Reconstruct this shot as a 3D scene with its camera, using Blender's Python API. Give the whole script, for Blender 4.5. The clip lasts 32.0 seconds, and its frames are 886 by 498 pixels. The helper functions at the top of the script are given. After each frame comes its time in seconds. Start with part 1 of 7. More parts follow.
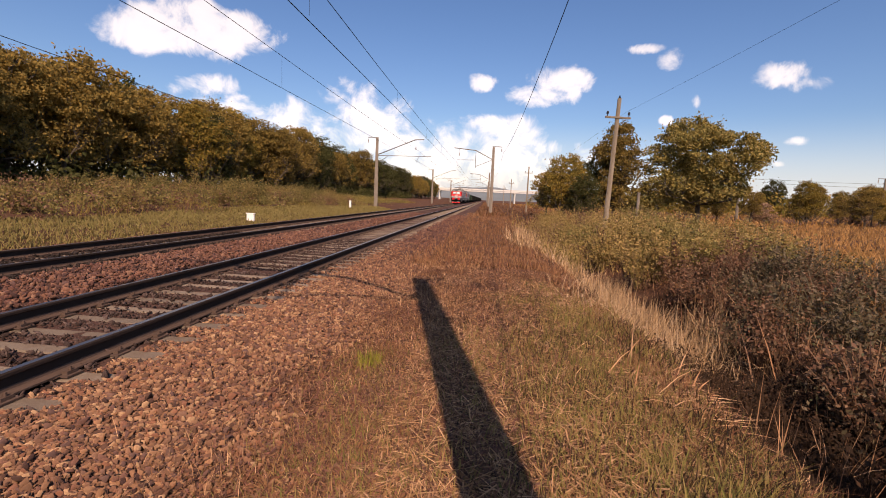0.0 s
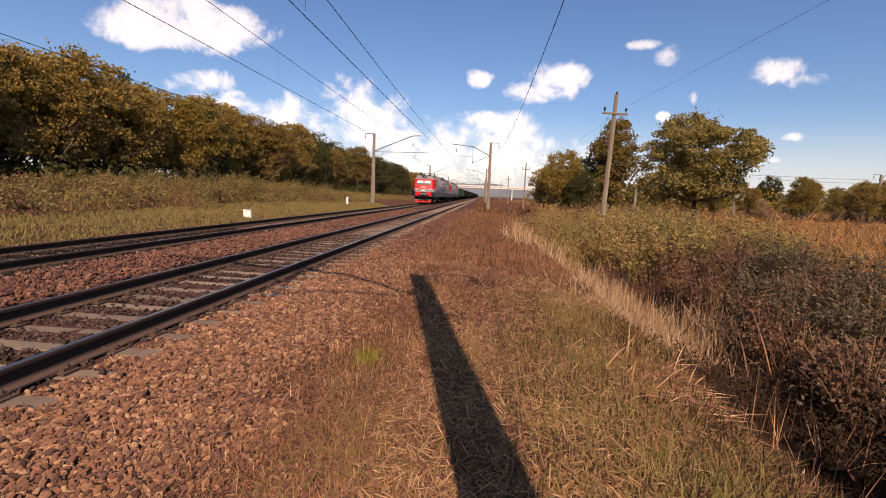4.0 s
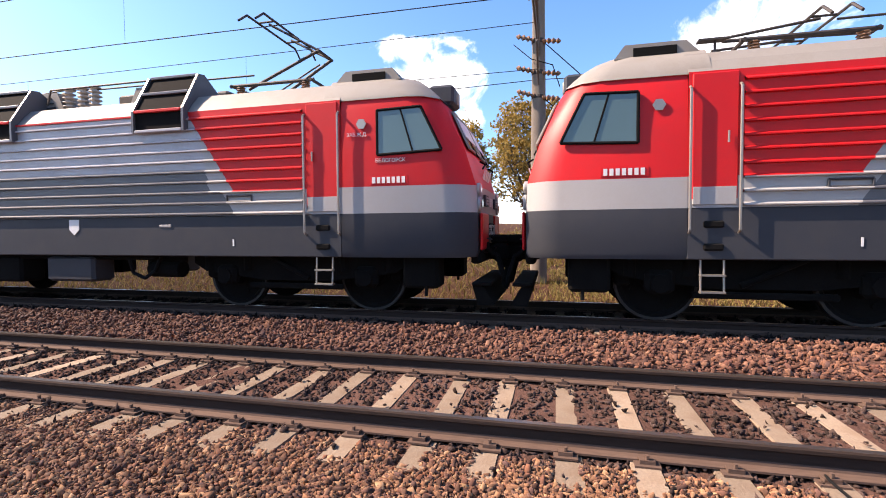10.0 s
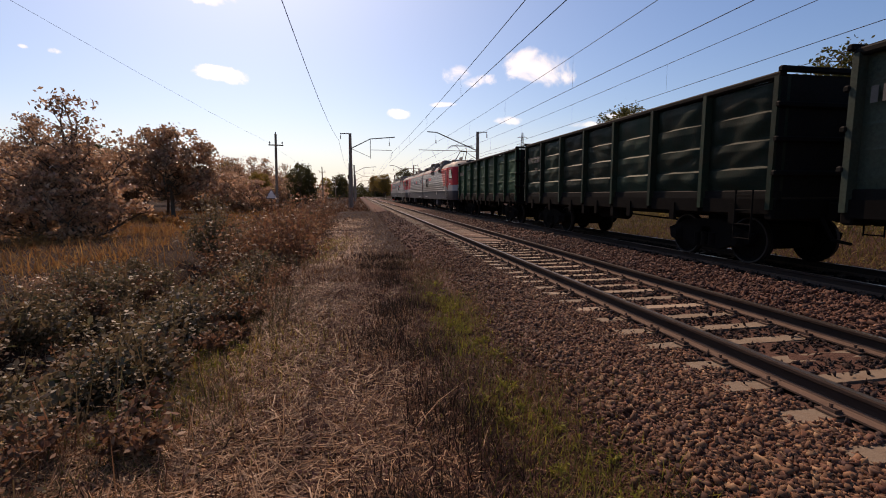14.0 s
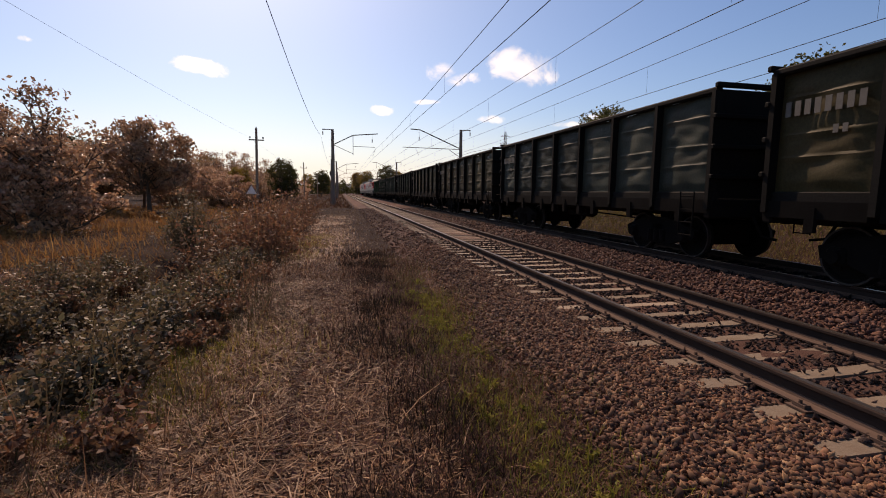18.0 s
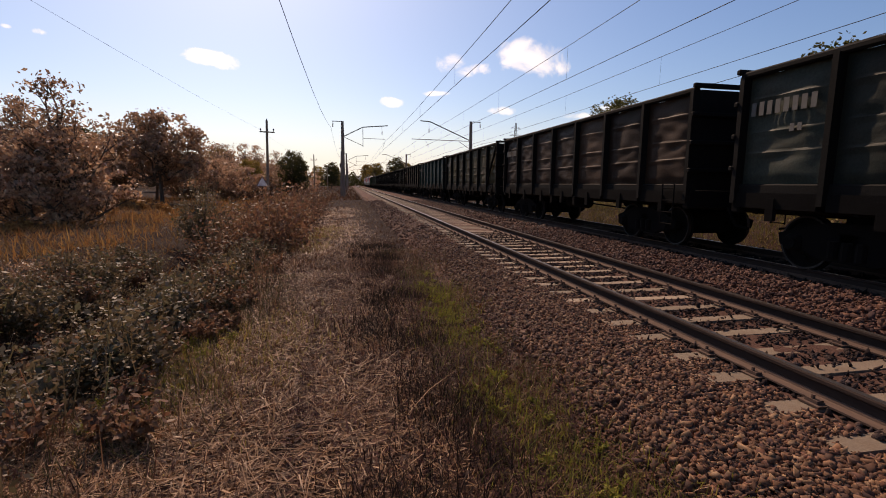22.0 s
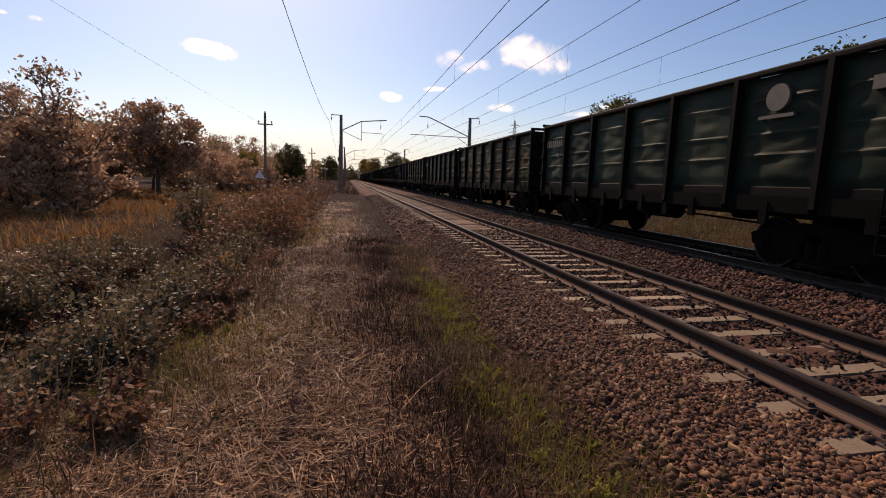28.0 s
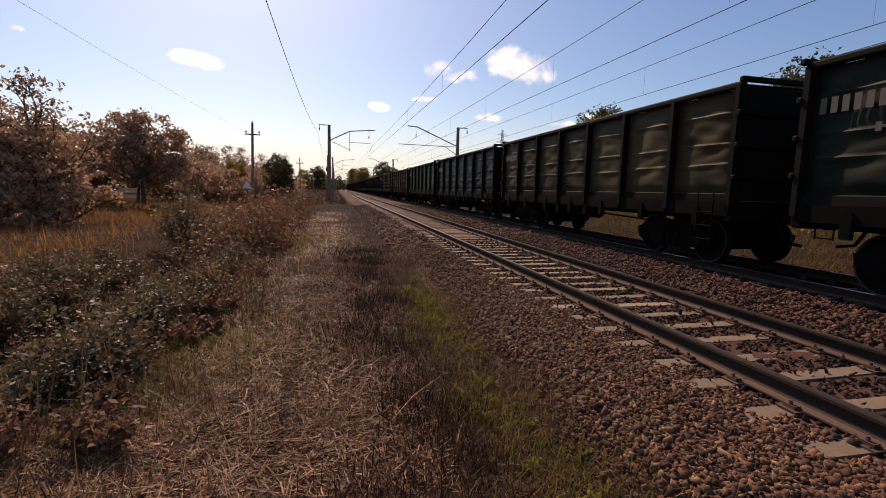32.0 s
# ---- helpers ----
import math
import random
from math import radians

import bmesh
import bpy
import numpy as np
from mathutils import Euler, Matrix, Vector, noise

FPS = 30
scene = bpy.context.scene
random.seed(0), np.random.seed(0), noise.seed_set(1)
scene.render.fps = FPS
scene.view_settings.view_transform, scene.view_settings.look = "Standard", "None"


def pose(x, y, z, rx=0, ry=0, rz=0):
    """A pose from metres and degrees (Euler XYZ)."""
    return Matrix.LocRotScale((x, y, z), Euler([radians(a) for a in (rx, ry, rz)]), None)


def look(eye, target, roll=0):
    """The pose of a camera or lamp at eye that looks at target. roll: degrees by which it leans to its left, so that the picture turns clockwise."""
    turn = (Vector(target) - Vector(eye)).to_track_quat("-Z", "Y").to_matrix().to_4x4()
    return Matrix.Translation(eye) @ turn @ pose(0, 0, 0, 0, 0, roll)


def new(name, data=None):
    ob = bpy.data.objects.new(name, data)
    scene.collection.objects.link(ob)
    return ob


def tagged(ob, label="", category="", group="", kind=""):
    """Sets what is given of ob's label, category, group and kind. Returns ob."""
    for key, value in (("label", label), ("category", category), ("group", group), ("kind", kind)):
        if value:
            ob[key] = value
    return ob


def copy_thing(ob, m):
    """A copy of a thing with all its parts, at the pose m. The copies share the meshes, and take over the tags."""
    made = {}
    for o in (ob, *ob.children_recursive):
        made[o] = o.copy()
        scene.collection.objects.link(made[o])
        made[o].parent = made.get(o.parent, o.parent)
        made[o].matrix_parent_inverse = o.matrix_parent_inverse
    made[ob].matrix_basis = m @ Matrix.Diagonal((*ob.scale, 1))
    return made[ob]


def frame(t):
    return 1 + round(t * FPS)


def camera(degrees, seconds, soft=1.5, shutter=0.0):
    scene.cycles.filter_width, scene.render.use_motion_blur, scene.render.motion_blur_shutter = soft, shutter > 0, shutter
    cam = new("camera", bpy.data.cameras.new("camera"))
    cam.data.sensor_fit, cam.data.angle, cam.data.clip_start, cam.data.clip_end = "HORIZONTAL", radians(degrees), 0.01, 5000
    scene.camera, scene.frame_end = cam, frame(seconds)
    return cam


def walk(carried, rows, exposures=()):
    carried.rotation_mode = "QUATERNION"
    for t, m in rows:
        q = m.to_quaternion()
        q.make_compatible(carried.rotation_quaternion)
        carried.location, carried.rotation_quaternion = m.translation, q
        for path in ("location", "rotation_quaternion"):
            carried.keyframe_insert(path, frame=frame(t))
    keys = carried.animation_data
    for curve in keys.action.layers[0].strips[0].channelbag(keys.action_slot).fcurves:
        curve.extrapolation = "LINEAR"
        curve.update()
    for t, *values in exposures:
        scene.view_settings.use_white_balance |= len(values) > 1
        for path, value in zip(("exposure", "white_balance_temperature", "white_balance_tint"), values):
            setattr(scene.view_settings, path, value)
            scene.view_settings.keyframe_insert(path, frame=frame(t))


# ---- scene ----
cam = camera(87.0, 32.0, 1.0)

# seconds, eye, heading (left of the rails' run), tilt, lean
PATH = [
    (0, (4.325, 0, 1.433), 4.94, -6.21, 2.47),
    (0.5, (4.325, 0, 1.433), 3.7, -5.28, 0.9),
    (1, (4.325, 0, 1.433), 4.03, -5.84, 1.19),
    (1.5, (4.325, 0, 1.433), 5.76, -6.67, 1.62),
    (2, (4.325, 0, 1.433), 5.71, -6.57, 1.87),
    (2.5, (4.325, 0, 1.433), 4.76, -6.31, 2.14),
    (3, (4.325, 0, 1.433), 4.73, -6.4, 2.26),
    (3.5, (4.325, 0, 1.433), 4.52, -6.52, 2.37),
    (5.5, (4.325, 0, 1.433), 5.29, -6.88, 2.78),
    (6, (4.325, 0, 1.433), 5.46, -6.75, 2.86),
    (6.5, (4.325, 0, 1.433), 5.27, -6.48, 2.71),
    (7, (4.325, 0, 1.433), 5.41, -6.71, 2.48),
    (7.5, (4.325, 0, 1.433), 4.31, -7.25, 2.27),
    (8, (4.3, 0.02, 1.43), 7.25, -6.3, 0.6),
    (8.5, (4.26, 0.02, 1.42), 16.45, -4.5, -0.75),
    (9, (4.22, 0.05, 1.41), 30.6, -3.2, -1.4),
    (9.5, (4.25, 0.12, 1.42), 55.5, -1.6, -0.6),
    (10, (4.28, 0.2, 1.43), 103.6, -2.2, -0.4),
    (10.5, (4.12, 0.22, 1.43), 144.8, -4.4, -1.6),
    (11, (4.2, 0.2, 1.41), 160.6, -6.05, -1.4),
    (11.5, (4.325, 0.3, 1.433), 165.64, -7.45, -0.32),
    (12, (4.325, 0.3, 1.433), 167.39, -6.1, 0.02),
    (12.5, (4.325, 0.3, 1.433), 169.02, -5.9, -0.24),
    (13, (4.325, 0.3, 1.433), 168.64, -6.13, -0.58),
    (13.5, (4.325, 0.3, 1.433), 169.33, -5.9, -0.26),
    (14, (4.325, 0.3, 1.433), 169.71, -6.66, -0.14),
    (14.5, (4.325, 0.3, 1.433), 169.49, -7.67, 0.05),
    (16.5, (4.325, 0.3, 1.433), 168.89, -7.14, 0.97),
    (17, (4.325, 0.3, 1.433), 168.72, -7.04, 0.57),
    (17.5, (4.325, 0.3, 1.433), 167.3, -7.33, 0.9),
    (18, (4.325, 0.3, 1.433), 167.54, -6.92, 0.56),
    (18.5, (4.325, 0.3, 1.433), 168.31, -6.8, -0.39),
    (19, (4.325, 0.3, 1.433), 168.6, -6.49, -0.12),
    (19.5, (4.325, 0.3, 1.433), 168.74, -6.39, 0.04),
    (20, (4.325, 0.3, 1.433), 168.48, -6.74, 0.25),
    (20.5, (4.325, 0.3, 1.433), 168.72, -7.07, 0.43),
    (21, (4.325, 0.3, 1.433), 168.87, -7.59, 0.57),
    (21.5, (4.325, 0.3, 1.433), 168.65, -7.75, 0.81),
    (22, (4.325, 0.3, 1.433), 168.7, -7.88, 0.62),
    (22.5, (4.325, 0.3, 1.433), 168.84, -8.25, 0.74),
    (23, (4.325, 0.3, 1.433), 168.43, -8.07, 0.73),
    (23.5, (4.325, 0.3, 1.433), 168.34, -8.1, 1.05),
    (24, (4.325, 0.3, 1.433), 168.26, -8.23, 1.06),
    (24.5, (4.325, 0.3, 1.433), 168.47, -8.32, 0.99),
    (25, (4.325, 0.3, 1.433), 168.27, -8.2, 1.03),
    (25.5, (4.325, 0.3, 1.433), 168.57, -7.83, 0.9),
    (27.5, (4.325, 0.3, 1.433), 168.39, -8.68, 1.23),
    (28, (4.325, 0.3, 1.433), 168.29, -8.35, 1.72),
    (28.5, (4.325, 0.3, 1.433), 168.98, -8.05, 1.52),
    (29, (4.325, 0.3, 1.433), 168.39, -8.33, 1.79),
    (29.5, (4.325, 0.3, 1.433), 168.86, -8.52, 1.63),
    (30, (4.325, 0.3, 1.433), 169.73, -8.79, 1.74),
    (30.5, (4.325, 0.3, 1.433), 169.75, -8.31, 1.66),
    (31, (4.325, 0.3, 1.433), 169.34, -8.37, 1.25),
    (31.5, (4.325, 0.3, 1.433), 167.53, -7.56, 1.56),
    (32, (4.325, 0.3, 1.433), 166.98, -7.21, 1.39),
]


def aim(eye, yaw, tilt, lean):
    a, b = radians(yaw), radians(tilt)
    way = Vector((-math.sin(a) * math.cos(b), math.cos(a) * math.cos(b), math.sin(b)))
    return look(eye, Vector(eye) + way * 2, lean)


walk(cam, [(t, aim(eye, yaw, tilt, lean)) for t, eye, yaw, tilt, lean in PATH],
     exposures=[(0, 0.14, 8750, 32), (7.2, 0.14, 8750, 32), (8.0, 0.24, 8750, 32), (8.5, 0.26, 8750, 32), (9.0, 0.34, 8800, 31), (9.4, 0.45, 8600, 31), (10, 1.45, 8000, 25), (10.5, 0.95, 8000, 28), (10.95, -0.03, 8700, 30), (12, -0.05, 9000, 31), (32, -0.04, 9200, 31)])

# ---- sky, sun ----
SUN_EL, SUN_AZ = 42.4, 168.4  # height, and degrees clockwise from +y
world = bpy.data.worlds.new("sky")
scene.world = world
world.use_nodes = True
wn, wl = world.node_tree.nodes, world.node_tree.links
wn.clear()


def wnode(kind, operation=""):
    n = wn.new(kind)
    if operation:
        n.operation = operation
    return n


sky = wnode("ShaderNodeTexSky")
sky.sky_type, sky.sun_disc, sky.sun_elevation, sky.sun_rotation = "NISHITA", False, radians(SUN_EL), radians(SUN_AZ)
sky.altitude, sky.air_density, sky.dust_density, sky.ozone_density = 50, 1.0, 1.2, 4.5
coords = wnode("ShaderNodeTexCoord")
split = wnode("ShaderNodeSeparateXYZ")
wl.new(coords.outputs["Generated"], split.inputs[0])
az = wnode("ShaderNodeMath", operation="ARCTAN2")  # clockwise from +y
wl.new(split.outputs[0], az.inputs[0])
wl.new(split.outputs[1], az.inputs[1])
el = wnode("ShaderNodeMath", operation="ARCSINE")
wl.new(split.outputs[2], el.inputs[0])
both = wnode("ShaderNodeCombineXYZ")
wl.new(az.outputs[0], both.inputs[0])
wl.new(el.outputs[0], both.inputs[1])
# fair-weather clouds: azimuth, height, half width, half height (degrees)
CLOUDS_AHEAD = [
    (-33.6, 15.9, 5.4, 2.1), (-37.3, 14.6, 3.5, 1.6), (-28.8, 15.7, 3.9, 2), (-33.6, 17.4, 3.2, 1.3), (-31.5, 10.5, 3.3, 1), (-28.8, 9.1, 4.1, 1.3),
    (-24.7, 8, 3.8, 1.6), (-16.6, 10.8, 2.9, 1.6), (-14.6, 8.6, 5.7, 1.9), (-18.5, 6.4, 4.6, 1.8), (-11.2, 5.7, 5.8, 2.1), (-6.1, 7.6, 3.3, 1.6),
    (-6.4, 5.1, 4.8, 2.1), (0.2, 8.8, 2.7, 1), (2.3, 7.1, 4.9, 1.7), (7.7, 6.4, 3.8, 0.9), (-0.2, 4.3, 6, 2), (-17.8, 3.8, 6, 1.4),
    (-8, 3.6, 13, 2.2), (-24, 5.4, 6, 1.9), (3, 4.6, 7, 1.8),
]
CLOUDS_FIELD = [
    (7.5, 13.1, 3.9, 1.8), (4.7, 12.5, 3.2, 1.2), (-1, 13.5, 1.5, 0.9), (9.1, 13.7, 2.6, 1.1), (17.2, 16.7, 2.1, 0.5), (19.8, 15.7, 1.5, 1),
    (29.7, 13.2, 2.5, 1.1), (32, 12.1, 1.7, 0.9), (28.7, 13.6, 1.4, 0.8), (22.2, 11.3, 0.5, 0.8), (31.4, 6.9, 1.2, 0.5), (29.9, 4.8, 0.6, 0.3),
    (19.5, 9.3, 0.7, 0.5),
]
CLOUDS_BACK = [
    (165.4, 12.8, 2.1, 0.6), (167.6, 12.5, 1.4, 0.7), (164.8, 19.8, 2.6, 0.7), (151.8, 13, 0.6, 0.3), (149.5, 13, 0.4, 0.2), (-158.4, 14.3, 3.3, 1.7),
    (-160.4, 15.4, 2.2, 1.2), (-156.5, 13, 1.9, 1), (-168, 14, 2.1, 0.9), (-165.3, 13.1, 1.9, 0.7), (-174.8, 9.5, 1.3, 0.5), (-148.9, 8.6, 2.4, 0.5),
    (-153.5, 7.9, 2.5, 0.4), (-162, 8.6, 1.5, 0.5), (-169.4, 10.5, 2, 0.3), (-70, 20, 8, 3), (-60, 11, 9, 3), (-103, 18, 5.5, 3.2), (-100, 14, 3.5, 2.4), (-108, 21, 4, 1.3),
    (75, 22, 7, 3), (100, 15, 6, 2), (-125, 30, 8, 3), (50, 40, 9, 4), (-20, 50, 10, 5),
]
CLOUDS = [(a, e, w * 1.2, h * 1.3) if e < 11.5 else (a, e, w, h) for a, e, w, h in CLOUDS_AHEAD] + CLOUDS_FIELD + CLOUDS_BACK
near = None
for ca, ce, cw, ch in CLOUDS:
    ma = wnode("ShaderNodeVectorMath", operation="MULTIPLY_ADD")
    wl.new(both.outputs[0], ma.inputs[0])
    ma.inputs[1].default_value = (1 / radians(cw * 1.12), 1 / radians(ch * 1.15), 0)
    ma.inputs[2].default_value = (-ca / (cw * 1.12), -ce / (ch * 1.15), 0)
    dd = wnode("ShaderNodeVectorMath", operation="DOT_PRODUCT")
    wl.new(ma.outputs[0], dd.inputs[0])
    wl.new(ma.outputs[0], dd.inputs[1])
    if near is None:
        near = dd.outputs["Value"]
    else:
        mn = wnode("ShaderNodeMath", operation="SMOOTH_MIN")
        mn.inputs[2].default_value = 0.35
        wl.new(near, mn.inputs[0])
        wl.new(dd.outputs["Value"], mn.inputs[1])
        near = mn.outputs[0]
puff = wnode("ShaderNodeTexNoise")
puff.inputs["Scale"].default_value, puff.inputs["Detail"].default_value = 14, 12
puff.inputs["Roughness"].default_value, puff.inputs["Distortion"].default_value = 0.6, 0.4
wl.new(coords.outputs["Generated"], puff.inputs["Vector"])
edge = wnode("ShaderNodeMath", operation="MULTIPLY_ADD")
wl.new(puff.outputs[0], edge.inputs[0])
edge.inputs[1].default_value, edge.inputs[2].default_value = 5.2, -1.8
body = wnode("ShaderNodeMath", operation="SUBTRACT")
wl.new(edge.outputs[0], body.inputs[0])
wl.new(near, body.inputs[1])
mask = wnode("ShaderNodeMapRange")
mask.interpolation_type = "SMOOTHSTEP"
mask.inputs["From Min"].default_value, mask.inputs["From Max"].default_value = -0.2, 0.95
mask.inputs["To Max"].default_value = 0.96
wl.new(body.outputs[0], mask.inputs["Value"])
tone = wnode("ShaderNodeMapRange")
tone.inputs["From Min"].default_value, tone.inputs["From Max"].default_value = 0.4, 2.0
tone.inputs["To Min"].default_value, tone.inputs["To Max"].default_value = 0.62, 1.05
wl.new(body.outputs[0], tone.inputs["Value"])
white = wnode("ShaderNodeMix")
white.data_type = "RGBA"
white.inputs["A"].default_value, white.inputs["B"].default_value = (0.55, 0.67, 0.76, 1), (0.91, 1.0, 1.0, 1)
wl.new(tone.outputs[0], white.inputs["Factor"])
clear, cloud = wnode("ShaderNodeBackground"), wnode("ShaderNodeBackground")
rich = wnode("ShaderNodeHueSaturation")
rich.inputs["Saturation"].default_value = 1.18
wl.new(sky.outputs[0], rich.inputs["Color"])
cool = wnode("ShaderNodeMix")  # clear autumn air: a cleaner blue down to the horizon
cool.data_type, cool.blend_type = "RGBA", "MULTIPLY"
cool.inputs["Factor"].default_value, cool.inputs["B"].default_value = 1.0, (0.77, 0.97, 1.08, 1)
wl.new(rich.outputs[0], cool.inputs["A"])
low = wnode("ShaderNodeMapRange")  # pale haze that thickens towards the horizon
low.interpolation_type = "SMOOTHSTEP"
low.inputs["From Min"].default_value, low.inputs["From Max"].default_value = radians(-1), radians(10)
low.inputs["To Min"].default_value, low.inputs["To Max"].default_value = 0.65, 0.0
wl.new(el.outputs[0], low.inputs["Value"])
haze = wnode("ShaderNodeMix")
haze.data_type = "RGBA"
haze.inputs["B"].default_value = (5.4, 6.7, 8.0, 1)
wl.new(low.outputs[0], haze.inputs["Factor"])
wl.new(cool.outputs["Result"], haze.inputs["A"])
wl.new(haze.outputs["Result"], clear.inputs[0])
clear.inputs[1].default_value = 0.13
glow = wnode("ShaderNodeMix")  # clouds are brighter where the sky behind them is
glow.data_type, glow.blend_type, glow.clamp_result = "RGBA", "ADD", False
glow.inputs["Factor"].default_value = 0.09
wl.new(white.outputs["Result"], glow.inputs["A"])
wl.new(sky.outputs[0], glow.inputs["B"])
wl.new(glow.outputs["Result"], cloud.inputs[0])
cloud.inputs[1].default_value = 0.80
mixed, wout = wnode("ShaderNodeMixShader"), wnode("ShaderNodeOutputWorld")
wl.new(mask.outputs[0], mixed.inputs[0])
wl.new(clear.outputs[0], mixed.inputs[1])
wl.new(cloud.outputs[0], mixed.inputs[2])
wl.new(mixed.outputs[0], wout.inputs[0])

sun = new("sun", bpy.data.lights.new("sun", "SUN"))
sun.data.energy, sun.data.angle, sun.data.color = 5.0, radians(0.55), (1.0, 0.93, 0.82)
a, b = radians(SUN_AZ), radians(SUN_EL)
TO_SUN = Vector((math.sin(a) * math.cos(b), math.cos(a) * math.cos(b), math.sin(b)))
sun.matrix_world = look((0, 0, 60), Vector((0, 0, 60)) - TO_SUN)


# ---- materials ----
def paint(name, color, rough=0.6, metal=0.0, scale=6.0, vary=0.25, bump=0.15, dirt=None, dirt_amount=0.35, fine=60.0,
          per_object=0.0, per_island=0.0, stretch=(1, 1, 1), spec=0.5, translucent=0.0):
    """A surface with two scales of variation, optional dirt, relief, and variation from piece to piece."""
    m = bpy.data.materials.new(name)
    m.use_nodes = True
    nodes, links = m.node_tree.nodes, m.node_tree.links
    p = nodes["Principled BSDF"]
    p.inputs["Roughness"].default_value, p.inputs["Metallic"].default_value = rough, metal
    p.inputs["Specular IOR Level"].default_value = spec
    p.inputs["Diffuse Roughness"].default_value = 1.0 if rough > 0.85 else 0.0
    tc, mp = nodes.new("ShaderNodeTexCoord"), nodes.new("ShaderNodeMapping")
    mp.inputs["Scale"].default_value = stretch
    links.new(tc.outputs["Object"], mp.inputs[0])

    def noise_at(s, detail):
        n = nodes.new("ShaderNodeTexNoise")
        n.inputs["Scale"].default_value, n.inputs["Detail"].default_value = s, detail
        n.inputs["Roughness"].default_value = 0.65
        links.new(mp.outputs[0], n.inputs["Vector"])
        return n.outputs[0]

    big, small = noise_at(scale * 0.25, 4), noise_at(fine, 5)
    dark = [c * (1 - vary) for c in color]
    light = [min(1, c * (1 + vary)) for c in color]
    mix = nodes.new("ShaderNodeMix")
    mix.data_type = "RGBA"
    mix.inputs["A"].default_value, mix.inputs["B"].default_value = (*dark, 1), (*light, 1)
    add = nodes.new("ShaderNodeMath")
    add.operation = "MULTIPLY_ADD"
    add.inputs[1].default_value, add.inputs[2].default_value = 0.55, 0.0
    links.new(small, add.inputs[0])
    sum_ = nodes.new("ShaderNodeMath")
    sum_.operation = "MULTIPLY_ADD"
    sum_.inputs[1].default_value = 0.6
    links.new(big, sum_.inputs[0])
    links.new(add.outputs[0], sum_.inputs[2])
    ramp = nodes.new("ShaderNodeMapRange")
    ramp.inputs["From Min"].default_value, ramp.inputs["From Max"].default_value = 0.35, 0.8
    links.new(sum_.outputs[0], ramp.inputs["Value"])
    links.new(ramp.outputs[0], mix.inputs["Factor"])
    out = mix.outputs["Result"]
    if dirt:
        d = nodes.new("ShaderNodeMix")
        d.data_type = "RGBA"
        d.inputs["B"].default_value = (*dirt, 1)
        dn = nodes.new("ShaderNodeMapRange")
        dn.inputs["From Min"].default_value, dn.inputs["From Max"].default_value = 0.45, 0.75
        dn.inputs["To Max"].default_value = dirt_amount
        links.new(noise_at(scale, 8), dn.inputs["Value"])
        links.new(dn.outputs[0], d.inputs["Factor"])
        links.new(out, d.inputs["A"])
        out = d.outputs["Result"]
    for amount, source in ((per_object, "object"), (per_island, "island")):
        if amount:
            if source == "object":
                rnd = nodes.new("ShaderNodeObjectInfo").outputs["Random"]
            else:
                rnd = nodes.new("ShaderNodeNewGeometry").outputs["Random Per Island"]
            r = nodes.new("ShaderNodeMapRange")
            r.inputs["To Min"].default_value, r.inputs["To Max"].default_value = 1 - amount, 1 + amount
            links.new(rnd, r.inputs["Value"])
            h = nodes.new("ShaderNodeHueSaturation")
            links.new(r.outputs[0], h.inputs["Value"])
            links.new(out, h.inputs["Color"])
            out = h.outputs[0]
    links.new(out, p.inputs["Base Color"])
    if bump:
        bp = nodes.new("ShaderNodeBump")
        bp.inputs["Strength"].default_value, bp.inputs["Distance"].default_value = min(1, bump), 0.02
        links.new(small, bp.inputs["Height"])
        links.new(bp.outputs[0], p.inputs["Normal"])
    if translucent:
        tr, ms = nodes.new("ShaderNodeBsdfTranslucent"), nodes.new("ShaderNodeMixShader")
        links.new(out, tr.inputs[0])
        ms.inputs[0].default_value = translucent
        links.new(p.outputs[0], ms.inputs[1])
        links.new(tr.outputs[0], ms.inputs[2])
        links.new(ms.outputs[0], nodes["Material Output"].inputs[0])
    return m


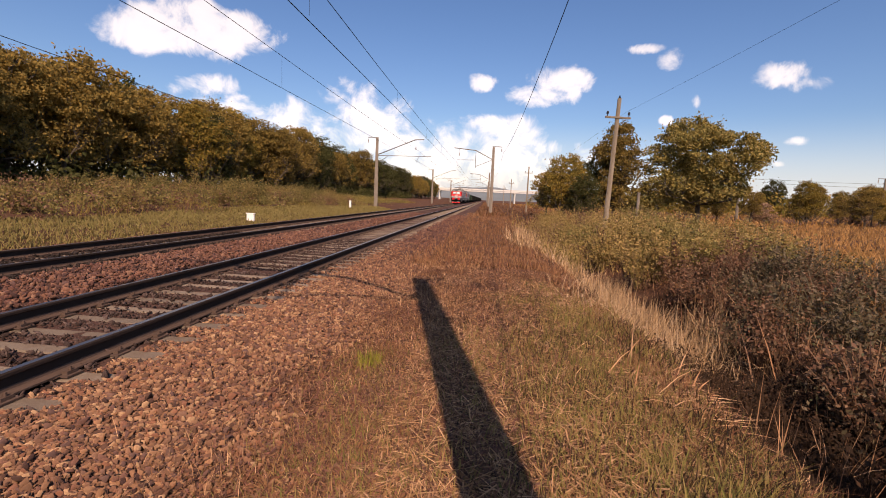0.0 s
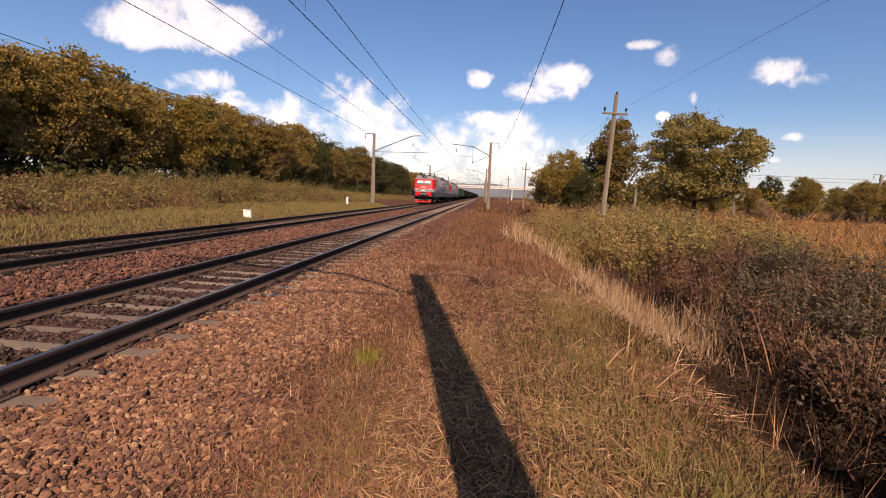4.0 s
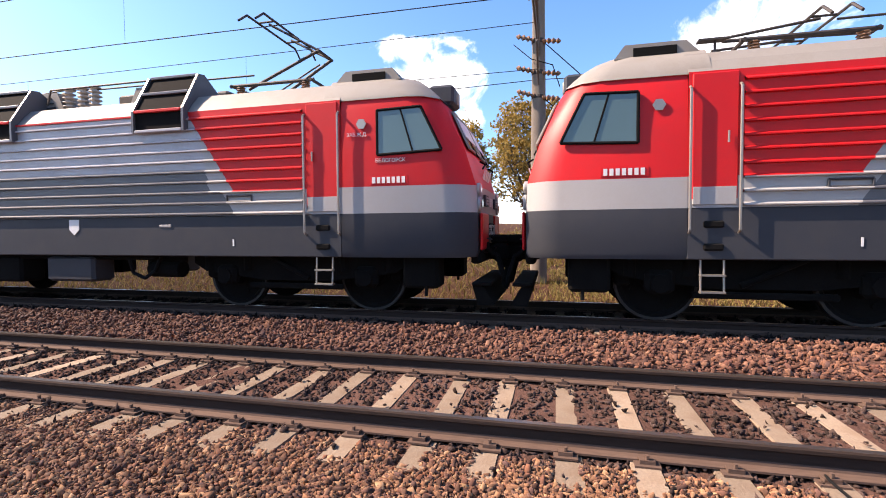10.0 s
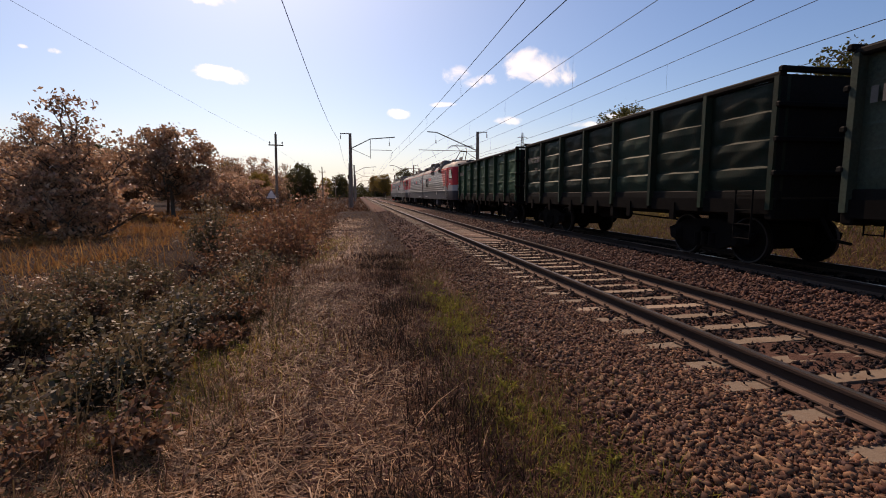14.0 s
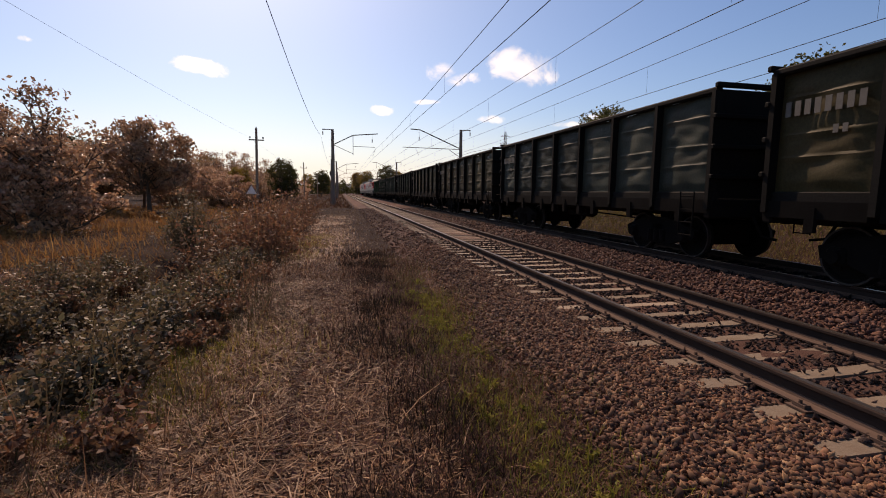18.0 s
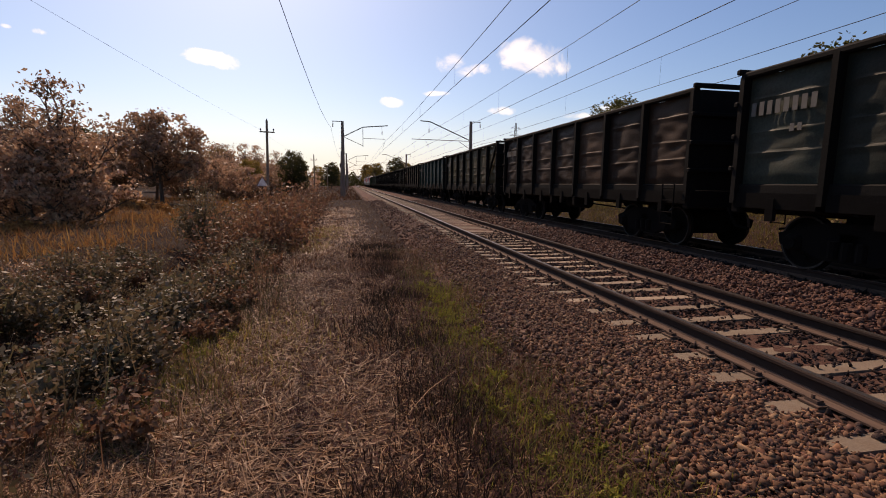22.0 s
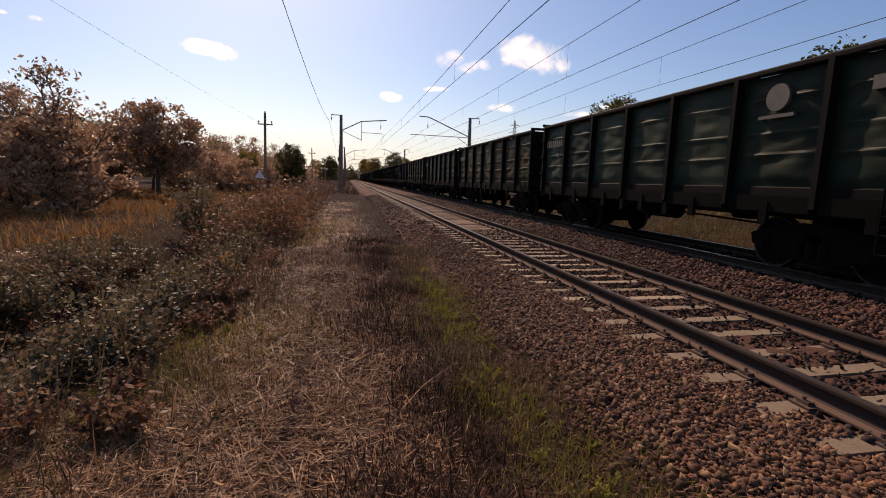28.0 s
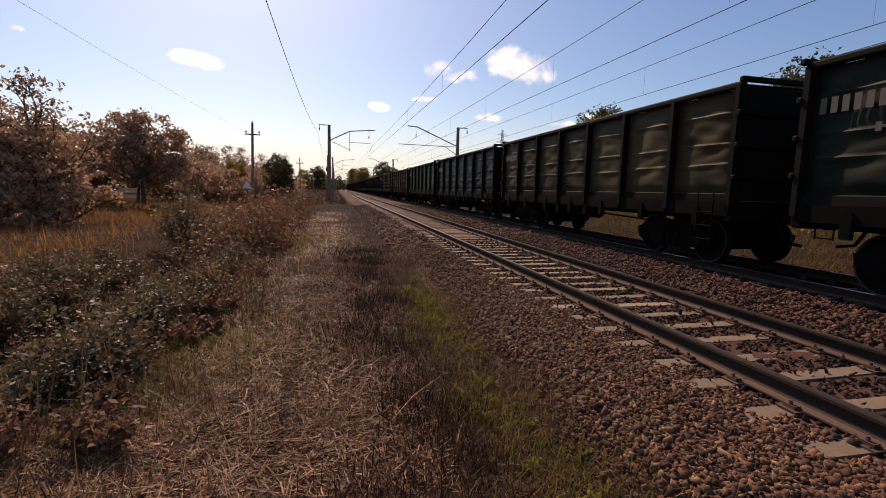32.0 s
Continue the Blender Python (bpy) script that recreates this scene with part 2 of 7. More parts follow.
def leaves(name, colors, rough=0.6, translucent=0.35, spec=0.08):
    """Foliage: each leaf takes one of a run of colours."""
    m = bpy.data.materials.new(name)
    m.use_nodes = True
    nodes, links = m.node_tree.nodes, m.node_tree.links
    p = nodes["Principled BSDF"]
    p.inputs["Roughness"].default_value = rough
    p.inputs["Diffuse Roughness"].default_value = 1.0 if rough > 0.65 else 0.5
    p.inputs["Specular IOR Level"].default_value = spec
    g, r = nodes.new("ShaderNodeNewGeometry"), nodes.new("ShaderNodeValToRGB")
    while len(r.color_ramp.elements) < len(colors):
        r.color_ramp.elements.new(0.5)
    for i, c in enumerate(colors):
        r.color_ramp.elements[i].position = i / (len(colors) - 1)
        r.color_ramp.elements[i].color = (*c, 1)
    links.new(g.outputs["Random Per Island"], r.inputs[0])
    oi, hs, mr = nodes.new("ShaderNodeObjectInfo"), nodes.new("ShaderNodeHueSaturation"), nodes.new("ShaderNodeMapRange")
    mr.inputs["To Min"].default_value, mr.inputs["To Max"].default_value = 0.8, 1.2
    links.new(oi.outputs["Random"], mr.inputs["Value"])
    links.new(mr.outputs[0], hs.inputs["Value"])
    links.new(r.outputs[0], hs.inputs["Color"])
    links.new(hs.outputs[0], p.inputs["Base Color"])
    tr, ms = nodes.new("ShaderNodeBsdfTranslucent"), nodes.new("ShaderNodeMixShader")
    links.new(hs.outputs[0], tr.inputs[0])
    ms.inputs[0].default_value = translucent
    links.new(p.outputs[0], ms.inputs[1])
    links.new(tr.outputs[0], ms.inputs[2])
    links.new(ms.outputs[0], nodes["Material Output"].inputs[0])
    return m


def glass(name, tint):
    m = bpy.data.materials.new(name)
    m.use_nodes = True
    p = m.node_tree.nodes["Principled BSDF"]
    p.inputs["Base Color"].default_value = (*tint, 1)
    p.inputs["Roughness"].default_value = 0.06
    p.inputs["Specular IOR Level"].default_value = 0.8
    return m


GRAVEL = leaves("ballast_stone", [(0.365, 0.219, 0.124), (0.188, 0.092, 0.055), (0.049, 0.026, 0.022), (0.287, 0.144, 0.079), (0.099, 0.055, 0.047), (0.217, 0.092, 0.053)], 0.75, 0.0, 0.1)
RED_GRAVEL = leaves("red_ballast_stone", [(0.231, 0.123, 0.081), (0.133, 0.058, 0.043), (0.053, 0.029, 0.026), (0.186, 0.085, 0.054), (0.097, 0.055, 0.049)], 0.75, 0.0, 0.1)
BED = paint("ballast_bed", (0.088, 0.048, 0.038), 0.84, vary=0.5, scale=1.2, fine=28, bump=1.0, dirt=(0.05, 0.03, 0.024), spec=0.03)
OILY = paint("oily_ballast", (0.066, 0.044, 0.038), 0.9, vary=0.5, per_island=0.6, scale=1.5, fine=28, bump=1.0, spec=0.05)
# ballast coloured near-black in place of the shade under the train
SHADE_STONE = paint("shade_black_ballast", (0.026, 0.02, 0.018), 0.95, vary=0.5, per_island=0.6, scale=1.5, fine=28, bump=1.0, spec=0.04)
CONCRETE = paint("sleeper_concrete", (0.195, 0.148, 0.108), 0.8, vary=0.4, per_object=0.25, dirt=(0.14, 0.088, 0.056), dirt_amount=0.75, scale=5, bump=0.3, spec=0.2)
RAIL = paint("rail_rust", (0.036, 0.025, 0.021), 0.85, spec=0.06, vary=0.35, bump=0.2, stretch=(1, 0.1, 1))
DUSTY_RAIL = paint("dusty_rail_foot", (0.09, 0.058, 0.045), 0.84, spec=0.1, vary=0.35, bump=0.2, stretch=(1, 0.1, 1))
RAIL_TOP = paint("rail_running_surface", (0.26, 0.23, 0.21), 0.3, 0.9, vary=0.2, bump=0.03, stretch=(1, 0.05, 1))
STEEL = paint("dark_iron", (0.035, 0.03, 0.028), 0.7, 0.2, vary=0.35, dirt=(0.10, 0.065, 0.04))
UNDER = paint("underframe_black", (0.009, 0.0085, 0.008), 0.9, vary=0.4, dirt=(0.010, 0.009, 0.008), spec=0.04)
TREAD = paint("wheel_tread", (0.022, 0.02, 0.019), 0.6, 0.3, vary=0.2, bump=0.02)
MASTC = paint("mast_concrete", (0.25, 0.21, 0.17), 0.9, vary=0.3, dirt=(0.12, 0.085, 0.065), scale=2, bump=0.25, spec=0.2)
GALV = paint("weathered_steel_arm", (0.16, 0.14, 0.125), 0.6, 0.6, vary=0.3, dirt=(0.14, 0.08, 0.05))
PORCELAIN = paint("porcelain", (0.22, 0.12, 0.07), 0.25, vary=0.2, bump=0.0)
WHITE_INS = paint("pale_insulator", (0.42, 0.36, 0.30), 0.35, vary=0.2, bump=0.0)
WIRE = paint("wire", (0.014, 0.013, 0.013), 0.75, 0.0, vary=0.2, bump=0, spec=0.1)
WOODP = paint("grey_timber_pole", (0.26, 0.21, 0.155), 0.9, vary=0.35, dirt=(0.12, 0.09, 0.07), stretch=(8, 8, 0.6), bump=0.4, spec=0.2)
SOIL = paint("dry_ground", (0.062, 0.031, 0.021), 1.0, vary=0.45, scale=1.0, fine=22, bump=1.0, dirt=(0.12, 0.066, 0.038), dirt_amount=0.5, spec=0.05)
WHITE = paint("white_paint", (0.75, 0.74, 0.70), 0.6, vary=0.08, dirt=(0.4, 0.36, 0.3), dirt_amount=0.2)


# ---- mesh tools ----
class Solid:
    """Collects corners and faces of one mesh."""

    def __init__(self):
        self.v, self.f, self.smooth = [], [], False

    def add(self, verts, faces):
        n = len(self.v)
        self.v += [tuple(p) for p in verts]
        self.f += [tuple(i + n for i in face) for face in faces]
        return self

    def box(self, x, y, z, sx, sy, sz, edge=0.0, m=None):
        """A box round (x, y, z), its edges cut by edge metres."""
        hx, hy, hz = sx / 2, sy / 2, sz / 2
        e = min(edge, 0.45 * min(sx, sy, sz))
        if e <= 0:
            pts = [(i * hx, j * hy, k * hz) for i in (-1, 1) for j in (-1, 1) for k in (-1, 1)]
            faces = [(0, 1, 3, 2), (4, 6, 7, 5), (0, 4, 5, 1), (2, 3, 7, 6), (0, 2, 6, 4), (1, 5, 7, 3)]
        else:
            ring = [(-hx + e, -hy), (hx - e, -hy), (hx, -hy + e), (hx, hy - e), (hx - e, hy), (-hx + e, hy), (-hx, hy - e), (-hx, -hy + e)]
            small = [(px * (hx - e) / hx, py * (hy - e) / hy) for px, py in ring]
            pts = ([(px, py, -hz) for px, py in small] + [(px, py, -hz + e) for px, py in ring]
                   + [(px, py, hz - e) for px, py in ring] + [(px, py, hz) for px, py in small])
            faces = [tuple(range(7, -1, -1)), tuple(range(24, 32))]
            for r in range(3):
                faces += [(8 * r + i, 8 * r + (i + 1) % 8, 8 * r + 8 + (i + 1) % 8, 8 * r + 8 + i) for i in range(8)]
        if m is not None:
            pts = [m @ Vector(p) for p in pts]
        return self.add([(p[0] + x, p[1] + y, p[2] + z) for p in pts], faces)

    def tube(self, a, b, r, r2=None, n=8, caps=True):
        """A round bar from a to b."""
        a, b = Vector(a), Vector(b)
        r2 = r if r2 is None else r2
        d = (b - a).normalized()
        u = d.cross(Vector((0, 0, 1)) if abs(d.z) < 0.9 else Vector((1, 0, 0))).normalized()
        w = d.cross(u)
        ring = [(math.cos(6.283185 * i / n), math.sin(6.283185 * i / n)) for i in range(n)]
        pts = [a + (u * c + w * s) * r for c, s in ring] + [b + (u * c + w * s) * r2 for c, s in ring]
        faces = [(i, (i + 1) % n, n + (i + 1) % n, n + i) for i in range(n)]
        if caps:
            faces += [tuple(range(n - 1, -1, -1)), tuple(range(n, 2 * n))]
        return self.add(pts, faces)

    def path(self, pts, r, n=6):
        for p, q in zip(pts, pts[1:]):
            self.tube(p, q, r, n=n)
        return self

    def lathe(self, profile, a, d=(0, 0, 1), n=12, caps=True):
        """Turns (radius, height) pairs round an axis d that starts at a."""
        a, d = Vector(a), Vector(d).normalized()
        u = d.cross(Vector((0, 0, 1)) if abs(d.z) < 0.9 else Vector((1, 0, 0))).normalized()
        w = d.cross(u)
        pts, faces = [], []
        for r, h in profile:
            pts += [a + d * h + (u * math.cos(6.283185 * i / n) + w * math.sin(6.283185 * i / n)) * r for i in range(n)]
        for k in range(len(profile) - 1):
            faces += [(k * n + i, k * n + (i + 1) % n, (k + 1) * n + (i + 1) % n, (k + 1) * n + i) for i in range(n)]
        if caps:
            faces += [tuple(range(n - 1, -1, -1)), tuple(range((len(profile) - 1) * n, len(profile) * n))]
        return self.add(pts, faces)

    def prism(self, poly, a, b, axis="y"):
        """A flat outline drawn out from a to b along an axis; outline in the two others."""
        def at(p, t):
            return {"y": (p[0], t, p[1]), "x": (t, p[0], p[1]), "z": (p[0], p[1], t)}[axis]
        n = len(poly)
        faces = [(i, (i + 1) % n, n + (i + 1) % n, n + i) for i in range(n)] + [tuple(range(n - 1, -1, -1)), tuple(range(n, 2 * n))]
        return self.add([at(p, a) for p in poly] + [at(p, b) for p in poly], faces)

    def mesh(self, name):
        me = bpy.data.meshes.new(name)
        me.from_pydata(self.v, [], self.f)
        b = bmesh.new()
        b.from_mesh(me)
        bmesh.ops.recalc_face_normals(b, faces=b.faces)
        b.to_mesh(me)
        b.free()
        if self.smooth:
            me.shade_smooth()
            me.set_sharp_from_angle(angle=radians(35))
        return me


def part(name, solid, material, parent=None, label="", m=None):
    """Links a Solid (or a mesh) as one object under a thing or a part."""
    me = solid.mesh(name) if isinstance(solid, Solid) else solid
    if not me.materials:
        me.materials.append(material)
    ob = new(name, me)
    ob.parent = parent
    if m is not None:
        ob.matrix_basis = m
    return tagged(ob, label)


def thing(name, label, category, group="", kind="", m=None):
    ob = new(name)
    ob.empty_display_size = 0.2
    if m is not None:
        ob.matrix_basis = m
    return tagged(ob, label, category, group, kind)


def mesh_fast(name, verts, faces, material, smooth=False):
    """A mesh from arrays: corners (n, 3) and faces (m, k)."""
    verts, faces = np.asarray(verts, np.float32), np.asarray(faces, np.int32)
    me = bpy.data.meshes.new(name)
    m, k = faces.shape
    me.vertices.add(len(verts))
    me.vertices.foreach_set("co", verts.ravel())
    me.loops.add(m * k)
    me.loops.foreach_set("vertex_index", faces.ravel())
    me.polygons.add(m)
    me.polygons.foreach_set("loop_start", np.arange(m, dtype=np.int32) * k)
    me.update(calc_edges=True)
    me.materials.append(material)
    if smooth:
        me.shade_smooth()
    return me


rng = np.random.default_rng(7)


def insulator(s, x, y, z, h, r=0.09):
    prof, k = [(r * 0.45, 0)], 6
    for i in range(k):
        a = h * (i + 0.15) / k
        prof += [(r * 0.5, a), (r, a + h * 0.05), (r * 0.95, a + h * 0.09), (r * 0.5, a + h * 0.12)]
    s.lathe(prof + [(r * 0.4, h)], (x, y, z), n=10)
    return s


# ---- the ground ----
XT = -4.5  # centre line of the far track; the near one runs along x = 0, rail tops at z = 0
SHAPE_X = [-3000, -300, -90, -40, -18, -12, -9.2, -7.4, -6.4, -5.9, 1.7, 2.6, 3.0, 3.6, 5.4, 6.55, 7.35, 8.5, 9.6, 11, 16, 40, 90, 300, 3000]
SHAPE_Z = [30, 6, 2.2, 1.2, 0.35, 0.1, -0.1, -0.42, -0.36, -0.24, -0.24, -0.33, -0.36, -0.31, -0.3, -0.45, -1.15, -1.3, -0.7, -0.4, -0.55, -0.5, 0, 2, 12]


def height(x, y):
    """The lie of the land."""
    x, y = np.asarray(x, float), np.asarray(y, float)
    h = np.interp(x, SHAPE_X, SHAPE_Z)
    off = np.clip((np.abs(x + 2) - 5.2) / 3, 0, 1)
    wave = np.sin(x * 0.9 + y * 0.33) * np.sin(y * 0.47 - x * 0.21) * 0.07 + np.sin(x * 0.23 + 1.7) * np.sin(y * 0.13 + 0.6) * 0.12
    rough_ = np.sin(x * 3.1 + y * 1.3) * np.sin(y * 2.7 - x) * 0.025
    return h + off * (wave + rough_)


gx = np.unique(np.r_[SHAPE_X, np.arange(-16, 16, 0.35), np.arange(-60, 60, 3.0)])
gy = np.unique(np.r_[np.arange(-20, 24, 0.4), np.arange(-90, 90, 2.0), np.arange(-400, 400, 20.0), [-3000, -1500, -800, 800, 1500, 3000]])
GX, GY = np.meshgrid(gx, gy, indexing="ij")
GV = np.stack([GX, GY, height(GX, GY)], -1).reshape(-1, 3)
ii, jj = np.meshgrid(np.arange(len(gx) - 1), np.arange(len(gy) - 1), indexing="ij")
q = (ii * len(gy) + jj).ravel()
ground = new("ground", mesh_fast("ground", GV, np.stack([q, q + len(gy), q + len(gy) + 1, q + 1], -1), SOIL, True))
tagged(ground, "dry brown trackside ground sloping into a ditch", "ground", kind="structure")

# ballast bed under both tracks
BEDX = [-7.5, -6.9, -6.3, -5.85, -5.65, -4.5, -3.35, -3.15, -2.4, -1.35, -1.12, 0, 1.12, 1.35, 1.75, 2.2, 2.55, 2.95]
BEDZ = [-0.5, -0.36, -0.2, -0.165, -0.205, -0.215, -0.205, -0.165, -0.15, -0.165, -0.205, -0.215, -0.21, -0.215, -0.185, -0.235, -0.28, -0.42]
by = np.unique(np.r_[np.arange(-24, 26, 0.5), np.arange(-120, 140, 4.0), [-700, -400, -250, 250, 400, 900]])
BX, BY = np.meshgrid(BEDX, by, indexing="ij")
wob = np.where(BX < -6.8, 0.12 * np.sin(BY * 0.8) + 0.07 * np.sin(BY * 2.3), 0)
BV = np.stack([BX + wob, BY, np.repeat(np.array(BEDZ)[:, None], len(by), 1) + 0.012 * np.sin(BX * 7 + BY * 3)], -1).reshape(-1, 3)
ii, jj = np.meshgrid(np.arange(len(BEDX) - 1), np.arange(len(by) - 1), indexing="ij")
q = (ii * len(by) + jj).ravel()
bed = new("ballast_bed", mesh_fast("ballast_bed", BV, np.stack([q, q + len(by), q + len(by) + 1, q + 1], -1), BED, True))
tagged(bed, "reddish brown crushed stone ballast under both tracks", "ballast", kind="structure")


def bed_height(x):
    return np.interp(x, BEDX, BEDZ)


def surface(x, y):
    """Top of the ground or of the ballast, whichever is higher."""
    x = np.asarray(x, float)
    return np.maximum(height(x, y), np.where((x > -7.5) & (x < 2.95), bed_height(x), -9.0))


def stones(name, xs, ys, zs, size, material, label, blocky=False):
    """Loose broken stones, one joined piece."""
    n = len(xs)
    base = np.array([(1, 0, 0), (-1, 0, 0), (0, 1, 0), (0, -1, 0), (0, 0, 1), (0, 0, -1)], float)
    tri = np.array([(0, 2, 4), (2, 1, 4), (1, 3, 4), (3, 0, 4), (2, 0, 5), (1, 2, 5), (3, 1, 5), (0, 3, 5)])
    if blocky:  # broken blocks with flat faces
        base = np.array([(i, j, k) for i in (-0.75, 0.75) for j in (-0.75, 0.75) for k in (-0.75, 0.75)], float)
        tri = np.array([(0, 1, 3), (0, 3, 2), (4, 6, 7), (4, 7, 5), (0, 4, 5), (0, 5, 1), (2, 3, 7), (2, 7, 6), (0, 2, 6), (0, 6, 4), (1, 5, 7), (1, 7, 3)])
    m_ = len(base)
    p = base[None] * rng.uniform(0.65, 1.12, (n, m_, 1)) + rng.normal(0, 0.21, (n, m_, 3))
    p *= (size * np.clip(np.exp(rng.normal(0, 0.36, n)), 0.45, 1.6))[:, None, None] * np.stack([rng.uniform(1.0, 1.7, n), rng.uniform(0.6, 1.1, n), rng.uniform(0.35, 0.8, n)], -1)[:, None]
    ang = rng.uniform(0, 6.283, n)
    c, s = np.cos(ang)[:, None], np.sin(ang)[:, None]
    t = rng.normal(0, 0.8, n)[:, None]
    x, y, z = p[..., 0], p[..., 1], p[..., 2]
    x, z = x * np.cos(t) - z * np.sin(t), x * np.sin(t) + z * np.cos(t)
    p = np.stack([x * c - y * s, x * s + y * c, z], -1) + np.stack([xs, ys, zs], -1)[:, None]
    f = (tri[None] + m_ * np.arange(n)[:, None, None]).reshape(-1, 3)
    return tagged(new(name, mesh_fast(name, p.reshape(-1, 3), f, material)), label, "stones", kind="stuff")


# ---- tracks ----
RAIL_SHAPE = [(-0.066, -0.18), (0.066, -0.18), (0.066, -0.169), (0.018, -0.152), (0.009, -0.13), (0.009, -0.052), (0.036, -0.036),
              (0.036, -0.012), (0.029, -0.001), (-0.029, -0.001), (-0.036, -0.012), (-0.036, -0.036), (-0.009, -0.052), (-0.009, -0.13), (-0.018, -0.152), (-0.066, -0.169)]
SLEEPER = 0.543


def sleeper_mesh():
    s = Solid()
    # thicker ends under the rails, slimmer waist
    for x0, x1, z0, z1, w0, w1 in ((-1.35, -0.45, -0.185, -0.2, 0.095, 0.088), (-0.45, 0.45, -0.2, -0.2, 0.088, 0.088), (0.45, 1.35, -0.2, -0.185, 0.088, 0.095)):
        s.add([(x0, -0.15, -0.42), (x0, 0.15, -0.42), (x0, w0, z0), (x0, -w0, z0), (x1, -0.15, -0.42), (x1, 0.15, -0.42), (x1, w1, z1), (x1, -w1, z1)],
              [(0, 1, 2, 3), (7, 6, 5, 4), (0, 4, 5, 1), (1, 5, 6, 2), (2, 6, 7, 3), (3, 7, 4, 0)])
    return s.mesh("sleeper")


def fastenings(ys, x):
    """Base plates, clips and bolts at the rail feet, for one track."""
    s = Solid()
    for y in ys:
        for rx in (x - 0.795, x + 0.795):
            s.box(rx, y, -0.182, 0.3, 0.17, 0.014)
            for side in (-1, 1):
                s.box(rx + side * 0.09, y, -0.162, 0.06, 0.1, 0.03)
                s.tube((rx + side * 0.1, y, -0.15), (rx + side * 0.1, y, -0.115), 0.014, n=6)
    return s


SLEEPER_ME = sleeper_mesh()
SLEEPER_ME.materials.append(CONCRETE)
for x, words in ((0.0, "near"), (XT, "far")):
    track = thing("railway_track", "broad-gauge track on concrete sleepers, rusty rails with worn tops", "railway track", "parallel tracks", "structure")
    for rx in (x - 0.795, x + 0.795):
        r = Solid().prism([(px + rx, pz) for px, pz in RAIL_SHAPE], -700, 900)
        ob = part("rail", r, RAIL, track)
        part("rail_foot", Solid().prism([(rx - 0.069, -0.181), (rx + 0.069, -0.181), (rx + 0.069, -0.166), (rx + 0.02, -0.148), (rx + 0.012, -0.12), (rx - 0.012, -0.12), (rx - 0.02, -0.148), (rx - 0.069, -0.166)], -700, 900), DUSTY_RAIL, ob, "dusty brown foot of the rail")
        top = Solid().box(rx, 100, -0.0005, 0.052, 1600, 0.003)
        part("running_surface", top, RAIL_TOP, ob, "polished running surface")
    far = Solid()
    for i in range(-470, 700):
        y = i * SLEEPER + 0.27
        if -60 <= i < 80:
            part("sleeper", SLEEPER_ME, CONCRETE, track, m=pose(x + random.uniform(-0.02, 0.02), y + random.uniform(-0.03, 0.03), random.uniform(-0.008, 0.004), 0, 0, random.uniform(-0.8, 0.8)))
        else:
            far.box(x, y, -0.28, 2.7, 0.19, 0.17)
    tagged(part("far_sleepers", far, CONCRETE, track), kind="stuff")
    tagged(part("rail_fastenings", fastenings([i * SLEEPER + 0.27 for i in range(-45, 60)], x), DUSTY_RAIL, track, "rusty base plates and clips"), kind="stuff")

n = 125000
sx, sy = rng.uniform(1.0, 3.3, n), np.clip(rng.normal(0, 5.6, n), -16, 16)
edge_x = 2.72 + 0.14 * np.sin(sy * 0.9) + 0.1 * np.sin(sy * 2.3 + 1) + np.interp(sy, [0, 2, 4.5, 8], [0, 0.05, 0.3, 0.4])
keep = rng.uniform(0, 1, n) < np.clip((edge_x - sx) / 0.55, 0.015, 1)
keep &= (np.abs((sy - 0.27 + SLEEPER / 2) % SLEEPER - SLEEPER / 2) > 0.1) | (sx > 1.32 - 0.08 * rng.uniform(0, 1, n))
sx, sy = sx[keep], sy[keep]
stones("ballast_stones", sx, sy, surface(sx, sy) + rng.uniform(-0.006, 0.026, len(sx)), 0.0168, GRAVEL, "loose reddish crushed stones on the ballast shoulder", True)
n = 8000
sx, sy = rng.uniform(1.36, 2.55, n), np.clip(rng.normal(0, 6.0, n), -16, 16)
stones("ballast_stones", sx, sy, surface(sx, sy) + rng.uniform(0.004, 0.03, len(sx)), 0.022, GRAVEL, "larger crushed stones on the ballast shoulder", True)
n = 58000
sx, sy = rng.uniform(-7.0, -1.16, n), rng.uniform(-16, 18, n)
off = np.minimum(np.abs(sx - XT), np.abs(sx))
keep = (np.abs(sx - XT) > 1.16) & ((np.abs((sy - 0.27 + SLEEPER / 2) % SLEEPER - SLEEPER / 2) > 0.11) | (off > 1.37))
sx, sy = sx[keep], sy[keep]
stones("ballast_stones", sx, sy, bed_height(sx) + rng.uniform(-0.012, 0.045, len(sx)), 0.027, RED_GRAVEL, "loose reddish crushed stones between the tracks", True)
n = 50000
sx, sy = rng.uniform(-1.25, 1.25, n) + rng.choice([0, XT], n), rng.uniform(-15, 17, n)
gap = np.abs((sy - 0.27 + SLEEPER / 2) % SLEEPER - SLEEPER / 2) > 0.115 - 0.035 * rng.uniform(0, 1, n)
keep = gap | (rng.uniform(0, 1, n) < 0.07)
sx, sy = sx[keep], sy[keep]
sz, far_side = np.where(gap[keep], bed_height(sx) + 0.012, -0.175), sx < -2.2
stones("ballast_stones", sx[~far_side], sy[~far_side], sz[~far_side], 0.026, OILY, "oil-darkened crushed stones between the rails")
# far-track stones carry the train's shade in their colour
stones("ballast_stones", sx[far_side], sy[far_side], sz[far_side] + 0.01, 0.032, SHADE_STONE, "stones under the far track, coloured near-black for the train's shade")
n = 30000
sx, sy = rng.uniform(-6.9, 2.75, n), rng.uniform(14, 46, n) * rng.choice([-1, 1], n)
keep = (np.abs(sx) > 1.2) & (np.abs(sx - XT) > 1.2)
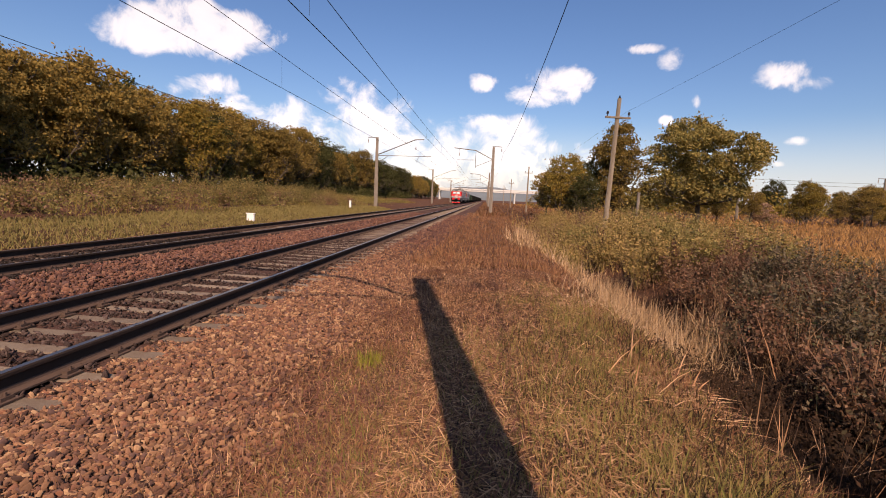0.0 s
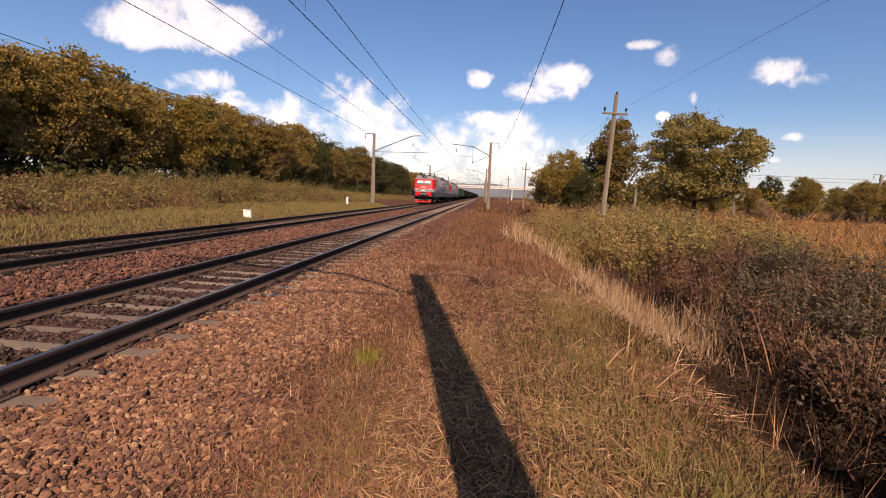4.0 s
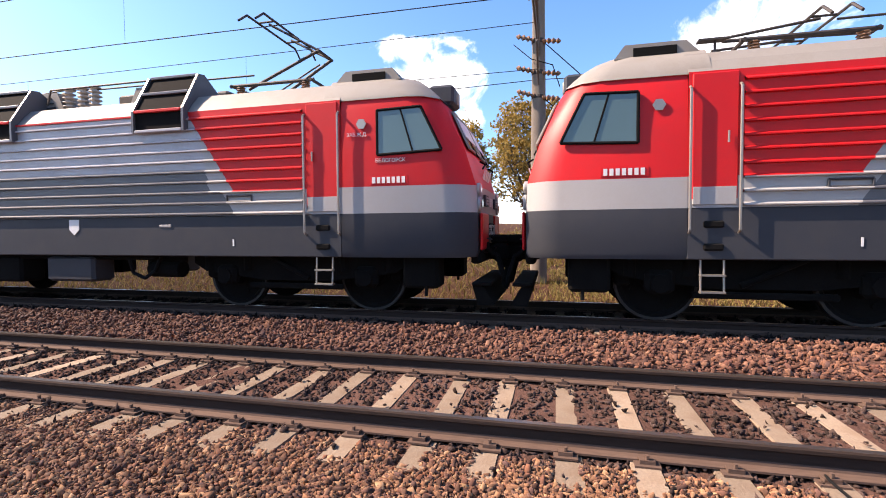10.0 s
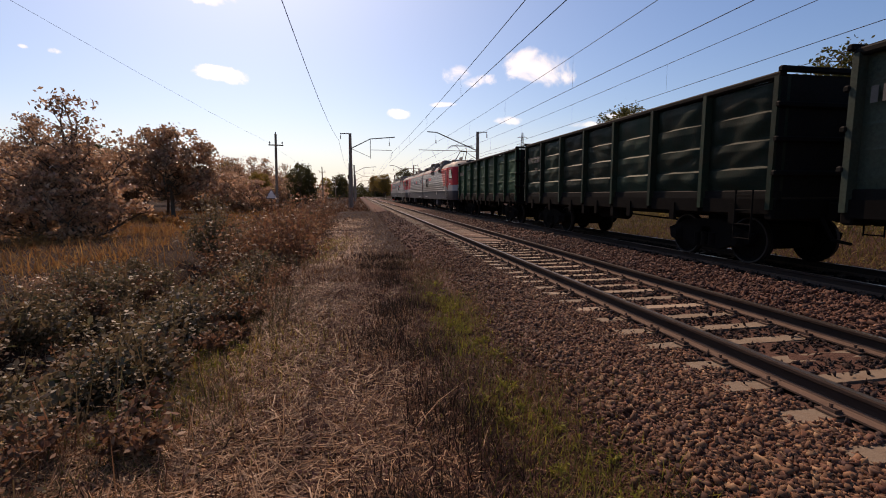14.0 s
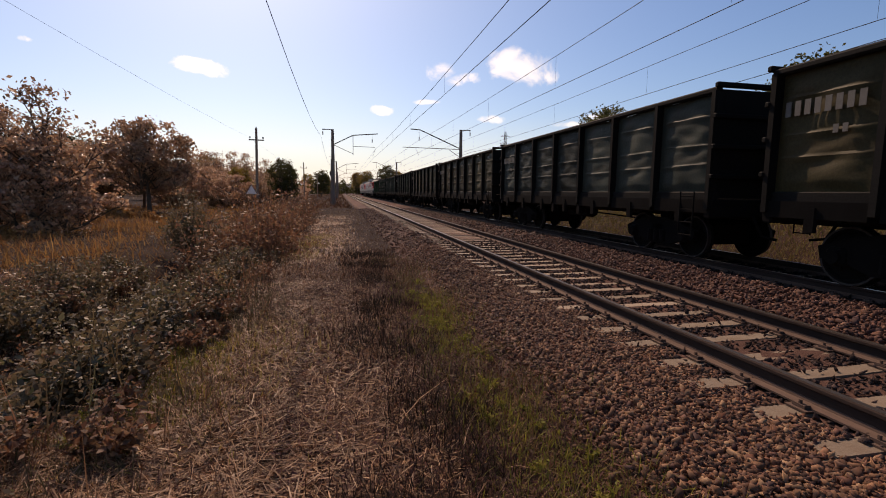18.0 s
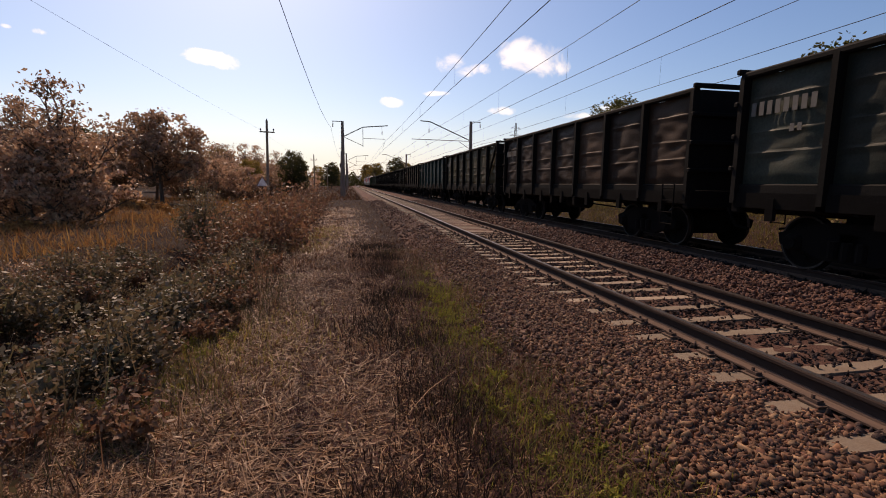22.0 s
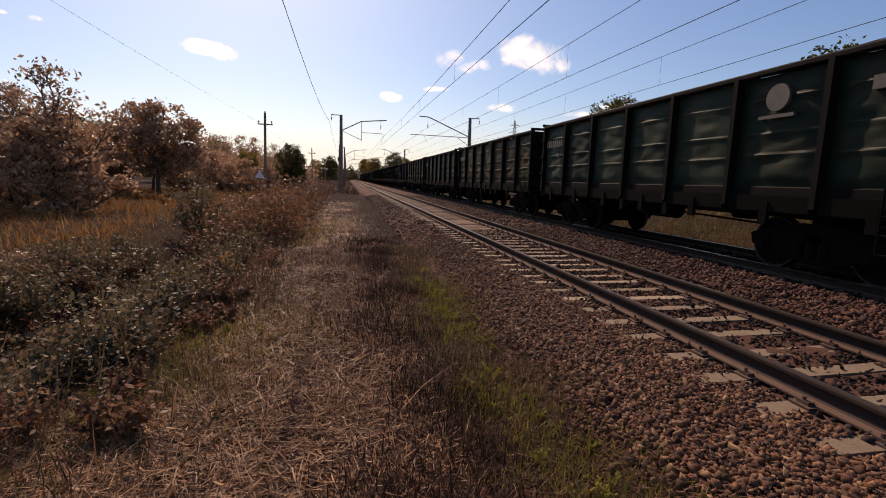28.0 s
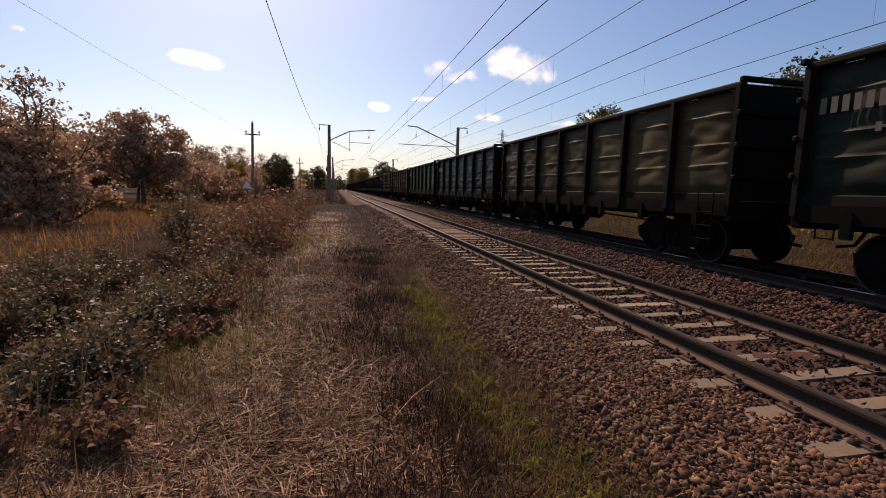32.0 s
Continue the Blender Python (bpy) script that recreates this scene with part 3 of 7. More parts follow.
sx, sy = sx[keep], sy[keep]
stones("ballast_stones", sx, sy, bed_height(sx) + 0.004, 0.042, RED_GRAVEL, "loose reddish crushed stones along the tracks", True)


# ---- masts, poles and wires ----
def catenary_mast(x, y, base, side, tall=8.7, reach=3.1, straight=False):
    """A tapered concrete mast; side: towards the track (+1 or -1 in x)."""
    top = thing("catenary_mast", "tapered concrete overhead-line mast with a steel cantilever", "catenary mast", "masts along the line", m=pose(x, y, 0))
    s = Solid().lathe([(0.245, base - 0.4), (0.245, base), (0.23, 2.5), (0.195, 6), (0.17, tall)], (0, 0, 0), n=14)
    s.smooth = True
    part("shaft", s, MASTC, top)
    part("crossbar", Solid().box(-side * 0.5, 0, tall + 0.04, 1.35, 0.09, 0.09, 0.01).tube((-side * 1.1, 0, tall), (-side * 1.1, 0, tall - 0.25), 0.02), GALV, top, "steel crossbar on the mast head")
    ins = Solid()
    insulator(ins, -side * 1.12, 0, tall - 0.62, 0.42, 0.075)
    part("insulator", ins, PORCELAIN, top)
    c = Solid()
    if straight:
        c.path([(side * 0.12, 0, 6.6), (side * reach, 0, 8.6), (side * (reach + 1.1), 0, 8.66)], 0.062)
        c.path([(side * 0.12, 0, 6.5), (side * (reach + 2.1), 0, 6.58)], 0.04)
        c.tube((side * 1.4, 0, 6.42), (side * 0.12, 0, 5.6), 0.03)
    else:
        c.path([(side * 0.12, 0, 7.0), (side * (reach - 2.2), 0, 8.15), (side * (reach + 0.8), 0, 8.42)], 0.062)
        c.tube((side * (reach - 2.2), 0, 8.15), (side * (reach - 2.2), 0, 5.8), 0.032)
        c.tube((side * 0.12, 0, 6.95), (side * (reach - 2.2), 0, 5.95), 0.03)
        c.path([(side * (reach - 2.2), 0, 6.85), (side * (reach + 0.4), 0, 6.8)], 0.03)
        c.tube((side * 0.15, 0, 5.6), (-side * 0.45, 0, 5.6), 0.03)
    c.tube((side * (reach + 0.1), 0, 8.6 if straight else 8.36), (side * (reach + 0.1), 0, 7.75), 0.014)
    c.tube((side * (reach + 0.5), 0, 6.45 if straight else 6.66), (side * (reach + 0.15), 0, 5.72), 0.016)
    part("cantilever", c, GALV, top, "rusty steel cantilever arm")
    ins = Solid()
    insulator(ins, side * (reach + 0.1), 0, 7.35, 0.42, 0.07)
    part("insulator", ins, PORCELAIN, top)
    return top


RIGHT_MASTS = [(4.98, 0.2), (5.05, 65.5), (5.0, 128), (5.0, 190), (5.0, 252), (5.0, 314), (5.05, -58.2), (5.0, -120), (5.0, -182), (5.0, -244)]
LEFT_MASTS = [(-9.8, -0.3), (-9.8, 59.5), (-9.7, 122), (-9.7, 186), (-9.7, 250), (-9.8, -54.4), (-9.7, -118), (-9.7, -180), (-9.7, -242)]
for x, y in RIGHT_MASTS:
    catenary_mast(x, y, float(height(x, y)), -1, reach=4.6)
for x, y in LEFT_MASTS:
    catenary_mast(x, y, float(height(x, y)), 1, reach=4.9, straight=True)


def wire(name, label, pts, r=0.011, sag=0.0, steps=8):
    """A wire through its supports, sagging between them."""
    s = Solid()
    for a, b in zip(pts, pts[1:]):
        a, b = Vector(a), Vector(b)
        line = []
        for k in range(steps + 1):
            t = k / steps
            p = a.lerp(b, t)
            p.z -= sag * 4 * t * (1 - t)
            line.append(p)
        s.path(line, r, n=5)
    return tagged(part(name, s, WIRE), label, "wire")


right_y = sorted(y for _, y in RIGHT_MASTS)
left_y = sorted(y for _, y in LEFT_MASTS)
right_y = [right_y[0] - 200] + right_y + [500]
left_y = [left_y[0] - 200] + left_y + [500]
wire("contact_wire", "dark contact wire over the near track", [((-0.2 if i % 2 else 0.2), y, 5.53) for i, y in enumerate(right_y)], 0.011)
wire("messenger_wire", "dark messenger wire over the near track", [(0.05, y, 6.5) for y in right_y], 0.011, 0.32)
wire("contact_wire", "dark contact wire over the far track", [(XT + (-0.2 if i % 2 else 0.2), y, 5.8) for i, y in enumerate(left_y)], 0.011)
wire("messenger_wire", "dark messenger wire over the far track", [(XT, y, 7.26) for y in left_y], 0.011, 0.22)
wire("feeder_wire", "feeder wire on the mast brackets", [(6.4, y, 8.0) for y in right_y], 0.014, 1.1)
wire("feeder_wire", "lower feeder wire on the far masts", [(-11.0, y, 6.2) for y in left_y], 0.013, 0.45)
back_y = [y for y in left_y if y < 1]
wire("feeder_wire", "upper wire anchored at the far mast", [(-8.8, y, 7.05) for y in back_y], 0.011, 0.15)
wire("feeder_wire", "lower wire anchored at the far mast", [(-8.8, y, 5.8) for y in back_y], 0.011, 0.05)
drop = Solid()
for x, ys, zc, zm, sg in ((0.0, right_y, 5.53, 6.5, 0.32), (XT, left_y, 5.8, 7.26, 0.22), (-8.8, back_y, 5.8, 7.05, 0.15)):
    for a, b in zip(ys, ys[1:]):
        if b - a < 80:
            for k in range(1, 6):
                t = k / 6
                drop.tube((x, a + (b - a) * t, zc), (x, a + (b - a) * t, zm - sg * 4 * t * (1 - t)), 0.004, n=4)
tagged(part("wire_droppers", drop, WIRE), "thin droppers between messenger and contact wires", "wire", kind="stuff")


def line_pole(x, y, lean, tall=7.4):
    base = float(height(x, y))
    top = thing("telegraph_pole", "weathered grey pole with a crossarm and dark insulators", "utility pole", "poles of the old telegraph line", m=pose(x, y, base, 0, lean, 0))
    part("shaft", Solid().lathe([(0.15, -0.4), (0.14, 0), (0.10, tall)], (0, 0, 0), n=10), WOODP, top)
    part("crossarm", Solid().box(0, -0.1, tall - 1.0, 1.3, 0.1, 0.1, 0.01), WOODP, top)
    for k in (-0.55, 0.55):
        part("insulator", Solid().lathe([(0.02, 0), (0.02, 0.12), (0.06, 0.12), (0.07, 0.2), (0.04, 0.28)], (k, -0.1, tall - 0.97), n=8), BLACK0, top, "dark pin insulator")
    part("insulator", Solid().lathe([(0.03, 0), (0.06, 0.05), (0.03, 0.15)], (0, 0, tall), n=8), BLACK0, top, "dark pin insulator")
    return top


BLACK0 = paint("dark_glass", (0.02, 0.02, 0.025), 0.3, vary=0.2, bump=0)
POLES = [(10.8, 26, 2.0), (11.0, 78, 0.5), (11.0, 128, -0.5), (11, 180, 0), (11.65, -45, -1.0), (11.2, -98, 0.5), (11, -150, 0)]
for x, y, lean in POLES:
    line_pole(x, y, lean)
for off in (0.55,):
    wire("telegraph_wire", "thin slack telegraph wire between the poles", [(x + off + 0.1, y, float(height(x, y)) + 6.7) for x, y, _ in sorted(POLES, key=lambda p: p[1])], 0.004, 0.5)

# small trackside markers
for x, y, h, w in ((-8.25, 24.2, 0.2, 0.7), (-10.2, 49.5, 0.6, 0.35)):
    z = float(height(x, y))
    mk = thing("trackside_marker", "small white-painted concrete marker post in the grass", "marker post", "white markers", m=pose(x, y, z))
    part("post", Solid().box(0, 0, h / 2 + 0.1, w * 0.6, 0.16, h + 0.2, 0.03), WHITE, mk)
    part("cap", Solid().box(0, 0, h + 0.22, w * 0.66, 0.2, 0.05, 0.015), WHITE, mk)


# ---- trees ----
BARK = paint("bark", (0.10, 0.08, 0.062), 0.95, vary=0.4, stretch=(6, 6, 1), bump=0.6, spec=0.1)
OAK = leaves("oak_leaves_autumn", [(0.213, 0.174, 0.050), (0.280, 0.207, 0.062), (0.134, 0.125, 0.038), (0.358, 0.246, 0.078), (0.190, 0.157, 0.047)], 0.5, 0.3, 0.2)
OLIVE_LEAF = leaves("olive_leaves", [(0.247, 0.181, 0.039), (0.347, 0.217, 0.051), (0.145, 0.135, 0.032), (0.414, 0.248, 0.062)])
RUSTY_LEAF = leaves("rusty_oak_leaves", [(0.40, 0.22, 0.135), (0.29, 0.165, 0.105), (0.52, 0.34, 0.21), (0.18, 0.115, 0.08)], 0.45, 0.35, 0.3)
DARK_LEAF = leaves("dull_green_leaves", [(0.055, 0.065, 0.02), (0.075, 0.075, 0.026), (0.095, 0.085, 0.03), (0.05, 0.055, 0.02)])


BROWN_WOOD = leaves("brown_autumn_leaves", [(0.234, 0.161, 0.048), (0.329, 0.210, 0.059), (0.138, 0.108, 0.035), (0.393, 0.256, 0.073)])


def leaf_quads(centers, sizes, r, lie=1.0):
    """Small leaves turned all ways; lie below 1: more of them lie flat."""
    n = len(centers)
    u = r.normal(size=(n, 3)) * np.array([1, 1, lie])
    u /= np.linalg.norm(u, axis=1)[:, None]
    w = r.normal(size=(n, 3)) * np.array([1, 1, lie])
    w -= (w * u).sum(1)[:, None] * u
    w /= np.linalg.norm(w, axis=1)[:, None]
    s = sizes[:, None]
    p = np.stack([centers - u * s, centers + w * s * 0.55, centers + u * s, centers - w * s * 0.55], 1)
    return p.reshape(-1, 3), np.arange(4 * n).reshape(-1, 4)


def tree_meshes(seed, tall, wide, n_leaves, leaf, low=0.3, fill=0.55):
    """Trunk with limbs and twigs, and a crown of leaf clumps hung on the twigs."""
    r = np.random.default_rng(seed)
    s = Solid()
    tips = []

    def limb(a, d, length, rad, depth):
        d = d / np.linalg.norm(d)
        b = a + d * length * 0.5
        d2 = d + r.normal(0, 0.16, 3)
        d2 /= np.linalg.norm(d2)
        c = b + d2 * length * 0.5
        s.tube(a, b, rad, rad * 0.82, n=6 if depth < 2 else 4, caps=False)
        s.tube(b, c, rad * 0.82, rad * 0.6, n=6 if depth < 2 else 4, caps=False)
        if depth >= 2:
            tips.append((b + c) / 2)
        if depth >= 3:
            tips.append(c)
            return
        k = int(r.integers(3, 5))
        for i in range(k):
            side = r.normal(0, 1, 3)
            side[2] = abs(side[2]) * 0.35 + 0.12
            at = c if i < 2 else b
            limb(at, d2 * 0.45 + side / np.linalg.norm(side) * 0.85, length * r.uniform(0.55, 0.8), rad * 0.55, depth + 1)

    trunk_top = np.array([r.normal(0, 0.15), r.normal(0, 0.15), tall * low])
    s.tube((0, 0, -0.4), (0, 0, 0.15), tall * 0.032, tall * 0.024, n=9, caps=False)
    s.tube((0, 0, 0.15), trunk_top, tall * 0.024, tall * 0.019, n=9, caps=False)
    for i in range(6):
        a = 6.283 * (i + r.uniform(0, 0.6)) / 6
        out = wide / tall * r.uniform(0.9, 1.5)
        limb(trunk_top, np.array([math.cos(a) * out, math.sin(a) * out, r.uniform(0.35, 0.9)]), tall * 0.24, tall * 0.011, 0)
    limb(trunk_top, np.array([r.normal(0, 0.15), r.normal(0, 0.15), 1.0]), tall * 0.3, tall * 0.014, 0)
    tips = np.array(tips)

    def inside(points):
        mid = np.array([0, 0, tall * (low + 1) / 2 * 0.98])
        e = (points - mid) / np.array([wide / 2, wide / 2, tall * (1 - low) / 2])
        far_out = np.maximum(np.linalg.norm(e, axis=1), 1e-6)
        return np.where((points[:, 2] > mid[2])[:, None] & (far_out > 1)[:, None], mid + (points - mid) / far_out[:, None], points)

    # fit the crown into its height and width
    lo, hi = np.percentile(tips[:, 2], 2), np.percentile(tips[:, 2], 98)
    z_to = tall * low + (tips[:, 2] - lo) / (hi - lo) * (tall * (0.97 - low))
    rad_ = np.percentile(np.hypot(tips[:, 0], tips[:, 1]), 92)
    k_xy = (wide / 2) / rad_
    verts = np.array(s.v)
    up = verts[:, 2] > tall * low * 0.98
    zz = tall * low + (verts[:, 2] - lo) / (hi - lo) * (tall * (0.97 - low))
    blend_ = np.clip((verts[:, 2] - tall * low * 0.98) / (tall * 0.12), 0, 1)
    verts[:, 2] = np.where(up, verts[:, 2] * (1 - blend_) + zz * blend_, verts[:, 2])
    verts[:, :2] = np.where(up[:, None], verts[:, :2] * (1 + (k_xy - 1) * blend_[:, None]), verts[:, :2])
    verts[up] = inside(verts[up])
    s.v = [tuple(v) for v in verts]
    tips = np.column_stack([tips[:, :2] * k_xy, z_to])
    tips = inside(tips)
    # leaf pads: flat sprays at the twig ends, and more in the crown's upper shell, with gaps between
    n_tip = max(24, int(240 * (1 - fill)))
    pads = tips[r.choice(len(tips), min(n_tip, len(tips)), replace=False)]
    k = int(260 * fill)
    d = r.normal(size=(k, 3))
    d /= np.linalg.norm(d, axis=1)[:, None]
    d[:, 2] = np.where(r.uniform(size=k) < 0.75, np.abs(d[:, 2]), d[:, 2])
    d *= (r.uniform(0.5, 1.0, k) ** 0.5)[:, None] * (1 + 0.14 * np.sin(3 * d[:, 0] + seed) * np.sin(4 * d[:, 1] + 2 * seed))[:, None]
    shell = np.column_stack([d[:, 0] * wide / 2, d[:, 1] * wide / 2, tall * (low + 1) / 2 * 0.98 + d[:, 2] * tall * (1 - low) / 2])
    pads = np.concatenate([pads, shell])
    wide_pad = r.uniform(0.4, 1.15, len(pads)) * 0.05 * (tall + wide) / 2
    share = wide_pad ** 2 / (wide_pad ** 2).sum()
    pick = r.choice(len(pads), n_leaves, p=share)
    off = r.normal(0, 1, (n_leaves, 3))
    off /= np.maximum(1, np.linalg.norm(off, axis=1) / 1.7)[:, None]
    droop = -0.32 * (off[:, 0] ** 2 + off[:, 1] ** 2)
    c = pads[pick] + np.column_stack([off[:, 0], off[:, 1], 0.5 * off[:, 2] + 0.3 * droop]) * wide_pad[pick][:, None]
    m_ = int(n_leaves * 0.35)  # loose leaves along the twigs
    c[:m_] = tips[r.integers(0, len(tips), m_)] + r.normal(0, 0.035 * tall, (m_, 3))
    p, f = leaf_quads(c, leaf * r.uniform(0.6, 1.3, n_leaves), r, 0.85)
    return s.mesh("trunk"), p, f


def make_tree(seed, tall, wide, n_leaves, leaf, material, label, group="", low=0.3, kind_name="tree", fill=0.55):
    top = thing(kind_name, label, kind_name.split("_")[-1], group)
    tm, p, f = tree_meshes(seed, tall, wide, n_leaves, leaf, low, fill)
    part("trunk", tm, BARK, top)
    part("crown", mesh_fast("crown", p, f, material), material, top)
    return top


def plant(ob, x, y, turn=0.0, size=1.0, z=None):
    ob.matrix_basis = pose(x, y, float(height(x, y)) if z is None else z, 0, 0, turn)
    ob.scale = (size, size, size)
    return ob


def plant_copy(ob, x, y, turn=0.0, size=1.0):
    c = copy_thing(ob, Matrix())
    return plant(c, x, y, turn, size)


# oaks on the field side
plant(make_tree(11, 12.6, 13.2, 46000, 0.17, OAK, "broad autumn oak standing in rough grass", low=0.19, fill=0.62), 30.3, 60, 20)
plant(make_tree(14, 12.4, 6.0, 15000, 0.16, BROWN_WOOD, "tall narrow half-bare tree beside a bushy one", low=0.2, fill=0.5), 20.6, 62, 80)
oak_b = make_tree(12, 7.7, 7.6, 13000, 0.16, RUSTY_LEAF, "small rust-brown oak in dry grass", low=0.27)
plant(oak_b, 20.5, -45, 10)
rusty = make_tree(31, 6.0, 6.5, 6500, 0.15, RUSTY_LEAF, "rust-brown young tree of the thicket", "trees of the thicket", low=0.08, fill=0.4)
bare = make_tree(32, 7.7, 5.0, 3400, 0.12, RUSTY_LEAF, "half-bare birch with a few rusty leaves", "trees of the thicket", low=0.3, fill=0.1)
plant(rusty, 26.5, -48, 40)
plant(bare, 28.6, -42, 10)
plant_copy(bare, 16.4, -22.5, 120, 0.8)
plant_copy(rusty, 16.0, -22.0, 200, 0.66)
plant_copy(rusty, 18.6, -23.5, 20, 0.6)
for k, (x, y, size) in enumerate(((30, -50, 1.0), (34, -46, 1.05), (38, -50, 1.1), (23.5, -52, 0.8), (18, -56, 0.75), (42, -44, 1.0), (28, -58, 1.0), (15.5, -54, 0.6), (36, -58, 1.1), (47, -52, 1.1), (13.5, -66, 0.7), (17, -72, 0.8), (25, -47, 0.7), (33, -41, 1.0), (37, -42, 0.95), (29, -42, 1.05), (22, -58, 0.8), (41, -47, 0.9), (20, -68, 0.8), (26, -66, 1.0), (31, -54, 1.2), (34.5, -43, 1.15))):
    plant_copy(rusty if k % 3 else bare, x, y, 47 * k, size)
for k, (x, y, size) in enumerate(((23, -105, 1.25), (26, -107, 1.3), (29, -104, 1.25), (32, -108, 1.3), (20, -108, 1.1), (35, -106, 1.2))):
    plant_copy(bare, x, y, 31 * k, size)
# forest edge beyond the far track
wood = [make_tree(20 + i, 10.5 + 0.5 * i, 7.0, 11500, 0.16, [OLIVE_LEAF, BROWN_WOOD, DARK_LEAF, BROWN_WOOD][i], "autumn tree of the wood beside the line", "trees of the wood", low=[0.22, 0.26, 0.18, 0.3][i]) for i in range(4)]
rnd = random.Random(5)
for row, (x0, step) in enumerate(((-29, 4.2), (-34, 4.6), (-40, 6))):
    y = 18.0
    while y < 330:
        x = x0 - rnd.uniform(0, 4) - max(0, (60 - y)) * 0.03
        k = rnd.randrange(4)
        size = rnd.uniform(0.82, 1.08) * (1.05 if 34 < y < 70 else 1.0)
        if row == 0 and y < 26:
            plant(wood[k], x, y, rnd.uniform(0, 360), size) if wood[k].location.length == 0 else plant_copy(wood[k], x, y, rnd.uniform(0, 360), size)
        else:
            plant_copy(wood[k], x, y, rnd.uniform(0, 360), size)
        y += step * rnd.uniform(0.75, 1.3) * (1 + max(0, y - 90) * 0.006)
for ob in wood:
    if ob.location.length == 0:
        plant(ob, -33 - rnd.uniform(0, 4), 20 + rnd.uniform(0, 30), 30)
for x, y, size in ((-31, 6, 0.8), (-30, -1.5, 0.85), (-33, -8, 0.9), (-36, -18, 0.7), (-33, -50, 0.95), (-34, -63, 1.15), (-36, -66, 0.9), (-38, -90, 1.0), (-40, -104, 1.0), (-37, 12, 0.95)):
    plant_copy(wood[rnd.randrange(4)], x, y, rnd.uniform(0, 360), size)
plant_copy(wood[2], -32, -30, 40, 0.98)
plant_copy(wood[2], -33, -34, 130, 0.9)
# scattered trees on the field side
for x, y, size, k in ((14.2, 60, 0.76, 0), (17.2, 64, 0.68, 2), (12.3, 63, 0.55, 1), (11.3, -62, 0.5, 2), (16, 57, 0.5, 2), (50.5, 72, 0.62, 0), (57, 70, 0.55, 1), (62, 72, 0.48, 0), (70, 80, 0.6, 2), (43, 90, 0.5, 0), (80, 95, 0.7, 1), (95, 90, 0.7, 0),
                      (36, -50, 0.6, 1), (16.5, -62, 0.45, 0), (14, -92, 0.6, 2), (17, -96, 0.55, 1), (34, -118, 0.9, 1), (40, -100, 0.8, 2), (45, -60, 0.7, 0), (10.5, -170, 0.8, 2), (14, -300, 1.1, 1), (20, -250, 1.0, 0)):
    plant_copy(wood[k], x, y, rnd.uniform(0, 360), size)
# brown thicket behind the oak
for k, (x, y, size) in enumerate(((25, 72, 0.3), (28, 74, 0.28), (36, 76, 0.32), (41, 78, 0.36), (45, 76, 0.42), (48.5, 80, 0.38), (53, 78, 0.4), (56, 82, 0.36), (60.5, 80, 0.42), (65, 84, 0.46), (70, 86, 0.4), (76, 88, 0.5), (38.5, 84, 0.4))):
    plant_copy(rusty if k % 4 == 1 else wood[1] if k % 2 else wood[3], x, y, 67 * k, size * (1.6 if k % 4 == 1 else 1.0))
for i in range(26):
    plant_copy(wood[rnd.randrange(4)], rnd.uniform(-60, -14) + (10 if i % 2 else 0), -rnd.uniform(200, 420), rnd.uniform(0, 360), rnd.uniform(0.8, 1.2))
for i in range(30):
    plant_copy(wood[rnd.randrange(4)], rnd.uniform(40, 220), rnd.uniform(130, 300), rnd.uniform(0, 360), rnd.uniform(0.7, 1.1))
    plant_copy(wood[rnd.randrange(4)], rnd.uniform(40, 200), -rnd.uniform(90, 260), rnd.uniform(0, 360), rnd.uniform(0.7, 1.1))

# road bridge over the line and low hills far off
PALE = paint("pale_concrete", (0.62, 0.60, 0.56), 0.85, vary=0.12, dirt=(0.35, 0.32, 0.28), scale=0.4, bump=0.05)
br = thing("road_bridge", "pale concrete road bridge crossing the railway", "bridge", m=pose(0, 330, 0))
part("deck", Solid().box(0, 0, 7.3, 150, 9, 1.1, 0.1), PALE, br)
for k in (-4.6, 4.6):
    part("parapet", Solid().box(0, k, 8.3, 150, 0.3, 1.0), PALE, br)
for x in (-45, -28, -14, 7, 24, 42):
    pier = Solid().box(0, 0, 6.5, 1.6, 8.5, 0.8, 0.1)
    for k in (-3.3, 0, 3.3):
        pier.tube((0, k, -1), (0, k, 6.2), 0.5, n=12)
    part("pier", pier, PALE, br, m=pose(x, 0, 0))
HILL = paint("far_hill", (0.10, 0.12, 0.13), 1.0, vary=0.2, scale=0.02, fine=0.2, bump=0)
hx = np.linspace(-2600, 2600, 120)
for sgn, dist, amp in ((1, 2300, 60), (-1, 2500, 34)):
    hz = 14 + amp * (0.5 + 0.3 * np.sin(hx * 0.0031 + 1) + 0.2 * np.sin(hx * 0.0083 + 2) + 0.06 * np.sin(hx * 0.031))
    v = np.concatenate([np.stack([hx, np.full(120, sgn * dist), np.full(120, -20.0)], -1), np.stack([hx, np.full(120, sgn * (dist + 250)), hz], -1), np.stack([hx, np.full(120, sgn * (dist + 500)), np.full(120, -20.0)], -1)])
    k = np.arange(119)
    f = np.concatenate([np.stack([k, k + 1, k + 121, k + 120], -1), np.stack([k + 120, k + 121, k + 241, k + 240], -1)])
    tagged(new("hills", mesh_fast("hills", v, f, HILL, True)), "low blue-grey hills on the horizon", "hills", kind="structure")


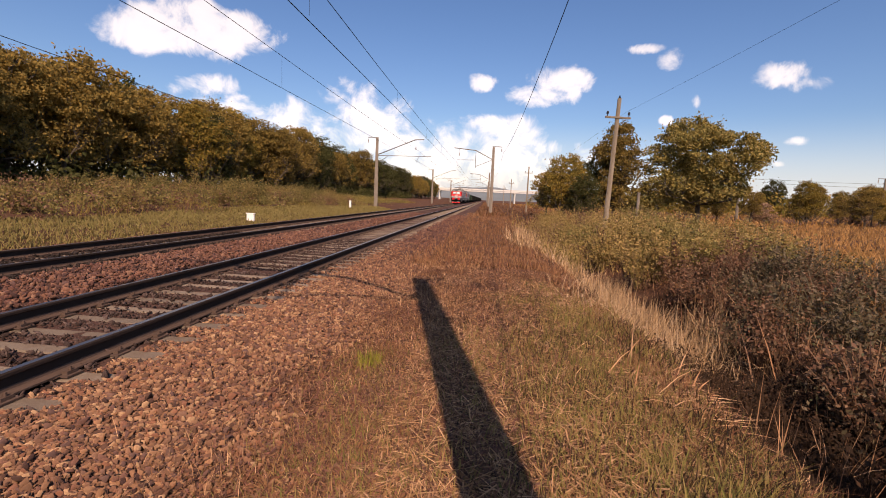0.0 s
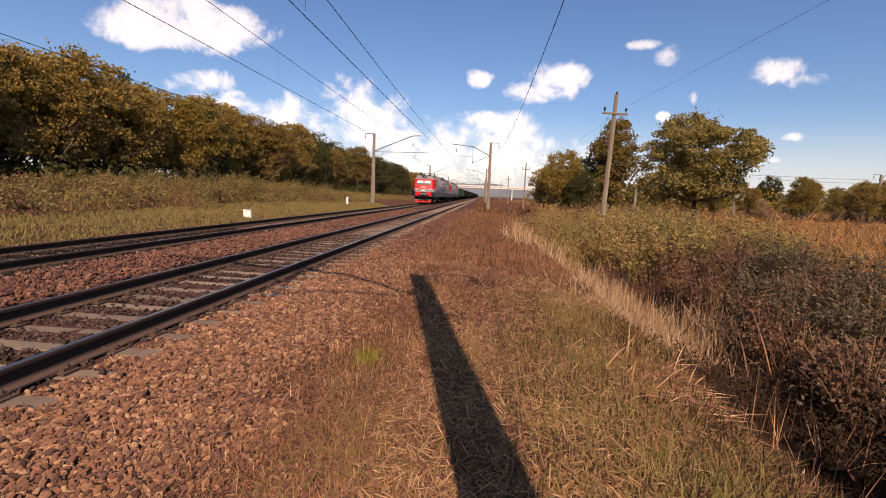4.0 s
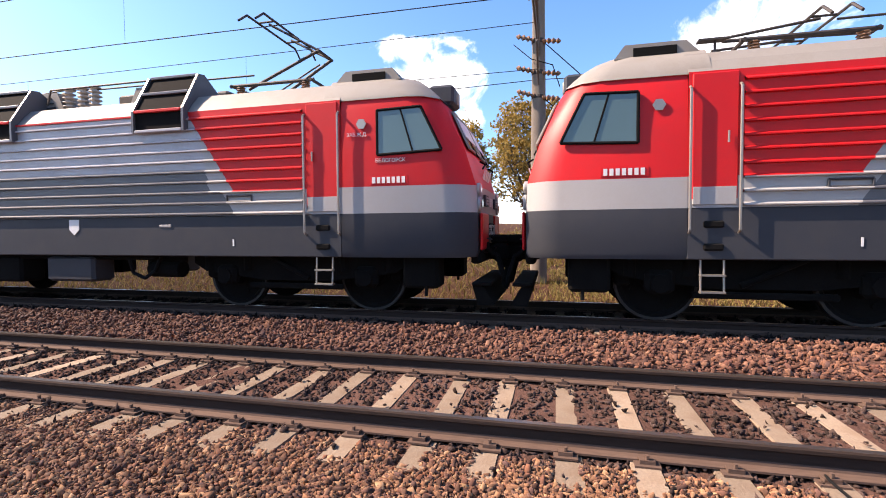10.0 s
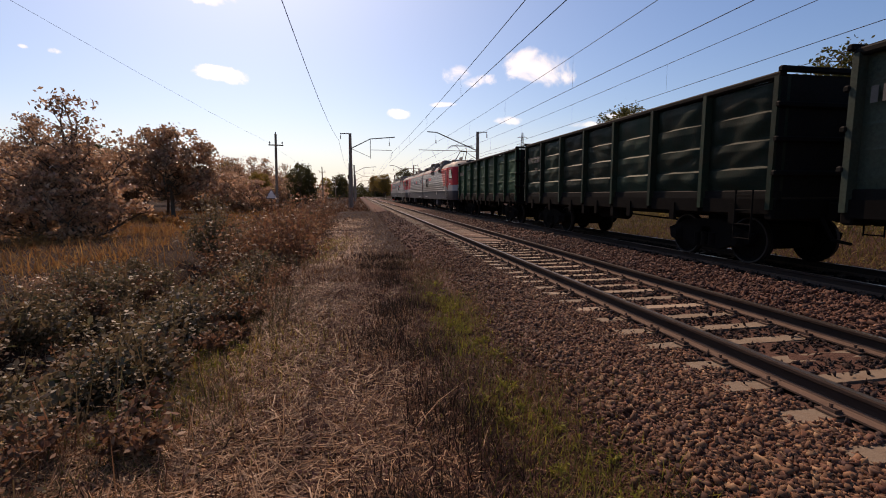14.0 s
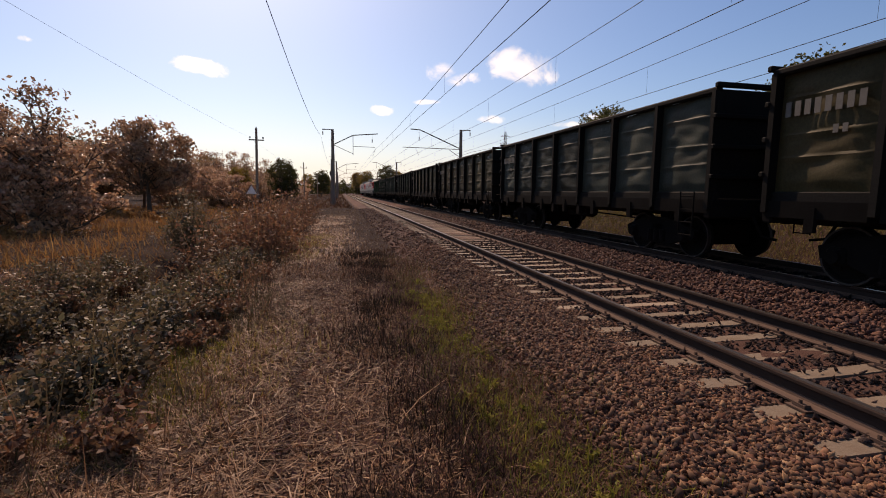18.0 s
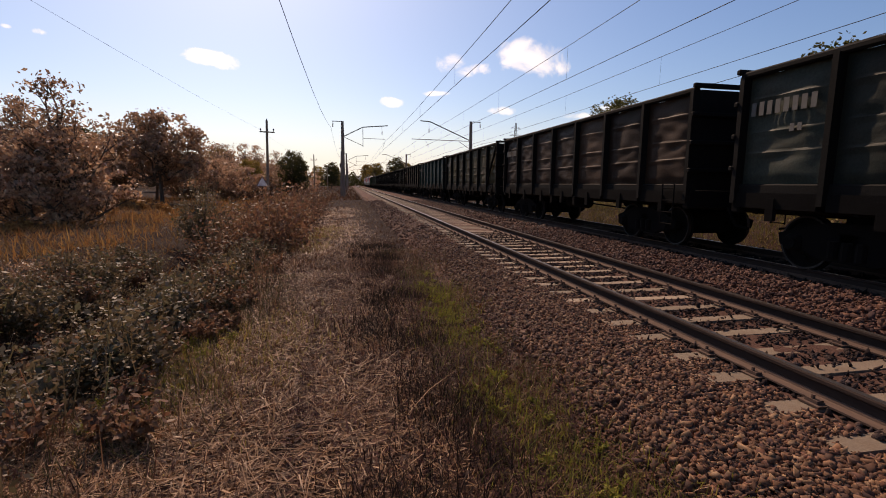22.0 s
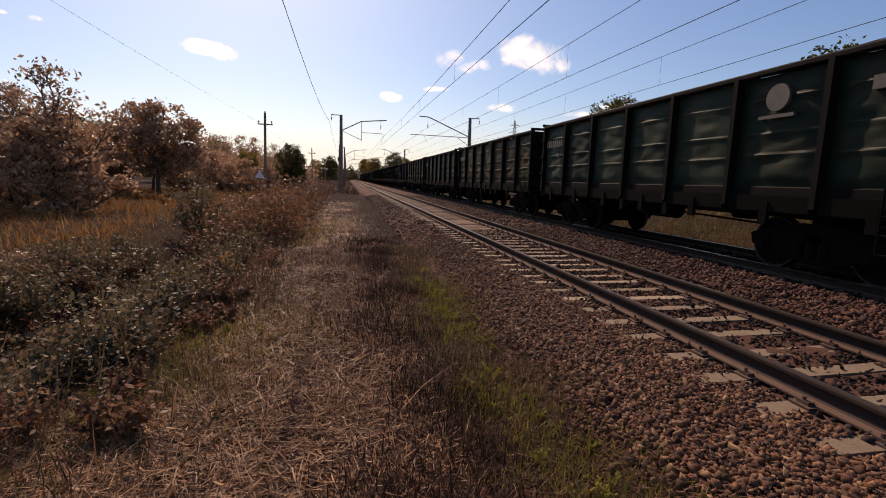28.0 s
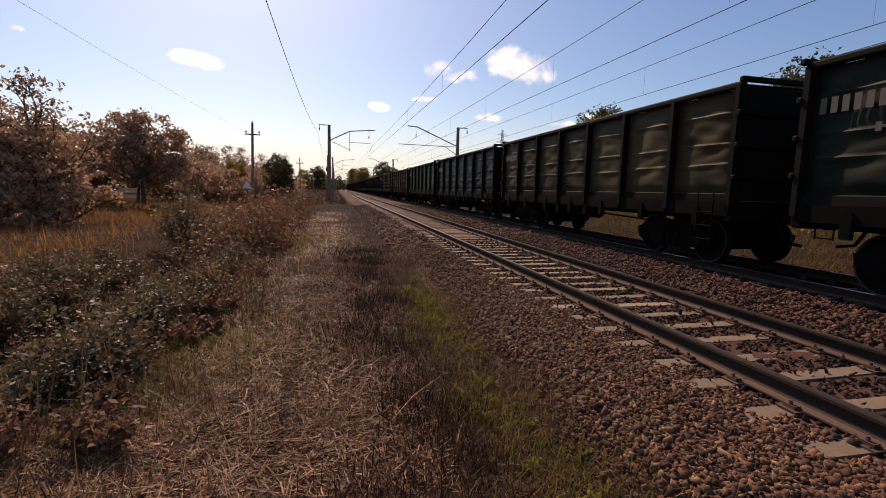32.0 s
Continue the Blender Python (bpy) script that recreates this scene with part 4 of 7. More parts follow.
def far_wood(label, places, tall, size, material):
    """A distant belt of trees, one joined piece."""
    x, y = places
    n = len(x)
    z = height(x, y) + tall * (0.65 + 0.25 * np.sin(x * 0.21 + y * 0.13) + 0.1 * np.sin(x * 0.83)) * rng.uniform(0, 1, n) ** 0.8
    p, f = leaf_quads(np.stack([x, y, z], -1), size * rng.uniform(0.5, 1.3, n), rng)
    return tagged(new("far_woods", mesh_fast("far_woods", p, f, material)), label, "woods", kind="stuff")


far_wood("distant belt of autumn trees beyond the field", (rng.uniform(22, 420, 16000), rng.uniform(150, 175, 16000)), 8.0, 0.7, OLIVE_LEAF)
far_wood("distant belt of rusty trees beyond the field", (rng.uniform(13, 300, 14000), rng.uniform(-150, -130, 14000)), 8.5, 0.65, RUSTY_LEAF)
far_wood("distant belt of trees behind the line", (rng.uniform(-200, -16, 9000), rng.uniform(-260, -240, 9000)), 9.0, 0.8, DARK_LEAF)


far_wood("dark belt of trees where the line bends away", (rng.uniform(-70, 24, 7000), rng.uniform(-350, -325, 7000)), 9.5, 0.8, DARK_LEAF)

# tension insulators and guys on the far mast opposite the camera
anchor = thing("tension_insulators", "dark insulator strings and guy wires clamped to the far mast", "insulators", m=pose(-9.8, -0.3, 0))
for z, dy in ((6.9, 0.75), (6.0, 0.7), (5.3, 0.6)):
    for sgn in (-1, 1):
        part("insulator", Solid().lathe([(0.03, 0.12), (0.08, 0.16), (0.03, 0.24), (0.09, 0.3), (0.03, 0.38), (0.09, 0.44), (0.03, 0.52), (0.08, 0.58), (0.02, 0.66)], (0.1, 0, z), (0.2, sgn * dy, -0.15 * sgn), n=10), PORCELAIN, anchor)
    part("clamp", Solid().lathe([(0.2, -0.06), (0.21, 0.0), (0.2, 0.06)], (0, 0, z), n=14), STEEL, anchor)
for z, yy in ((6.9, 7.0), (5.3, 5.6)):
    part("guy_wire", Solid().tube((0.1, 0.1, z), (0.1, yy, 0.1), 0.016, n=5), WIRE, anchor)
part("jumper", Solid().path([(0.25, -0.7, 6.8), (0.4, -0.2, 6.3), (0.35, 0.4, 6.1), (0.25, 0.6, 5.5)], 0.014), WIRE, anchor)

# second post beside the mast down the line
side_post = thing("strut_post", "dark slanting strut post beside the mast", "post", m=pose(5.35, -58.6, float(height(5.35, -58.6))))
part("shaft", Solid().lathe([(0.12, -0.3), (0.11, 0), (0.09, 5.6)], (0, 0, 0), (-0.02, 0.03, 1), n=10), MASTC, side_post)
part("box", Solid().box(-0.05, 0.2, 3.9, 0.34, 0.24, 0.5, 0.03), STEEL, side_post)

# warning triangle by the old poles
sx_, sy_ = 10.9, -38.0
warn = thing("warning_sign", "pale triangular warning sign on a thin post", "sign", m=pose(sx_, sy_, float(height(sx_, sy_))))
part("post", Solid().tube((0, 0, -0.3), (0, 0, 1.9), 0.03, n=8), STEEL, warn)
part("plate", Solid().prism([(-0.42, 1.65), (0.42, 1.65), (0, 2.38)], 0.03, 0.05), WHITE, warn)
part("border", Solid().path([(-0.42, 0.06, 1.65), (0.42, 0.06, 1.65), (0, 0.06, 2.38), (-0.42, 0.06, 1.65)], 0.025, n=4), GALV, warn)

# a branch line's masts and wires across the field
for x in (46.5, 69.0, 92.0):
    catenary_mast(x, 83, float(height(x, 83)), 1, tall=7.6, reach=3.4)
for z in (6.9, 6.3):
    wire("branch_wire", "dark wire of the branch line over the field", [(50.0, 83, z), (72.5, 83, z), (95.5, 83, z), (150, 83, z)], 0.02, 0.2)
short_post = thing("field_post", "short pale concrete post standing in the weeds", "post", m=pose(18.4, 45, float(height(18.4, 45))))
part("shaft", Solid().box(0, 0, 1.5, 0.22, 0.22, 3.4, 0.03), MASTC, short_post)
part("cap", Solid().box(0, 0, 3.22, 0.28, 0.28, 0.08, 0.02), MASTC, short_post)
# pale clods of earth at the ditch
CLOD = paint("pale_dry_earth", (0.36, 0.24, 0.16), 0.95, vary=0.35, scale=8, fine=40, bump=0.6, spec=0.05)
for k, (x, y, r_) in enumerate(((7.9, 9.4, 0.17), (8.25, 9.1, 0.13), (8.05, 8.6, 0.16), (8.4, 9.7, 0.13), (7.75, 8.2, 0.1), (8.5, 8.9, 0.11))):
    r2 = np.random.default_rng(k)
    clod = Solid().lathe([(r_ * 0.5, -r_ * 0.5), (r_, -r_ * 0.1), (r_ * 0.85, r_ * 0.3), (r_ * 0.3, r_ * 0.55)], (0, 0, 0), n=8)
    clod.v = [tuple(np.array(v) * r2.uniform(0.75, 1.2, 3)) for v in clod.v]
    tagged(part("earth_clod", clod, CLOD, m=pose(x, y, float(height(x, y)) + 0.25 * r_, 12 * k, 9, 50 * k)), "pale dry clod of earth at the ditch", "clod", "clods at the ditch")

# lattice pylon far behind the line
pylon = thing("lattice_pylon", "tall grey steel lattice pylon far behind the train", "pylon", m=pose(-131, -376, 8))
for ax in (-1, 1):
    for ay in (-1, 1):
        part("leg", Solid().path([(ax * 4, ay * 4, 0), (ax * 1.2, ay * 1.2, 26), (ax * 0.4, ay * 0.4, 44)], 0.16, n=4), GALV, pylon)
for i in range(9):
    z0, z1 = 4.6 * i, 4.6 * (i + 1)
    w0, w1 = (4 - 2.8 * z0 / 26 if z0 < 26 else 1.2 - 0.8 * (z0 - 26) / 18), (4 - 2.8 * z1 / 26 if z1 < 26 else 1.2 - 0.8 * (z1 - 26) / 18)
    br_ = Solid()
    for ay in (-1, 1):
        br_.tube((-w0, ay * w0, z0), (w1, ay * w1, z1), 0.08, n=4).tube((w0, ay * w0, z0), (-w1, ay * w1, z1), 0.08, n=4)
    part("brace", br_, GALV, pylon)
for z, w in ((28, 6.5), (34, 5.0), (40, 4.0)):
    part("crossarm", Solid().tube((-w, 0, z), (w, 0, z), 0.16, n=4).tube((-w, 0, z), (0, 0, z + 1.8), 0.1, n=4).tube((w, 0, z), (0, 0, z + 1.8), 0.1, n=4), GALV, pylon)

# a loose cable over the ballast shoulder
line_ = [(0.86, 1.88, -0.15), (0.98, 1.85, -0.13), (1.18, 1.85, -0.12), (1.44, 1.76, -0.13), (1.68, 1.65, -0.14), (1.85, 1.55, -0.16), (1.98, 1.5, -0.22)]
tagged(part("cable", Solid().path(line_, 0.009, n=8), paint("cable_rubber", (0.01, 0.01, 0.01), 0.95, vary=0.3, bump=0, spec=0.03)), "thin black cable lying on the ballast by the rail", "cable")


# ---- the train ----
RED = paint("signal_red_paint", (0.56, 0.012, 0.014), 0.45, vary=0.10, dirt=(0.22, 0.03, 0.028), dirt_amount=0.25, scale=2, bump=0.03, spec=0.25)
LGREY = paint("light_grey_paint", (0.31, 0.30, 0.29), 0.5, vary=0.08, dirt=(0.25, 0.22, 0.19), dirt_amount=0.3, scale=2, bump=0.03)
MGREY = paint("ribbed_grey_paint", (0.35, 0.34, 0.36), 0.27, vary=0.12, dirt=(0.14, 0.12, 0.10), dirt_amount=0.35, scale=2, bump=0.03)
DGREY = paint("dark_grey_paint", (0.038, 0.041, 0.048), 0.5, vary=0.15, dirt=(0.065, 0.058, 0.052), dirt_amount=0.3, scale=1.6, bump=0.03, spec=0.16)
ROOFG = paint("roof_beige_grey_paint", (0.20, 0.185, 0.165), 0.65, vary=0.15, dirt=(0.15, 0.12, 0.09), dirt_amount=0.5, scale=2, bump=0.05)
WFRAME = paint("pale_window_rubber", (0.20, 0.22, 0.19), 0.6, vary=0.15, bump=0.02)
# mirrored sky and trees are put into the pane colour as teal
PANE = glass("sky_tinted_cab_glass", (0.07, 0.12, 0.115))
DRIB = paint("dark_ribbed_paint", (0.085, 0.085, 0.095), 0.36, vary=0.15, dirt=(0.06, 0.055, 0.05), dirt_amount=0.3, scale=1.6, bump=0.03)
DARK_PANE = glass("dark_glass_pane", (0.012, 0.015, 0.016))
BLACK = paint("black_rubber", (0.008, 0.008, 0.008), 0.9, vary=0.2, bump=0.05, spec=0.1)
BARS = paint("white_lettering_bars", (0.62, 0.62, 0.60), 0.6, vary=0.05, bump=0)
DULL_BARS = paint("grimy_lettering", (0.08, 0.076, 0.066), 0.7, vary=0.3, dirt=(0.03, 0.03, 0.03), dirt_amount=0.7, bump=0)
CHROME = paint("worn_handrail", (0.30, 0.27, 0.24), 0.4, 0.7, vary=0.2, bump=0.02)
LAMP_GLASS = glass("lamp_glass", (0.5, 0.5, 0.47))
NOSE = -8.4


def loft(levels, back, grow=0.0):
    """The cab's skin between levels of (height, setback of the nose, half width)."""
    s, rings = Solid(), []
    for z, n, hw in levels:
        hw += grow
        rings.append([(-hw, NOSE + back, z), (-hw, NOSE + n + 0.55, z), (-hw + 0.07, NOSE + n + 0.27, z), (-hw + 0.30, NOSE + n + 0.04, z), (-0.5, NOSE + n, z),
                      (0.5, NOSE + n, z), (hw - 0.30, NOSE + n + 0.04, z), (hw - 0.07, NOSE + n + 0.27, z), (hw, NOSE + n + 0.55, z), (hw, NOSE + back, z)])
    k = len(rings[0])
    last = (len(rings) - 1) * k
    s.add([p for r in rings for p in r], [(j * k + i, j * k + i + 1, j * k + k + i + 1, j * k + k + i) for j in range(len(rings) - 1) for i in range(k - 1)]
          + [tuple(range(last, last + k))])
    s.smooth = True
    return s


def flat(points, thick=0.02, out=(1, 0, 0)):
    """A thin plate from a polygon of points, its face towards out."""
    o = Vector(out).normalized() * thick
    n = len(points)
    return Solid().add(list(points) + [tuple(Vector(p) + o) for p in points],
                       [tuple(range(n - 1, -1, -1)), tuple(range(n, 2 * n))] + [(i, (i + 1) % n, n + (i + 1) % n, n + i) for i in range(n)])


def strip(s, x, z0, x0, z1, x1, ya0, yb0, ya1, yb1):
    """One lengthwise band of a ribbed side between two heights."""
    s.add([(x + x0, ya0, z0), (x + x0, yb0, z0), (x + x1, yb1, z1), (x + x1, ya1, z1)], [(0, 1, 2, 3)])


def wheelset(parent, name, y, radius, gauge=1.52):
    """Axle with two wheels; turns about its own middle."""
    w = Solid()
    for side in (-1, 1):
        inner = side * (gauge / 2 - 0.03)
        w.lathe([(0.10, 0), (radius * 0.30, 0.0), (radius * 0.36, 0.05), (radius * 0.80, 0.045), (radius * 0.84, 0.0), (radius + 0.028, 0.0), (radius + 0.028, 0.028),
                 (radius, 0.04), (radius - 0.005, 0.13), (radius * 0.86, 0.13), (radius * 0.80, 0.075), (radius * 0.36, 0.09), (radius * 0.30, 0.15), (0.1, 0.15)],
                (inner, 0, 0), (side, 0, 0), n=28)
        for i in range(4):
            a = 1.5708 * i
            w.tube((inner + side * 0.085, radius * 0.57 * math.cos(a), radius * 0.57 * math.sin(a)), (inner + side * 0.105, radius * 0.57 * math.cos(a), radius * 0.57 * math.sin(a)), 0.05, n=8)
    w.tube((-1.05, 0, 0), (1.05, 0, 0), 0.085, n=12)
    ob = part(name, w, UNDER, parent, "wheelset with bright worn treads", m=pose(0, y, radius))
    tread = Solid()
    for side in (-1, 1):
        tread.lathe([(radius * 0.93, 0.1315), (radius + 0.001, 0.1315), (radius + 0.001, 0.05), (radius * 0.93, 0.05)], (side * (gauge / 2 - 0.03), 0, 0), (side, 0, 0), n=28, caps=False)
    ob.data.materials.append(TREAD)
    base = len(ob.data.polygons)
    b = bmesh.new()
    b.from_mesh(ob.data)
    b.from_mesh(tread.mesh("tread"))
    for f in list(b.faces)[base:]:
        f.material_index = 1
    b.to_mesh(ob.data)
    b.free()
    return ob


def lettering(parent, name, text, at, size, side):
    """Painted letters on a side (side +1 or -1) or on the front (side 0)."""
    cu = bpy.data.curves.new(name, "FONT")
    cu.body, cu.size, cu.align_x, cu.extrude = text, size, "CENTER", 0.003
    cu.materials.append(BARS)
    ob = new(name, cu)
    ob.parent = parent
    ob.matrix_basis = pose(*at, 90, 0, 90 * side)
    return tagged(ob, "white painted letters")


def loco_bogie(parent, y):
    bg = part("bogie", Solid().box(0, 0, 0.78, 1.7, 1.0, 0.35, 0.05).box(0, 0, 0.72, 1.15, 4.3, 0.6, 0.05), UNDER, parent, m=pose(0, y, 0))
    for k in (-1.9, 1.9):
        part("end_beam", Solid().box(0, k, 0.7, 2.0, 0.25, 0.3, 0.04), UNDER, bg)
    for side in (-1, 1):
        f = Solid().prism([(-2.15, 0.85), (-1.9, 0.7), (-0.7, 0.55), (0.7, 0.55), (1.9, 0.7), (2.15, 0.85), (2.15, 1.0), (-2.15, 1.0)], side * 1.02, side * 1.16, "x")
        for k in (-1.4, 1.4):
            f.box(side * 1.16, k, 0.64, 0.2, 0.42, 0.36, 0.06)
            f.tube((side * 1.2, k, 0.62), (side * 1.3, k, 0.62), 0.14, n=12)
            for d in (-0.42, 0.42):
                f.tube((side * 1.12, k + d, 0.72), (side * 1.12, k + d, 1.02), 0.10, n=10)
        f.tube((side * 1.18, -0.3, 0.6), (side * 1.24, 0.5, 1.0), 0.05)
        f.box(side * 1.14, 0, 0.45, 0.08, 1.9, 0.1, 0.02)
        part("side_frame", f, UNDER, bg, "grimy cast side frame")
    for k in (-1.4, 1.4):
        wheelset(bg, "wheelset", k, 0.625)


def pantograph(parent, y, raised):
    s = Solid()
    for x in (-0.75, 0.75):
        s.tube((x, y - 0.9, 4.28), (x, y + 0.9, 4.28), 0.035)
    for k in (-0.85, 0.85):
        s.tube((-0.8, y + k, 4.28), (0.8, y + k, 4.28), 0.03)
    pg = part("pantograph", s, STEEL, parent, "raised pantograph" if raised else "lowered pantograph")
    low, high = Solid(), Solid()
    if raised:
        knee, head = 5.0, 5.56
        for x in (-0.45, 0.45):
            low.tube((x, y + 0.7, 4.3), (x * 0.6, y - 0.75, knee), 0.032)
            high.tube((x * 0.6, y - 0.75, knee), (x * 0.9, y + 0.25, head), 0.024)
        low.tube((-0.3, y - 0.75, knee), (0.3, y - 0.75, knee), 0.03)
        low.tube((0.1, y + 0.55, 4.3), (0.05, y - 0.6, knee - 0.15), 0.018)
        yy = y + 0.25
    else:
        head, yy = 4.62, y + 0.3
        for x in (-0.45, 0.45):
            low.tube((x, y + 0.8, 4.34), (x * 0.6, y - 1.0, 4.46), 0.032)
            high.tube((x * 0.6, y - 1.0, 4.5), (x * 0.9, y + 0.3, head), 0.024)
    part("lower_arm", low, STEEL, pg)
    part("upper_arm", high, STEEL, pg)
    bow = Solid()
    for k in (-0.18, 0.18):
        bow.path([(-1.1, yy + k, head - 0.2), (-0.85, yy + k, head), (0.85, yy + k, head), (1.1, yy + k, head - 0.2)], 0.022)
    for x in (-0.5, 0.5):
        bow.tube((x, yy - 0.18, head), (x, yy + 0.18, head), 0.02)
    part("contact_bow", bow, STEEL, pg)
    for x in (-0.7, 0.7):
        for k in (-0.7, 0.7):
            part("insulator", insulator(Solid(), x, y + k, 4.0, 0.27, 0.09), PORCELAIN, pg)


def loco_section(raised):
    """One cab-ended half of a two-part electric locomotive; the cab points to -y."""
    top = thing("locomotive", "red and grey electric freight locomotive section with ribbed sides", "locomotive", "coupled locomotive sections")
    yb, rear = NOSE + 2.3, 8.42
    part("cab_skirt", loft([(1.0, 0.03, 1.52), (1.08, 0, 1.55), (1.73, 0, 1.55)], 2.3), DGREY, top)
    part("cab_band", loft([(1.73, 0, 1.552), (2.17, 0.02, 1.552)], 2.3), LGREY, top, "light grey band round the cab")
    part("cab_shell", loft([(2.17, 0.02, 1.55), (2.75, 0.2, 1.55), (3.45, 0.52, 1.53), (3.62, 0.64, 1.5)], 2.3), RED, top, "red cab shell with a raked front")
    part("cab_roof", loft([(3.60, 0.60, 1.53), (3.66, 0.66, 1.52), (3.85, 0.85, 1.40), (4.04, 1.08, 1.18), (4.12, 1.5, 0.92)], 2.6), ROOFG, top)
    # front
    for x in (-1, 1):
        pts = [(x * 0.06, NOSE + 0.195, 2.80), (x * 1.08, NOSE + 0.215, 2.80), (x * 1.02, NOSE + 0.505, 3.42), (x * 0.06, NOSE + 0.485, 3.42)]
        w = part("windscreen", flat(pts, 0.02, (0, -1, 0.45)), PANE, top, "raked windscreen pane in a black frame")
        fr = Solid()
        o = Vector((0, -0.012, 0.006))
        for p, q_ in zip(pts, pts[1:] + pts[:1]):
            fr.tube(Vector(p) + o, Vector(q_) + o, 0.022, n=6)
        part("window_frame", fr, WFRAME, w, "pale rubber window surround")
        part("sun_blind", flat([(x * 0.11, NOSE + 0.262, 3.0), (x * 1.0, NOSE + 0.275, 3.0), (x * 0.97, NOSE + 0.457, 3.36), (x * 0.11, NOSE + 0.437, 3.36)], 0.012, (0, -1, 0.45)), BARS, w, "white sun blind behind the glass")
        part("wiper", Solid().tube((x * 0.55, NOSE + 0.13, 2.72), (x * 0.62, NOSE + 0.36, 3.15), 0.012, n=5), BLACK, w)
        panel = part("front_panel", Solid().box(x * 0.8, NOSE - 0.005, 1.42, 0.74, 0.05, 0.62, 0.02), RED, top, "red panel below the lamps")
        part("step_recess", Solid().box(x * 0.58, NOSE - 0.03, 1.17, 0.26, 0.03, 0.13, 0.01), BLACK, panel, "dark step recess")
        part("grab_rail", Solid().path([(x * 0.48, NOSE - 0.03, 1.3), (x * 0.48, NOSE - 0.09, 1.28), (x * 0.7, NOSE - 0.09, 1.28), (x * 0.7, NOSE - 0.03, 1.3)], 0.013), STEEL, panel)
        lamp = part("marker_lamp", Solid().lathe([(0.13, 0), (0.13, 0.04), (0.10, 0.055)], (x * 1.12, NOSE + 0.04, 1.88), (0, -1, 0), 18), LGREY, top, "grey marker lamp with a dull lens")
        part("lens", Solid().lathe([(0.085, 0), (0.07, 0.02)], (x * 1.12, NOSE - 0.01, 1.88), (0, -1, 0), 14), DARK_PANE, lamp)
        lamp = part("marker_lamp", Solid().lathe([(0.10, 0), (0.10, 0.05), (0.085, 0.06)], (x * 1.12, NOSE + 0.06, 2.12), (0, -1, 0), 18), LGREY, top, "pale upper marker lamp")
        part("lens", Solid().lathe([(0.08, 0), (0.06, 0.02)], (x * 1.12, NOSE + 0.01, 2.12), (0, -1, 0), 14), LAMP_GLASS, lamp)
        part("hook", Solid().path([(x * 0.5, NOSE + 0.12, 2.66), (x * 0.5, NOSE + 0.02, 2.6), (x * 0.56, NOSE + 0.06, 2.52)], 0.016, n=5), BLACK, top)
        g = part("front_grille", Solid().box(x * 0.62, NOSE - 0.01, 1.95, 0.4, 0.04, 0.2, 0.01), DGREY, top)
        part("slats", Solid().box(x * 0.62, NOSE - 0.035, 1.9, 0.36, 0.02, 0.03).box(x * 0.62, NOSE - 0.035, 1.95, 0.36, 0.02, 0.03).box(x * 0.62, NOSE - 0.035, 2.0, 0.36, 0.02, 0.03), LGREY, g)
    head = part("headlight", Solid().box(0, NOSE + 0.88, 3.95, 0.62, 0.5, 0.36, 0.05), DGREY, top, "dark square headlight housing on the cab roof")
    part("lens", Solid().lathe([(0.13, 0), (0.10, 0.03)], (0.06, NOSE + 0.64, 3.95), (0, -1, 0), 16), WFRAME, head, "unlit lens")
    sign = part("number_board", Solid().box(0, NOSE - 0.01, 1.44, 0.78, 0.03, 0.26, 0.01), BLACK, top)
    lettering(sign, "class_letters", "2ЭС5К", (0, NOSE - 0.034, 1.36), 0.25, 0)
    for i in range(3):
        part("number_bar", Solid().box(-0.13 + 0.13 * i, NOSE - 0.012, 1.95, 0.09, 0.012, 0.15), BARS, top)
    for x0 in (-0.29, -0.02, 0.26):
        part("emblem_shape", Solid().box(x0, NOSE + 0.065, 2.43, 0.2, 0.02, 0.2, m=pose(0, 0, 0, 17, 0, 0)), BARS, top)
    plow = Solid().prism([(NOSE + 0.15, 0.55), (NOSE - 0.05, 0.5), (NOSE - 0.22, 0.22), (NOSE + 0.05, 0.2)], -1.18, 1.18, "x")
    part("snow_plough", plow, UNDER, top, "plough plate under the bufferbeam")
    part("plough_step", Solid().box(0, NOSE - 0.02, 0.56, 2.5, 0.32, 0.06, 0.015), UNDER, top, "step over the plough")
    c = Solid().box(0, NOSE - 0.1, 1.05, 0.32, 0.7, 0.3, 0.05).box(0.06, NOSE - 0.5, 1.05, 0.42, 0.3, 0.38, 0.08).box(0, NOSE + 0.1, 1.02, 2.2, 0.16, 0.28, 0.03)
    c.box(0, NOSE - 0.2, 1.28, 0.5, 0.34, 0.16, 0.04).box(0, NOSE - 0.36, 0.82, 0.3, 0.3, 0.14, 0.03).tube((-0.5, NOSE - 0.12, 1.12), (0.5, NOSE - 0.12, 1.12), 0.035)
    part("coupler", c, UNDER, top, "black automatic coupler head")
    for x in (-0.62, -0.42, 0.42, 0.62):
        part("brake_hose", Solid().path([(x, NOSE, 1.12), (x * 1.02, NOSE - 0.2, 0.98), (x * 1.05, NOSE - 0.3, 0.66), (x * 0.92, NOSE - 0.34, 0.44), (x * 0.7, NOSE - 0.36, 0.5), (x * 0.55, NOSE - 0.34, 0.78)], 0.035), BLACK, top, "black looped brake hose")
    # sides: flat door bay, then ribbed panels in their paint fields
    y1 = NOSE + 3.0
    rows, z = [(1.73, 0.0)], 1.73
    while z < 3.5:
        rows += [(z + 0.02, 0.0), (z + 0.028, 0.05), (z + 0.045, 0.05), (z + 0.075, 0.0), (z + 0.19, 0.0)]
        z += 0.19
    rows = [r for r in rows if r[0] < 3.61] + [(3.62, 0.0)]

